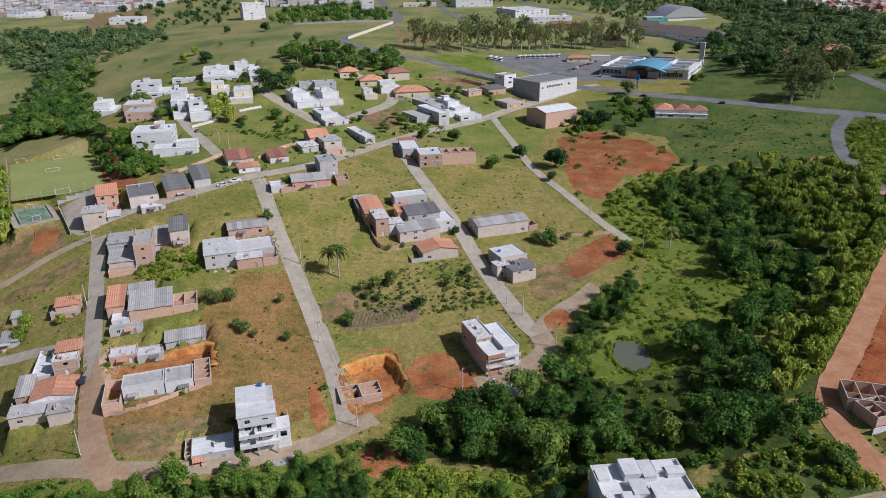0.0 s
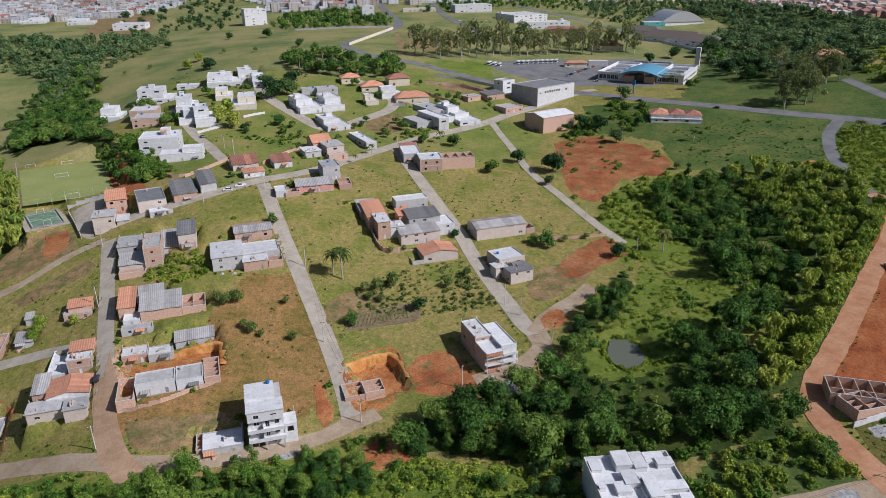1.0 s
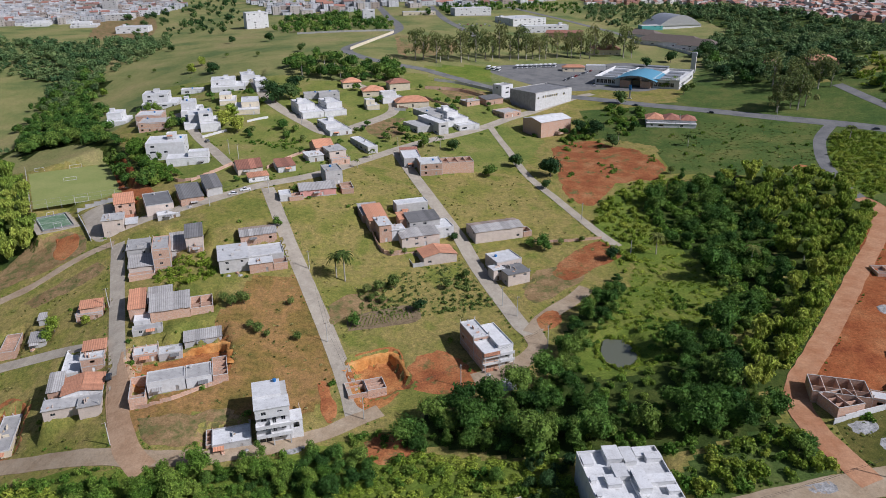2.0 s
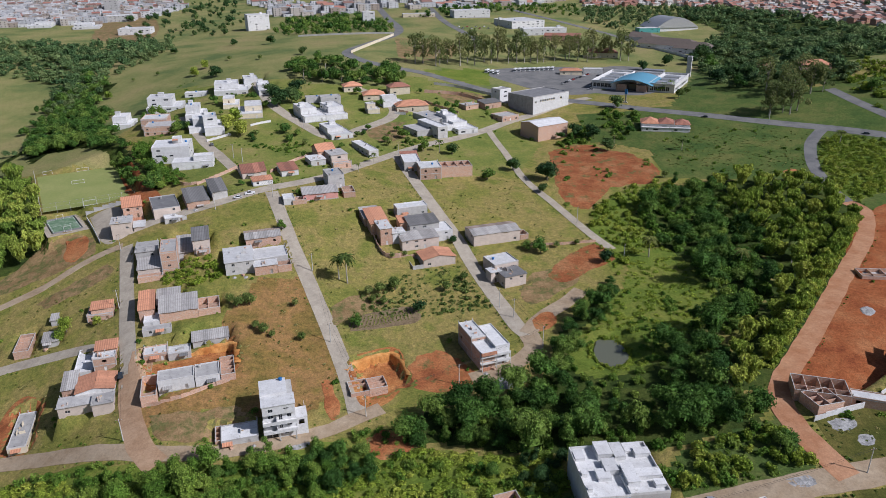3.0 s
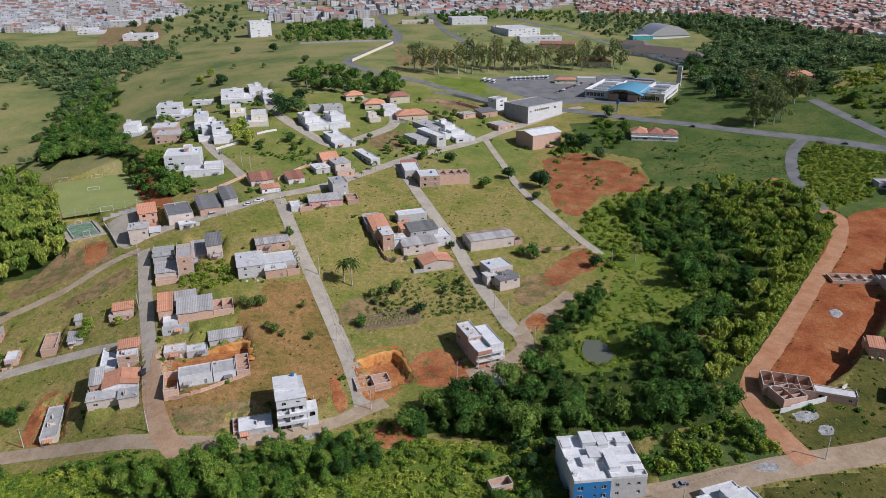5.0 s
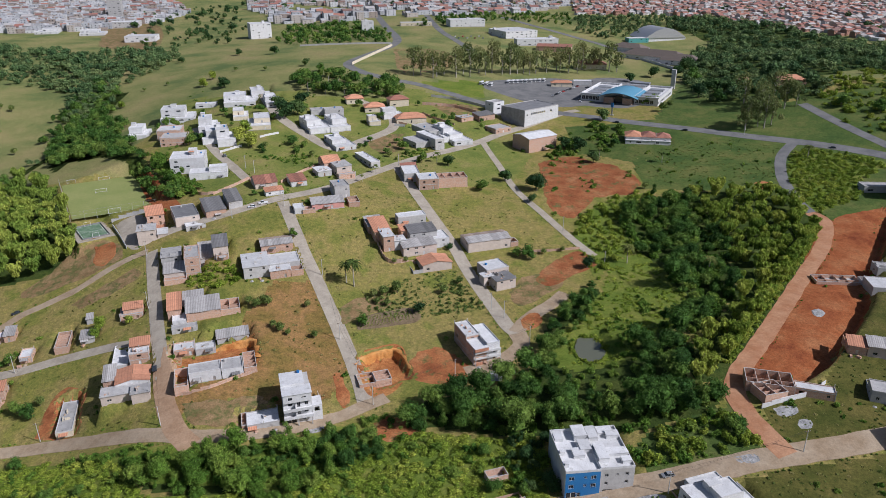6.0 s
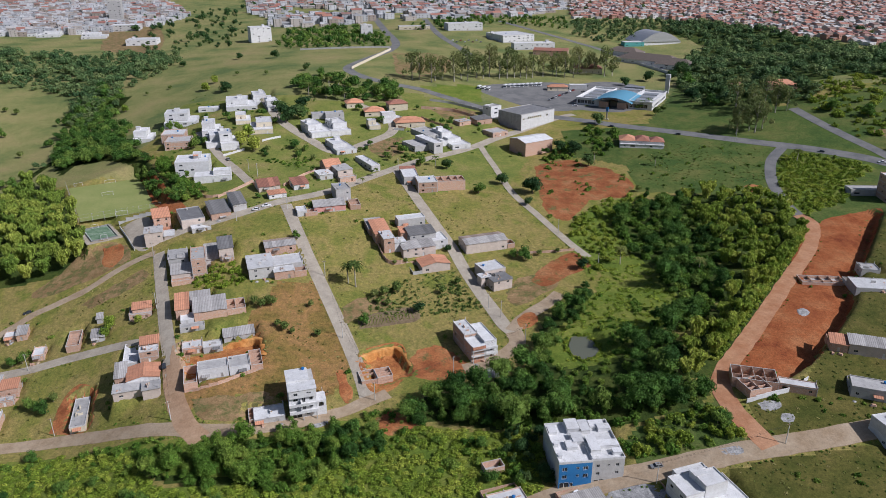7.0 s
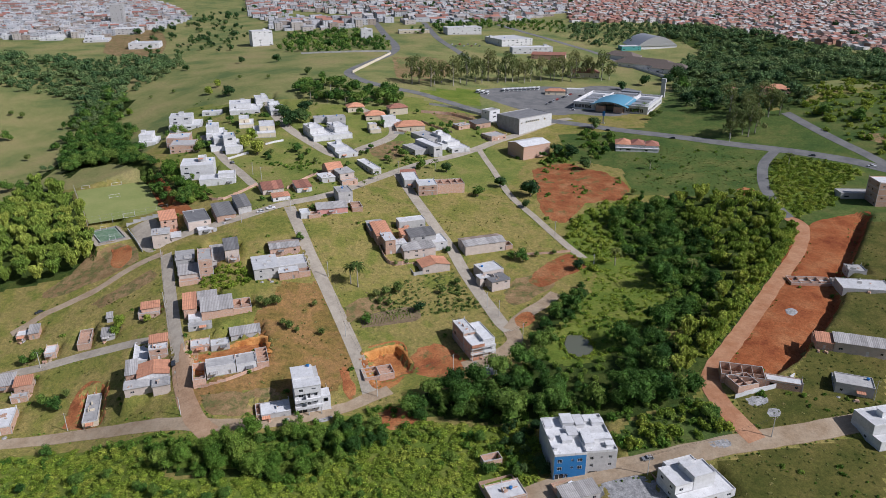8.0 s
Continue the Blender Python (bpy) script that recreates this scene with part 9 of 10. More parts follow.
thicket("woods", "trees on the slope beside the main road", "woods", spots(ROADSIDE, 8.0, 125, 1.5, 1.5, 0.28), MIDS, m_leaf, 0.5, 1.1, 125, 0.4)
thicket("undergrowth", "green scrub and creepers along the lane's lower verge", "undergrowth", spots(VERGE, 3.8, 126, 0.8), MOUNDS + BUSHES, m_shrub, 0.4, 1.0, 126, 0.3)
thicket("woods", "belt of mixed trees running down the western hollow", "woods", spots(WEST_BELT, 7.4, 223, 0.8, 1.5, -0.25), MIDS, m_leaf, 0.7, 1.3, 223, 0.8)
thicket("woods", "bushy green trees along the bank above the playing field", "woods", spots(FIELD_BANK, 4.4, 220, 0.8, 1.2), MIDS, m_shrub, 0.5, 0.95, 220, 0.8)
thicket("shrubs", "loose shrubs and weeds on the grass plot below the white houses", "shrubs", spots(LAWN_SHRUBS, 3.6, 221, 0.8, 1.0, -0.1), BUSHES, m_shrub, 0.5, 1.3, 221, 0.3)
thicket("shrubs", "overgrown plot between the upper houses", "shrubs", spots(OVERGROWN, 3.0, 222, 0.8, 1.0, -0.2), CARPET + BUSHES, m_shrub, 0.5, 1.2, 222, 0.3)
thicket("woods", "dark trees crowding the blind side of the blue flats", "woods", spots([(18, 128), (35.5, 124), (36.5, 148), (20, 151)], 5.2, 224, 0.8, 1.5), CROWNS, m_leafdark, 0.45, 0.85, 224, 0.8)
thicket("undergrowth", "tall weeds on the plots by the street", "undergrowth", spots(MEADOW6, 4.4, 127, 0.8, 1.0, 0.2) + spots(MEADOW7, 4.4, 128, 0.8, 1.0, 0.2), BUSHES, m_shrub, 0.4, 1.0, 127, 0.4)
thicket("garden_plants", "overgrown green gardens between the houses", "garden plants", spots(GARDEN_J, 2.6, 150, 0.5, 0.8), CARPET + MOUNDS, m_vine, 0.5, 1.0, 150, 0.3)
thicket("tall_grass", "tall yellow green grass on the slope below the main road", "grass", spots(TALLGRASS_E, 3.2, 160, 0.5, 0.8, -0.3), WEEDS, m_tallgrass, 0.6, 1.2, 160, 0.2, 0.6)
thicket("creepers", "dense green creepers on the bank above the red plot", "creepers", spots(CREEPER_E, 3.4, 161, 0.5, 0.8), CARPET, m_vine, 0.8, 1.4, 161, 0.3)
thicket("undergrowth", "green scrub on the slope above the side road", "undergrowth", spots(NE_SCRUB, 6.0, 162, 0.5, 0.8, -0.1), CARPET + MOUNDS, m_vine, 0.9, 1.8, 162, 0.3)
thicket("undergrowth", "garden bushes between the white houses", "undergrowth", spots(GREEN_NW, 6.5, 163, 0.8, 0.8, 0.32), BUSHES, m_shrub, 0.4, 0.9, 163, 0.3)
thicket("undergrowth", "tangled bushes round the bare red slope", "undergrowth", spots(ROADSIDE, 4.0, 164, 0.5, 0.8, 0.1), MOUNDS, m_shrub, 0.7, 1.4, 164, 0.3)
thicket("weeds", "tall olive weeds on the plots above the red earth", "weeds", spots(RIGHT_GRASS, 2.4, 170, 0.5, 0.8, 0.0) + spots(MEADOW6, 2.2, 171, 0.5, 0.8, 0.0) + spots(MEADOW7, 2.2, 172, 0.5, 0.8, 0.0), WEEDS, m_tallgrass, 0.4, 1.0, 170, 0.2, 0.6)
thicket("undergrowth", "thick green scrub above the street", "undergrowth", spots(SOUTH_E, 4.6, 173, 0.8), MOUNDS, m_vine, 0.7, 1.3, 173, 0.3)
thicket("undergrowth", "creepers spreading over the bare red slope", "undergrowth", spots(RED_SLOPE, 4.0, 200, 0.5, 0.8, 0.4), CARPET, m_shrub, 0.6, 1.3, 200, 0.3)
# reeds that crowd the water's edge
reeds = []
for k in range(64):
    a_ = 2 * math.pi * k / 64
    w_ = 1.0 + 0.16 * noise.noise((math.cos(a_) * 2, math.sin(a_) * 2, 8.0))
    if noise.noise((math.cos(a_) * 1.5, math.sin(a_) * 1.5, 3.0)) > -0.25:
        reeds.append((61 + math.cos(a_) * 7.0 * w_, 202 + math.sin(a_) * 10.6 * w_))
thicket("reeds", "tall green reeds along the pond's edge", "reeds", reeds, BUSHES + CARPET, m_vine, 0.5, 1.0, 225, 0.3)
# weeds that line the streets, and bushes at the corners of the houses
rng_ = np.random.default_rng(210)
edges = []
for line, width in ROAD_LINES:
    for (ax, ay), (bx, by) in zip(line[:-1], line[1:]):
        if ay > 420 or abs(ax) > 260:
            continue
        n_ = math.hypot(bx - ax, by - ay) or 1.0
        for side in (-1, 1):
            if rng_.random() < 0.4 and noise.noise((ax * 0.06, ay * 0.06, 5.0 + side)) > -0.15:
                off = side * (width / 2 + rng_.uniform(0.5, 1.3))
                q = (ax - (by - ay) / n_ * off, ay + (bx - ax) / n_ * off)
                if not on_road(q[0], q[1], 0.3) and not on_house(q[0], q[1], 0.3):
                    edges.append(q)
thicket("verge_weeds", "low green weeds along the street edges", "weeds", edges, WEEDS, m_shrub, 0.35, 0.8, 210, 0.1)
corners_ = []
for foot in list(FOOT):
    for ax, ay in foot:
        if ay < 520 and rng_.random() < 0.55:
            q = (ax + rng_.normal() * 2.2, ay + rng_.normal() * 2.2)
            if not on_road(q[0], q[1], 0.6) and not on_house(q[0], q[1], 0.9):
                corners_.append(q)
thicket("garden_plants", "leafy bushes growing close to the house walls", "garden plants", corners_, BUSHES, m_shrub, 0.45, 1.1, 211, 0.2)
# rows of a vegetable plot
bed = np.array(PLOT_VEG)
rows_ = [(bed[0] * (1 - t) + bed[1] * t, bed[4] * (1 - t) * 0.6 + bed[3] * t * 0.6 + (bed[0] * (1 - t) + bed[1] * t) * 0.0 + (bed[3] * (1 - t) + bed[2] * t) * 0.4) for t in np.linspace(0, 1, 8)]
sprouts = []
for a, b in rows_:
    n_ = int(np.linalg.norm(np.array(b) - np.array(a)) / 1.5)
    sprouts += [tuple(np.array(a) * (1 - k / n_) + np.array(b) * k / n_) for k in range(n_)]
thicket("vegetable_rows", "rows of low vegetables in a dug plot", "vegetable plot", sprouts, WEEDS, m_vine, 0.32, 0.5, 151)

# ---- vehicles, poles, cables and single trees ----
vehicle(-116.9, 194.3, -72, m_cardark, "dark blue car parked in the street", "car", "")
vehicle(-20.8, 369.9, -70, m_carwhite, "white car parked beside the brick houses", "car", "")
vehicle(69.2, 125.4, 8, m_carsilver, "silver car parked by the street", "car", "")
vehicle(-205.6, 250.5, 30, m_cardark, "dark car parked on the dirt track", "car", "")
vehicle(-103.9, 312.3, 22, m_carwhite, "white car on the upper street", "car", "")
vehicle(-99.2, 316.4, 22, m_carwhite, "white pickup on the upper street", "pickup", "")
vehicle(25.2, 191.1, -50, m_carwhite, "white car under the trees by the turning area", "car", "")
vehicle(41.4, 116.4, 30, m_carwhite, "white car outside the blue flats", "car", "")
vehicle(135.7, 491.3, -25, m_cardark, "dark car on the main road", "car", "")
vehicle(179.7, 463.3, -25, m_cardark, "dark car near the tiled house", "car", "")
vehicle(262.7, 411.6, -22, m_cardark, "dark blue car on the main road", "car", "")
vehicle(290.1, 386.0, -20, m_carwhite, "white car on the main road", "pickup", "")
vehicle(-141.3, 399.8, -60, m_carsilver, "grey car beside the white houses", "car", "")
vehicle(264.5, 336.2, 0, m_carwhite, "white car below the tall block", "car", "")
vehicle(67.0, 627.2, 70, m_carwhite, "white minibus parked in a row", "bus", "minibuses in the car park")
vehicle(71.5, 630.0, 70, m_carwhite, "white minibus parked in a row", "bus", "minibuses in the car park")
vehicle(76.0, 632.8, 70, m_carwhite, "white minibus parked in a row", "bus", "minibuses in the car park")
vehicle(80.6, 635.6, 70, m_carwhite, "white minibus parked in a row", "bus", "minibuses in the car park")
vehicle(85.1, 638.2, 70, m_carwhite, "white minibus parked in a row", "bus", "minibuses in the car park")
vehicle(89.8, 640.8, 70, m_carwhite, "white minibus parked in a row", "bus", "minibuses in the car park")
vehicle(94.4, 643.4, 70, m_carwhite, "white minibus parked in a row", "bus", "minibuses in the car park")
vehicle(99.0, 645.9, 70, m_carwhite, "white minibus parked in a row", "bus", "minibuses in the car park")
vehicle(103.7, 648.3, 70, m_carwhite, "white minibus parked in a row", "bus", "minibuses in the car park")
vehicle(40.5, 610.4, 70, m_carwhite, "white minibus at the end of the car park", "bus", "minibuses in the car park")
vehicle(44.7, 608.8, 70, m_carwhite, "white minibus at the end of the car park", "bus", "minibuses in the car park")
vehicle(48.9, 607.2, 70, m_carwhite, "white minibus at the end of the car park", "bus", "minibuses in the car park")
vehicle(102.7, 583.0, 60, m_carsilver, "car parked in front of the public building", "car", "cars by the public building")
vehicle(106.8, 589.5, 60, m_cardark, "car parked in front of the public building", "car", "cars by the public building")
vehicle(111.0, 596.0, 60, m_carwhite, "car parked in front of the public building", "car", "cars by the public building")
vehicle(115.3, 602.8, 60, m_carred, "car parked in front of the public building", "car", "cars by the public building")
vehicle(119.7, 609.7, 60, m_carsilver, "car parked in front of the public building", "car", "cars by the public building")
vehicle(124.2, 616.7, 60, m_cardark, "car parked in front of the public building", "car", "cars by the public building")
vehicle(128.8, 624.0, 60, m_carwhite, "car parked in front of the public building", "car", "cars by the public building")
vehicle(133.5, 631.5, 60, m_carred, "car parked in front of the public building", "car", "cars by the public building")
vehicle(138.2, 639.2, 60, m_carsilver, "car parked in front of the public building", "car", "cars by the public building")
vehicle(119.6, 560.4, -20, m_carwhite, "car parked beside the public building", "car", "cars by the public building")
vehicle(123.3, 572.3, -20, m_carsilver, "car parked beside the public building", "car", "cars by the public building")
vehicle(127.1, 584.9, -20, m_cardark, "car parked beside the public building", "car", "cars by the public building")
vehicle(131.2, 598.3, -20, m_carwhite, "car parked beside the public building", "car", "cars by the public building")
vehicle(135.5, 612.4, -20, m_carsilver, "car parked beside the public building", "car", "cars by the public building")
vehicle(139.9, 627.2, -20, m_cardark, "car parked beside the public building", "car", "cars by the public building")
vehicle(144.6, 642.6, -20, m_carwhite, "car parked beside the public building", "car", "cars by the public building")
vehicle(149.4, 658.4, -20, m_carsilver, "car parked beside the public building", "car", "cars by the public building")
vehicle(23.1, 896.8, 70, m_carwhite, "distant parked car by the school", "car", "cars by the school")
vehicle(27.8, 882.3, 70, m_carsilver, "distant parked car by the school", "car", "cars by the school")
vehicle(33.6, 899.7, 70, m_carred, "distant parked car by the school", "car", "cars by the school")
vehicle(38.3, 885.5, 70, m_carwhite, "distant parked car by the school", "car", "cars by the school")
vehicle(44.3, 903.0, 70, m_carsilver, "distant parked car by the school", "car", "cars by the school")
vehicle(48.8, 889.0, 70, m_carred, "distant parked car by the school", "car", "cars by the school")
vehicle(55.0, 906.7, 70, m_carwhite, "distant parked car by the school", "car", "cars by the school")
vehicle(59.5, 892.9, 70, m_carsilver, "distant parked car by the school", "car", "cars by the school")
pole_a = pole(-43.7, 214.9, 20, 8.5)
pole_b = pole(-26.5, 174.9, 20, 8.5)
pole_c = pole(5.2, 189.6, 60, 8.5)
pole_d = pole(37.3, 209.2, 60, 8.5)
pole_e = pole(28.3, 230.0, 20, 8.5)
pole_f = pole(23.1, 237.6, 20, 8.5)
pole_g = pole(-56.9, 258.2, 20, 8.5)
pole_h = pole(-85.1, 315.5, 60, 8.5)
pole_i = pole(-110.5, 302.7, 60, 8.5)
pole_j = pole(-154.5, 171.6, 0, 8.5)
pole_k = pole(-103.3, 162.9, 20, 8.5)
pole_l = pole(-133.6, 236.9, 20, 8.5)
pole_m = pole(-148.4, 278.1, 20, 8.5)
pole_n = pole(-184.4, 211.2, 0, 8.5)
pole_o = pole(116.0, 131.8, 10, 8.5)
pole_p = pole(69.3, 119.8, 10, 8.5)
pole(161.6, 148.8, 0, 8.5)
pole(67.6, 310.5, 50, 8.5)
pole(82.0, 271.2, 50, 8.5)
pole(-26.3, 394.9, 20, 8.5)
pole(-90.0, 435.4, 30, 8.5)
pole(-113.2, 367.7, 30, 8.5)
pole(-120.7, 376.5, 30, 8.5)
pole(153.7, 439.3, 0, 8.5)
pole(218.4, 444.5, 0, 8.5)
pole(97.4, 174.4, 0, 8.5)
wire((pole_a[0] + -0.7, pole_a[1], pole_a[2]), (pole_b[0] + -0.7, pole_b[1], pole_b[2]))
wire((pole_a[0] + 0.7, pole_a[1], pole_a[2]), (pole_b[0] + 0.7, pole_b[1], pole_b[2]))
wire((pole_b[0] + -0.7, pole_b[1], pole_b[2]), (pole_c[0] + -0.7, pole_c[1], pole_c[2]))
wire((pole_b[0] + 0.7, pole_b[1], pole_b[2]), (pole_c[0] + 0.7, pole_c[1], pole_c[2]))
wire((pole_c[0] + -0.7, pole_c[1], pole_c[2]), (pole_d[0] + -0.7, pole_d[1], pole_d[2]))
wire((pole_c[0] + 0.7, pole_c[1], pole_c[2]), (pole_d[0] + 0.7, pole_d[1], pole_d[2]))
wire((pole_a[0] + -0.7, pole_a[1], pole_a[2]), (pole_g[0] + -0.7, pole_g[1], pole_g[2]))
wire((pole_a[0] + 0.7, pole_a[1], pole_a[2]), (pole_g[0] + 0.7, pole_g[1], pole_g[2]))
wire((pole_g[0] + -0.7, pole_g[1], pole_g[2]), (pole_h[0] + -0.7, pole_h[1], pole_h[2]))
wire((pole_g[0] + 0.7, pole_g[1], pole_g[2]), (pole_h[0] + 0.7, pole_h[1], pole_h[2]))
wire((pole_h[0] + -0.7, pole_h[1], pole_h[2]), (pole_i[0] + -0.7, pole_i[1], pole_i[2]))
wire((pole_h[0] + 0.7, pole_h[1], pole_h[2]), (pole_i[0] + 0.7, pole_i[1], pole_i[2]))
wire((pole_d[0] + -0.7, pole_d[1], pole_d[2]), (pole_e[0] + -0.7, pole_e[1], pole_e[2]))
wire((pole_d[0] + 0.7, pole_d[1], pole_d[2]), (pole_e[0] + 0.7, pole_e[1], pole_e[2]))
wire((pole_e[0] + -0.7, pole_e[1], pole_e[2]), (pole_f[0] + -0.7, pole_f[1], pole_f[2]))
wire((pole_e[0] + 0.7, pole_e[1], pole_e[2]), (pole_f[0] + 0.7, pole_f[1], pole_f[2]))
wire((pole_k[0] + -0.7, pole_k[1], pole_k[2]), (pole_l[0] + -0.7, pole_l[1], pole_l[2]))
wire((pole_k[0] + 0.7, pole_k[1], pole_k[2]), (pole_l[0] + 0.7, pole_l[1], pole_l[2]))
wire((pole_l[0] + -0.7, pole_l[1], pole_l[2]), (pole_m[0] + -0.7, pole_m[1], pole_m[2]))
wire((pole_l[0] + 0.7, pole_l[1], pole_l[2]), (pole_m[0] + 0.7, pole_m[1], pole_m[2]))
wire((pole_j[0] + -0.7, pole_j[1], pole_j[2]), (pole_n[0] + -0.7, pole_n[1], pole_n[2]))
wire((pole_j[0] + 0.7, pole_j[1], pole_j[2]), (pole_n[0] + 0.7, pole_n[1], pole_n[2]))
wire((pole_o[0] + -0.7, pole_o[1], pole_o[2]), (pole_p[0] + -0.7, pole_p[1], pole_p[2]))
wire((pole_o[0] + 0.7, pole_o[1], pole_o[2]), (pole_p[0] + 0.7, pole_p[1], pole_p[2]))
tree(-45.1, 254.5, 1.25, "palm", "tall palm standing in the meadow", "palm tree", "palms in the meadow")
tree(-41.2, 252.3, 1.40, "palm", "tall palm standing in the meadow", "palm tree", "palms in the meadow")
tree(-109.2, 550.4, 1.30, "palm", "palm with arching fronds among grass", "palm tree")
tree(-93.3, 541.3, 1.20, "palm", "palm with arching fronds among grass", "palm tree")
tree(-84.9, 561.4, 1.20, "palm", "palm with arching fronds among grass", "palm tree")
tree(-77.3, 536.6, 1.10, "palm", "palm with arching fronds among grass", "palm tree")
tree(-94.3, 569.3, 1.30, "palm", "palm with arching fronds among grass", "palm tree")
tree(-46.8, 361.2, 0.50, "palm", "palm with arching fronds among grass", "palm tree")
tree(-39.8, 379.2, 0.60, "palm", "palm with arching fronds among grass", "palm tree")
tree(-42.0, 378.8, 0.45, "palm", "palm with arching fronds among grass", "palm tree")
tree(148.4, 404.4, 0.90, "palm", "palm with arching fronds among grass", "palm tree")
tree(242.2, 398.4, 1.10, "palm", "palm with arching fronds among grass", "palm tree")
tree(128.8, 256.6, 1.20, "palm", "palm with arching fronds among grass", "palm tree")
tree(94.1, 274.0, 1.20, "palm", "palm with arching fronds among grass", "palm tree")
tree(152.7, 260.1, 1.10, "palm", "palm with arching fronds among grass", "palm tree")
tree(110.9, 423.5, 0.80, "palm", "palm with arching fronds among grass", "palm tree")
tree(25.4, 359.9, 1.15, "round", "leafy green tree with an uneven crown", "tree")
tree(41.8, 377.5, 1.10, "dark", "dense dark green tree with spreading crown", "tree")
tree(59.6, 363.1, 1.70, "dark", "dense dark green tree with spreading crown", "tree")
tree(54.5, 345.4, 0.70, "dark", "dense dark green tree with spreading crown", "tree")
tree(45.5, 281.4, 1.10, "round", "leafy green tree with an uneven crown", "tree")
tree(39.6, 283.7, 0.70, "round", "leafy green tree with an uneven crown", "tree")
tree(53.8, 285.5, 0.70, "fine", "pale green open crowned shrub tree", "tree")
tree(63.6, 288.4, 0.60, "fine", "pale green open crowned shrub tree", "tree")
tree(73.5, 270.7, 0.80, "dark", "dense dark green tree with spreading crown", "tree")
tree(4.7, 287.9, 0.55, "dark", "dense dark green tree with spreading crown", "tree")
tree(-136.9, 428.0, 1.70, "lime", "bright yellow green leafy tree", "tree")
tree(-126.2, 415.4, 1.70, "lime", "bright yellow green leafy tree", "tree")
tree(-136.0, 442.2, 1.50, "lime", "bright yellow green leafy tree", "tree")
tree(-115.1, 478.3, 1.90, "dark", "dense dark green tree with spreading crown", "tree")
tree(-107.4, 487.5, 1.80, "dark", "dense dark green tree with spreading crown", "tree")
tree(-125.7, 506.8, 1.40, "dark", "dense dark green tree with spreading crown", "tree")
tree(-108.3, 513.2, 1.60, "dark", "dense dark green tree with spreading crown", "tree")
tree(262.2, 710.8, 2.20, "dark", "dense dark green tree with spreading crown", "tree")
tree(247.9, 693.9, 1.60, "dark", "dense dark green tree with spreading crown", "tree")
tree(254.4, 658.2, 2.00, "round", "leafy green tree with an uneven crown", "tree")
tree(239.4, 575.2, 2.00, "dark", "dense dark green tree with spreading crown", "tree")
tree(247.0, 554.3, 1.80, "dark", "dense dark green tree with spreading crown", "tree")
tree(222.2, 554.1, 1.80, "dark", "dense dark green tree with spreading crown", "tree")
tree(231.7, 532.0, 1.60, "round", "leafy green tree with an uneven crown", "tree")
tree(180.2, 516.7, 1.40, "fine", "pale green open crowned shrub tree", "tree")
tree(189.5, 527.8, 1.20, "fine", "pale green open crowned shrub tree", "tree")
tree(305.8, 483.2, 1.60, "round", "leafy green tree with an uneven crown", "tree")
tree(324.5, 463.9, 1.50, "round", "leafy green tree with an uneven crown", "tree")
tree(-196.7, 474.0, 1.00, "round", "leafy green tree with an uneven crown", "tree")
tree(-206.8, 483.9, 0.90, "round", "leafy green tree with an uneven crown", "tree")
tree(-169.1, 421.5, 1.20, "round", "leafy green tree with an uneven crown", "tree")
tree(-167.5, 430.1, 0.90, "dark", "dense dark green tree with spreading crown", "tree")
tree(-177.0, 743.5, 1.30, "dark", "dense dark green tree with spreading crown", "tree")
tree(-162.3, 629.6, 0.90, "fine", "pale green open crowned shrub tree", "tree")
tree(-125.7, 641.3, 1.00, "dark", "dense dark green tree with spreading crown", "tree")
tree(-107.0, 614.6, 1.10, "round", "leafy green tree with an uneven crown", "tree")
tree(-99.4, 597.4, 1.00, "lime", "bright yellow green leafy tree", "tree")
tree(-219.5, 756.4, 1.00, "dark", "dense dark green tree with spreading crown", "tree")
tree(-188.7, 581.0, 1.50, "dark", "dense dark green tree with spreading crown", "tree")
tree(-211.2, 596.1, 1.30, "lime", "bright yellow green leafy tree", "tree")
tree(-209.3, 618.9, 1.20, "lime", "bright yellow green leafy tree", "tree")
tree(-276.5, 736.2, 1.00, "dark", "dense dark green tree with spreading crown", "tree")
tree(-273.9, 618.4, 0.70, "fine", "pale green open crowned shrub tree", "tree")
tree(-254.5, 625.3, 0.80, "fine", "pale green open crowned shrub tree", "tree")
tree(-193.4, 643.6, 0.90, "fine", "pale green open crowned shrub tree", "tree")
tree(-152.6, 228.9, 0.95, "lime", "bright yellow green leafy tree", "tree")
tree(-154.8, 225.9, 0.80, "lime", "bright yellow green leafy tree", "tree")
tree(-139.2, 228.5, 0.60, "lime", "bright yellow green leafy tree", "tree")
tree(-165.1, 184.5, 0.90, "round", "leafy green tree with an uneven crown", "tree")
tree(-171.4, 187.5, 0.80, "round", "leafy green tree with an uneven crown", "tree")
tree(-163.1, 190.2, 0.80, "fine", "pale green open crowned shrub tree", "tree")
tree(-189.5, 216.4, 0.80, "round", "leafy green tree with an uneven crown", "tree")
tree(-193.6, 215.3, 0.70, "round", "leafy green tree with an uneven crown", "tree")
tree(-156.5, 158.5, 0.70, "round", "leafy green tree with an uneven crown", "tree")
tree(-10.1, 235.1, 0.75, "dark", "dense dark green tree with spreading crown", "tree")
tree(-34.6, 225.6, 0.75, "round", "leafy green tree with an uneven crown", "tree")
tree(-24.6, 239.8, 0.75, "fine", "pale green open crowned shrub tree", "tree")
tree(-29.6, 240.3, 0.70, "fine", "pale green open crowned shrub tree", "tree")
tree(-83.0, 231.5, 1.05, "fine", "broad leafy shrub in the dry meadow", "shrub")
tree(-86.8, 233.8, 0.85, "fine", "broad leafy shrub in the dry meadow", "shrub")
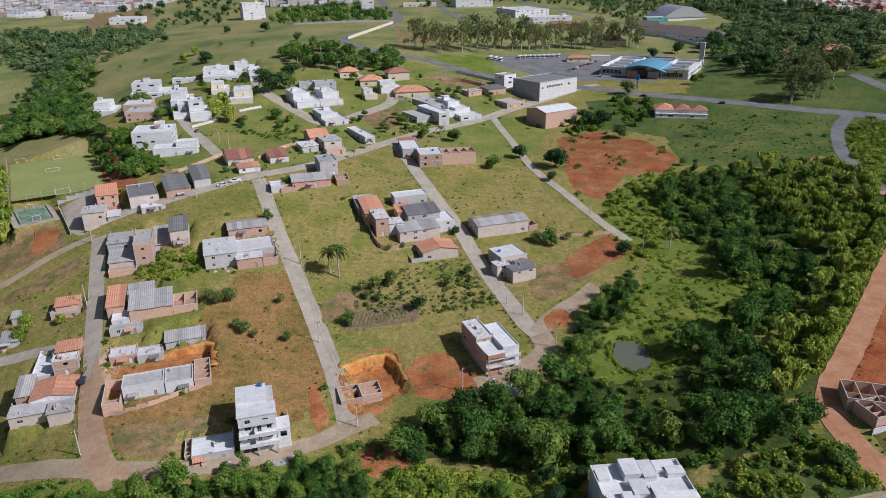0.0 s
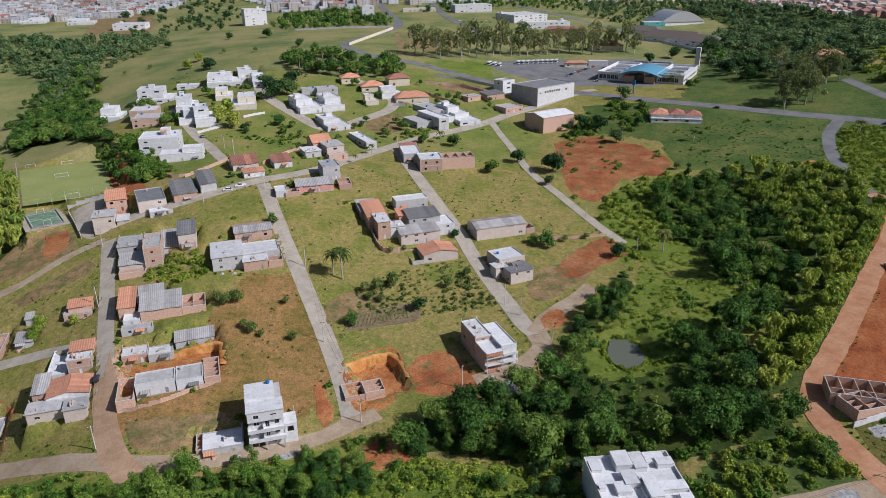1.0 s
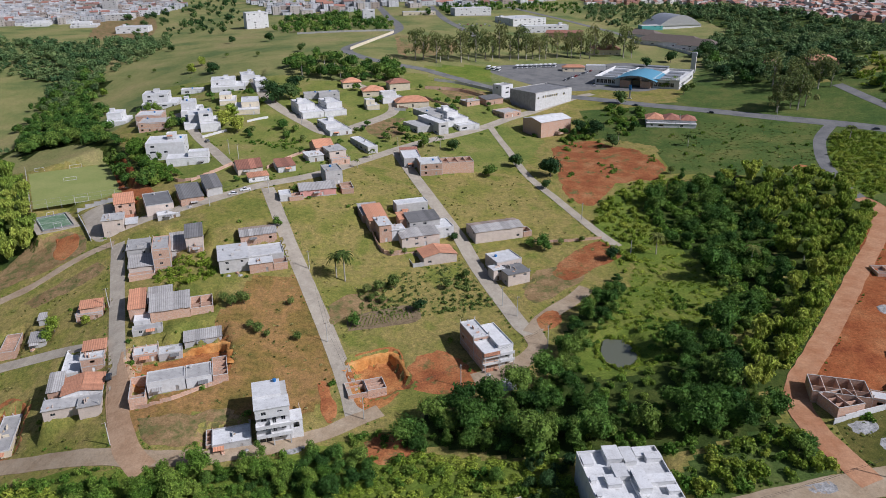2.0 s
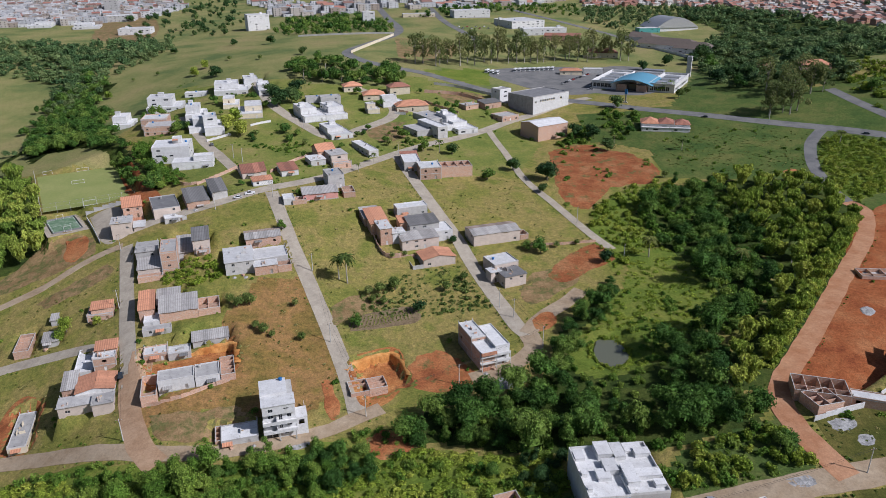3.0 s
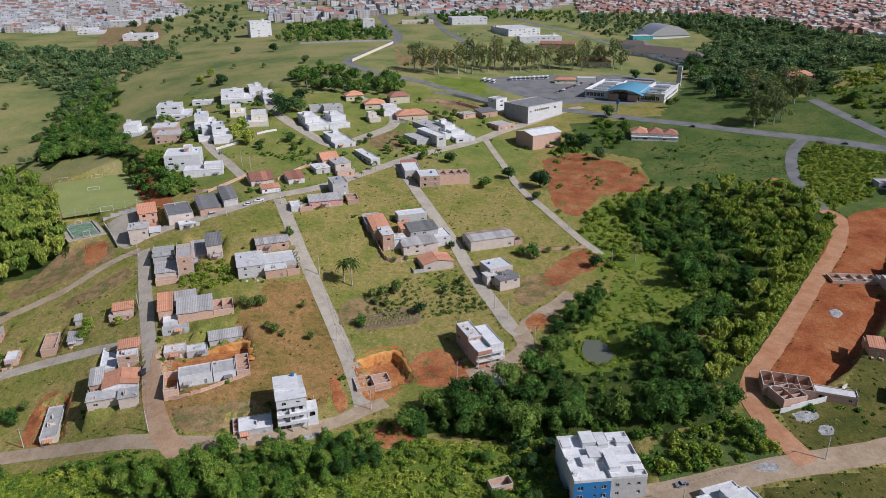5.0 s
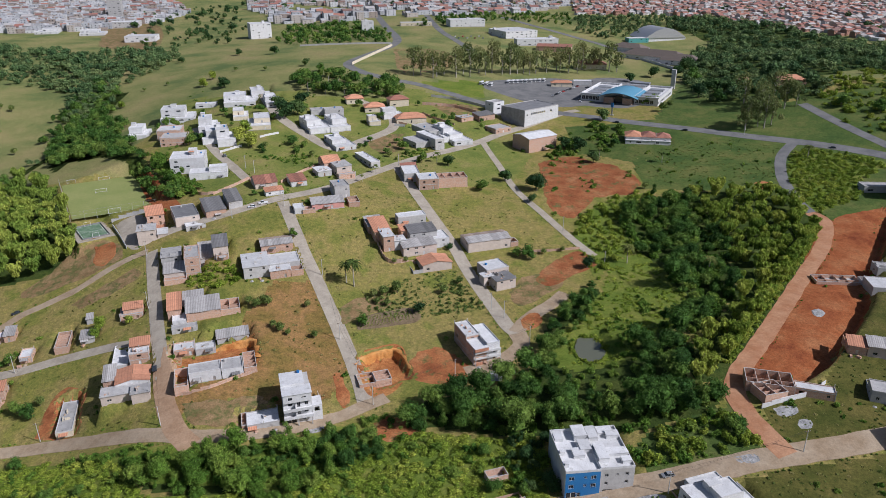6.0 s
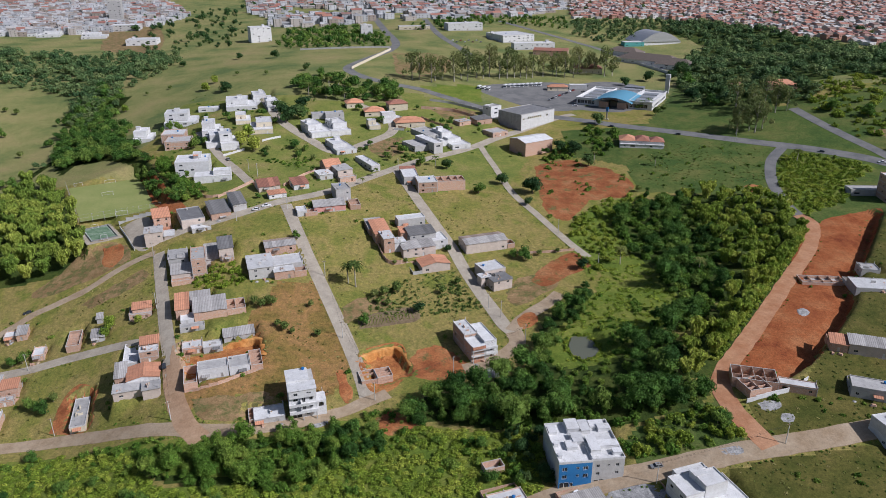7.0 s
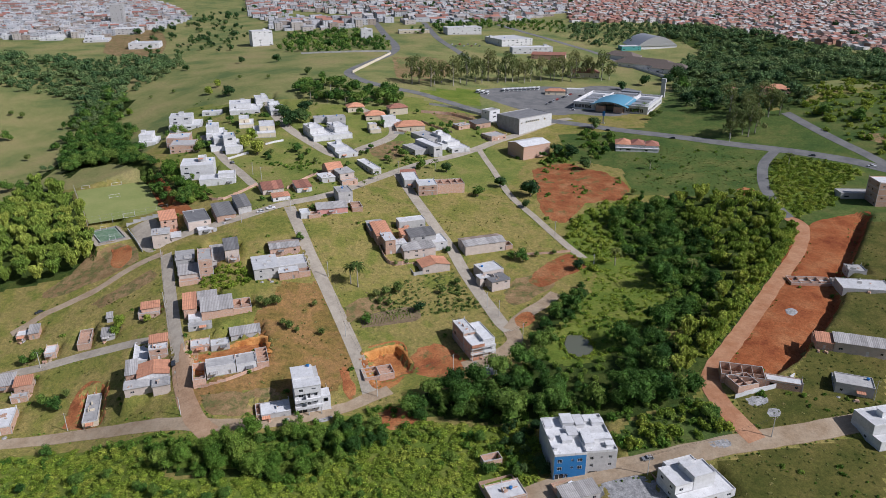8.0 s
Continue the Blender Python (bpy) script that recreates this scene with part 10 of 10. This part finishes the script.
tree(-78.6, 233.6, 1.0, "fine", "broad leafy shrub in the dry meadow", "shrub")
tree(-80.5, 236.0, 0.8, "fine", "broad leafy shrub in the dry meadow", "shrub")
tree(-69.2, 216.6, 0.95, "fine", "broad leafy shrub in the dry meadow", "shrub")
tree(-72.6, 218.8, 0.7, "fine", "broad leafy shrub in the dry meadow", "shrub")
tree(-66.0, 214.6, 0.6, "fine", "broad leafy shrub in the dry meadow", "shrub")
tree(-54.6, 214.3, 0.7, "fine", "small leafy shrub in the dry meadow", "shrub")
tree(-60.9, 235.0, 0.65, "fine", "small leafy shrub in the dry meadow", "shrub")
tree(-26.5, 247.0, 1.1, "fine", "loose grey green shrub beside the vegetable plot", "shrub")
tree(-20.5, 249.5, 1.2, "fine", "loose grey green shrub beside the vegetable plot", "shrub")
tree(-31.2, 245.2, 0.9, "fine", "loose grey green shrub beside the vegetable plot", "shrub")
tree(1.5, 250.0, 0.9, "fine", "leafy shrub on the slope below the brick houses", "shrub")
tree(9.3, 257.6, 0.8, "fine", "leafy shrub on the slope below the brick houses", "shrub")
tree(-75.1, 286.2, 0.60, "round", "leafy green tree with an uneven crown", "tree")
tree(129.0, 498.7, 1.30, "dark", "dense dark green tree with spreading crown", "tree")
tree(96.7, 142.5, 0.80, "round", "leafy green tree with an uneven crown", "tree")
tree(99.5, 143.7, 0.80, "round", "leafy green tree with an uneven crown", "tree")
tree(99.3, 438.6, 1.40, "dark", "dense dark green tree with spreading crown", "tree")
tree(90.0, 446.5, 1.20, "dark", "dense dark green tree with spreading crown", "tree")
tree(104.8, 413.1, 1.10, "dark", "dense dark green tree with spreading crown", "tree")
tree(-54.4, 426.5, 0.90, "fine", "pale green open crowned shrub tree", "tree")
tree(-33.3, 412.2, 0.90, "fine", "pale green open crowned shrub tree", "tree")
tree(-21.6, 419.7, 0.80, "fine", "pale green open crowned shrub tree", "tree")
tree(-83.5, 404.0, 0.90, "fine", "pale green open crowned shrub tree", "tree")
tree(-116.7, 415.5, 0.90, "fine", "pale green open crowned shrub tree", "tree")
tree(-11.4, 404.1, 1.00, "round", "leafy green tree with an uneven crown", "tree")
tree(6.3, 401.5, 1.00, "dark", "dense dark green tree with spreading crown", "tree")
tree(-1.5, 405.8, 0.90, "palm", "slender palm growing between the houses", "palm tree")
tree(-164.1, 429.4, 0.80, "round", "leafy green tree with an uneven crown", "tree")
tree(-206.5, 469.8, 0.80, "round", "leafy green tree with an uneven crown", "tree")
tree(-213.1, 517.5, 0.90, "round", "leafy green tree with an uneven crown", "tree")
tree(-279.4, 576.5, 1.10, "lime", "bright yellow green leafy tree", "tree")
tree(-104.4, 330.0, 0.50, "round", "leafy green tree with an uneven crown", "tree")
tree(-72.9, 320.3, 0.50, "round", "leafy green tree with an uneven crown", "tree")
tree(-23.2, 272.1, 0.60, "fine", "pale green open crowned shrub tree", "tree")
tree(-17.3, 273.9, 0.60, "fine", "pale green open crowned shrub tree", "tree")
tree(-399.2, 597.6, 1.10, "fine", "pale green open crowned shrub tree", "tree")
tree(-324.0, 478.8, 1.10, "fine", "pale green open crowned shrub tree", "tree")
tree(-385.6, 591.1, 1.20, "fine", "pale green open crowned shrub tree", "tree")
tree(-368.0, 532.1, 1.30, "round", "leafy green tree with an uneven crown", "tree")
tree(-298.6, 403.1, 1.40, "round", "leafy green tree with an uneven crown", "tree")
tree(-288.3, 402.5, 1.00, "round", "leafy green tree with an uneven crown", "tree")
tree(-97.5, 418.8, 0.60, "fine", "pale green open crowned shrub tree", "tree")
tree(174.3, 543.0, 1.20, "round", "leafy green tree with an uneven crown", "tree")
tree(184.2, 552.2, 1.10, "round", "leafy green tree with an uneven crown", "tree")
tree(193.7, 670.5, 1.30, "dark", "dense dark green tree with spreading crown", "tree")
tree(223.6, 693.5, 1.50, "dark", "dense dark green tree with spreading crown", "tree")
tree(126.5, 364.1, 0.90, "fine", "pale green open crowned shrub tree", "tree")
tree(-40.6, 160.0, 0.55, "round", "leafy green tree with an uneven crown", "tree")
tree(-22.6, 619.7, 1.61, "gum", "tall slender gum tree in a row along the field", "tree", "row of gum trees")
tree(-16.0, 624.8, 1.61, "gum", "tall slender gum tree in a row along the field", "tree", "row of gum trees")
tree(-4.6, 617.5, 1.85, "gum", "tall slender gum tree in a row along the field", "tree", "row of gum trees")
tree(-1.1, 625.6, 1.53, "gum", "tall slender gum tree in a row along the field", "tree", "row of gum trees")
tree(6.0, 639.8, 1.49, "gum", "tall slender gum tree in a row along the field", "tree", "row of gum trees")
tree(17.4, 632.4, 1.87, "gum", "tall slender gum tree in a row along the field", "tree", "row of gum trees")
tree(24.8, 651.6, 1.55, "gum", "tall slender gum tree in a row along the field", "tree", "row of gum trees")
tree(31.0, 644.7, 1.91, "gum", "tall slender gum tree in a row along the field", "tree", "row of gum trees")
tree(41.1, 666.4, 1.74, "gum", "tall slender gum tree in a row along the field", "tree", "row of gum trees")
tree(47.3, 661.7, 1.47, "gum", "tall slender gum tree in a row along the field", "tree", "row of gum trees")
tree(54.8, 676.4, 1.96, "gum", "tall slender gum tree in a row along the field", "tree", "row of gum trees")
tree(64.6, 672.2, 1.55, "gum", "tall slender gum tree in a row along the field", "tree", "row of gum trees")
tree(73.1, 676.8, 1.92, "gum", "tall slender gum tree in a row along the field", "tree", "row of gum trees")
tree(81.1, 682.8, 1.62, "gum", "tall slender gum tree in a row along the field", "tree", "row of gum trees")
tree(88.1, 688.4, 1.45, "gum", "tall slender gum tree in a row along the field", "tree", "row of gum trees")
tree(93.7, 683.4, 1.38, "gum", "tall slender gum tree in a row along the field", "tree", "row of gum trees")
tree(101.0, 691.1, 1.53, "gum", "tall slender gum tree in a row along the field", "tree", "row of gum trees")
tree(113.1, 699.2, 1.57, "gum", "tall slender gum tree in a row along the field", "tree", "row of gum trees")
tree(125.5, 709.6, 1.62, "gum", "tall slender gum tree in a row along the field", "tree", "row of gum trees")
tree(127.6, 702.0, 1.53, "gum", "tall slender gum tree in a row along the field", "tree", "row of gum trees")
tree(136.8, 702.9, 1.56, "gum", "tall slender gum tree in a row along the field", "tree", "row of gum trees")
tree(146.1, 702.8, 1.42, "gum", "tall slender gum tree in a row along the field", "tree", "row of gum trees")
tree(154.4, 720.3, 1.85, "gum", "tall slender gum tree in a row along the field", "tree", "row of gum trees")
tree(166.8, 723.7, 1.57, "gum", "tall slender gum tree in a row along the field", "tree", "row of gum trees")
tree(171.8, 721.1, 1.38, "gum", "tall slender gum tree in a row along the field", "tree", "row of gum trees")
tree(182.0, 714.7, 1.97, "gum", "tall slender gum tree in a row along the field", "tree", "row of gum trees")
tree(190.7, 715.8, 1.36, "gum", "tall slender gum tree in a row along the field", "tree", "row of gum trees")
tree(251.1, 498.0, 1.60, "gum", "tall thin gum tree beside the main road", "tree", "gum trees by the main road")
tree(245.3, 463.8, 1.35, "gum", "tall thin gum tree beside the main road", "tree", "gum trees by the main road")
tree(245.3, 516.0, 1.61, "gum", "tall thin gum tree beside the main road", "tree", "gum trees by the main road")
tree(228.8, 469.4, 1.21, "gum", "tall thin gum tree beside the main road", "tree", "gum trees by the main road")
tree(264.5, 505.9, 1.75, "gum", "tall thin gum tree beside the main road", "tree", "gum trees by the main road")
tree(235.0, 462.3, 1.12, "gum", "tall thin gum tree beside the main road", "tree", "gum trees by the main road")
tree(277.6, 495.7, 1.12, "gum", "tall thin gum tree beside the main road", "tree", "gum trees by the main road")
tree(223.8, 456.9, 1.47, "gum", "tall thin gum tree beside the main road", "tree", "gum trees by the main road")
tree(268.2, 494.4, 1.58, "gum", "tall thin gum tree beside the main road", "tree", "gum trees by the main road")
tree(237.8, 457.8, 1.62, "gum", "tall thin gum tree beside the main road", "tree", "gum trees by the main road")
tree(268.8, 496.0, 1.27, "gum", "tall thin gum tree beside the main road", "tree", "gum trees by the main road")
tree(223.6, 457.4, 1.18, "gum", "tall thin gum tree beside the main road", "tree", "gum trees by the main road")
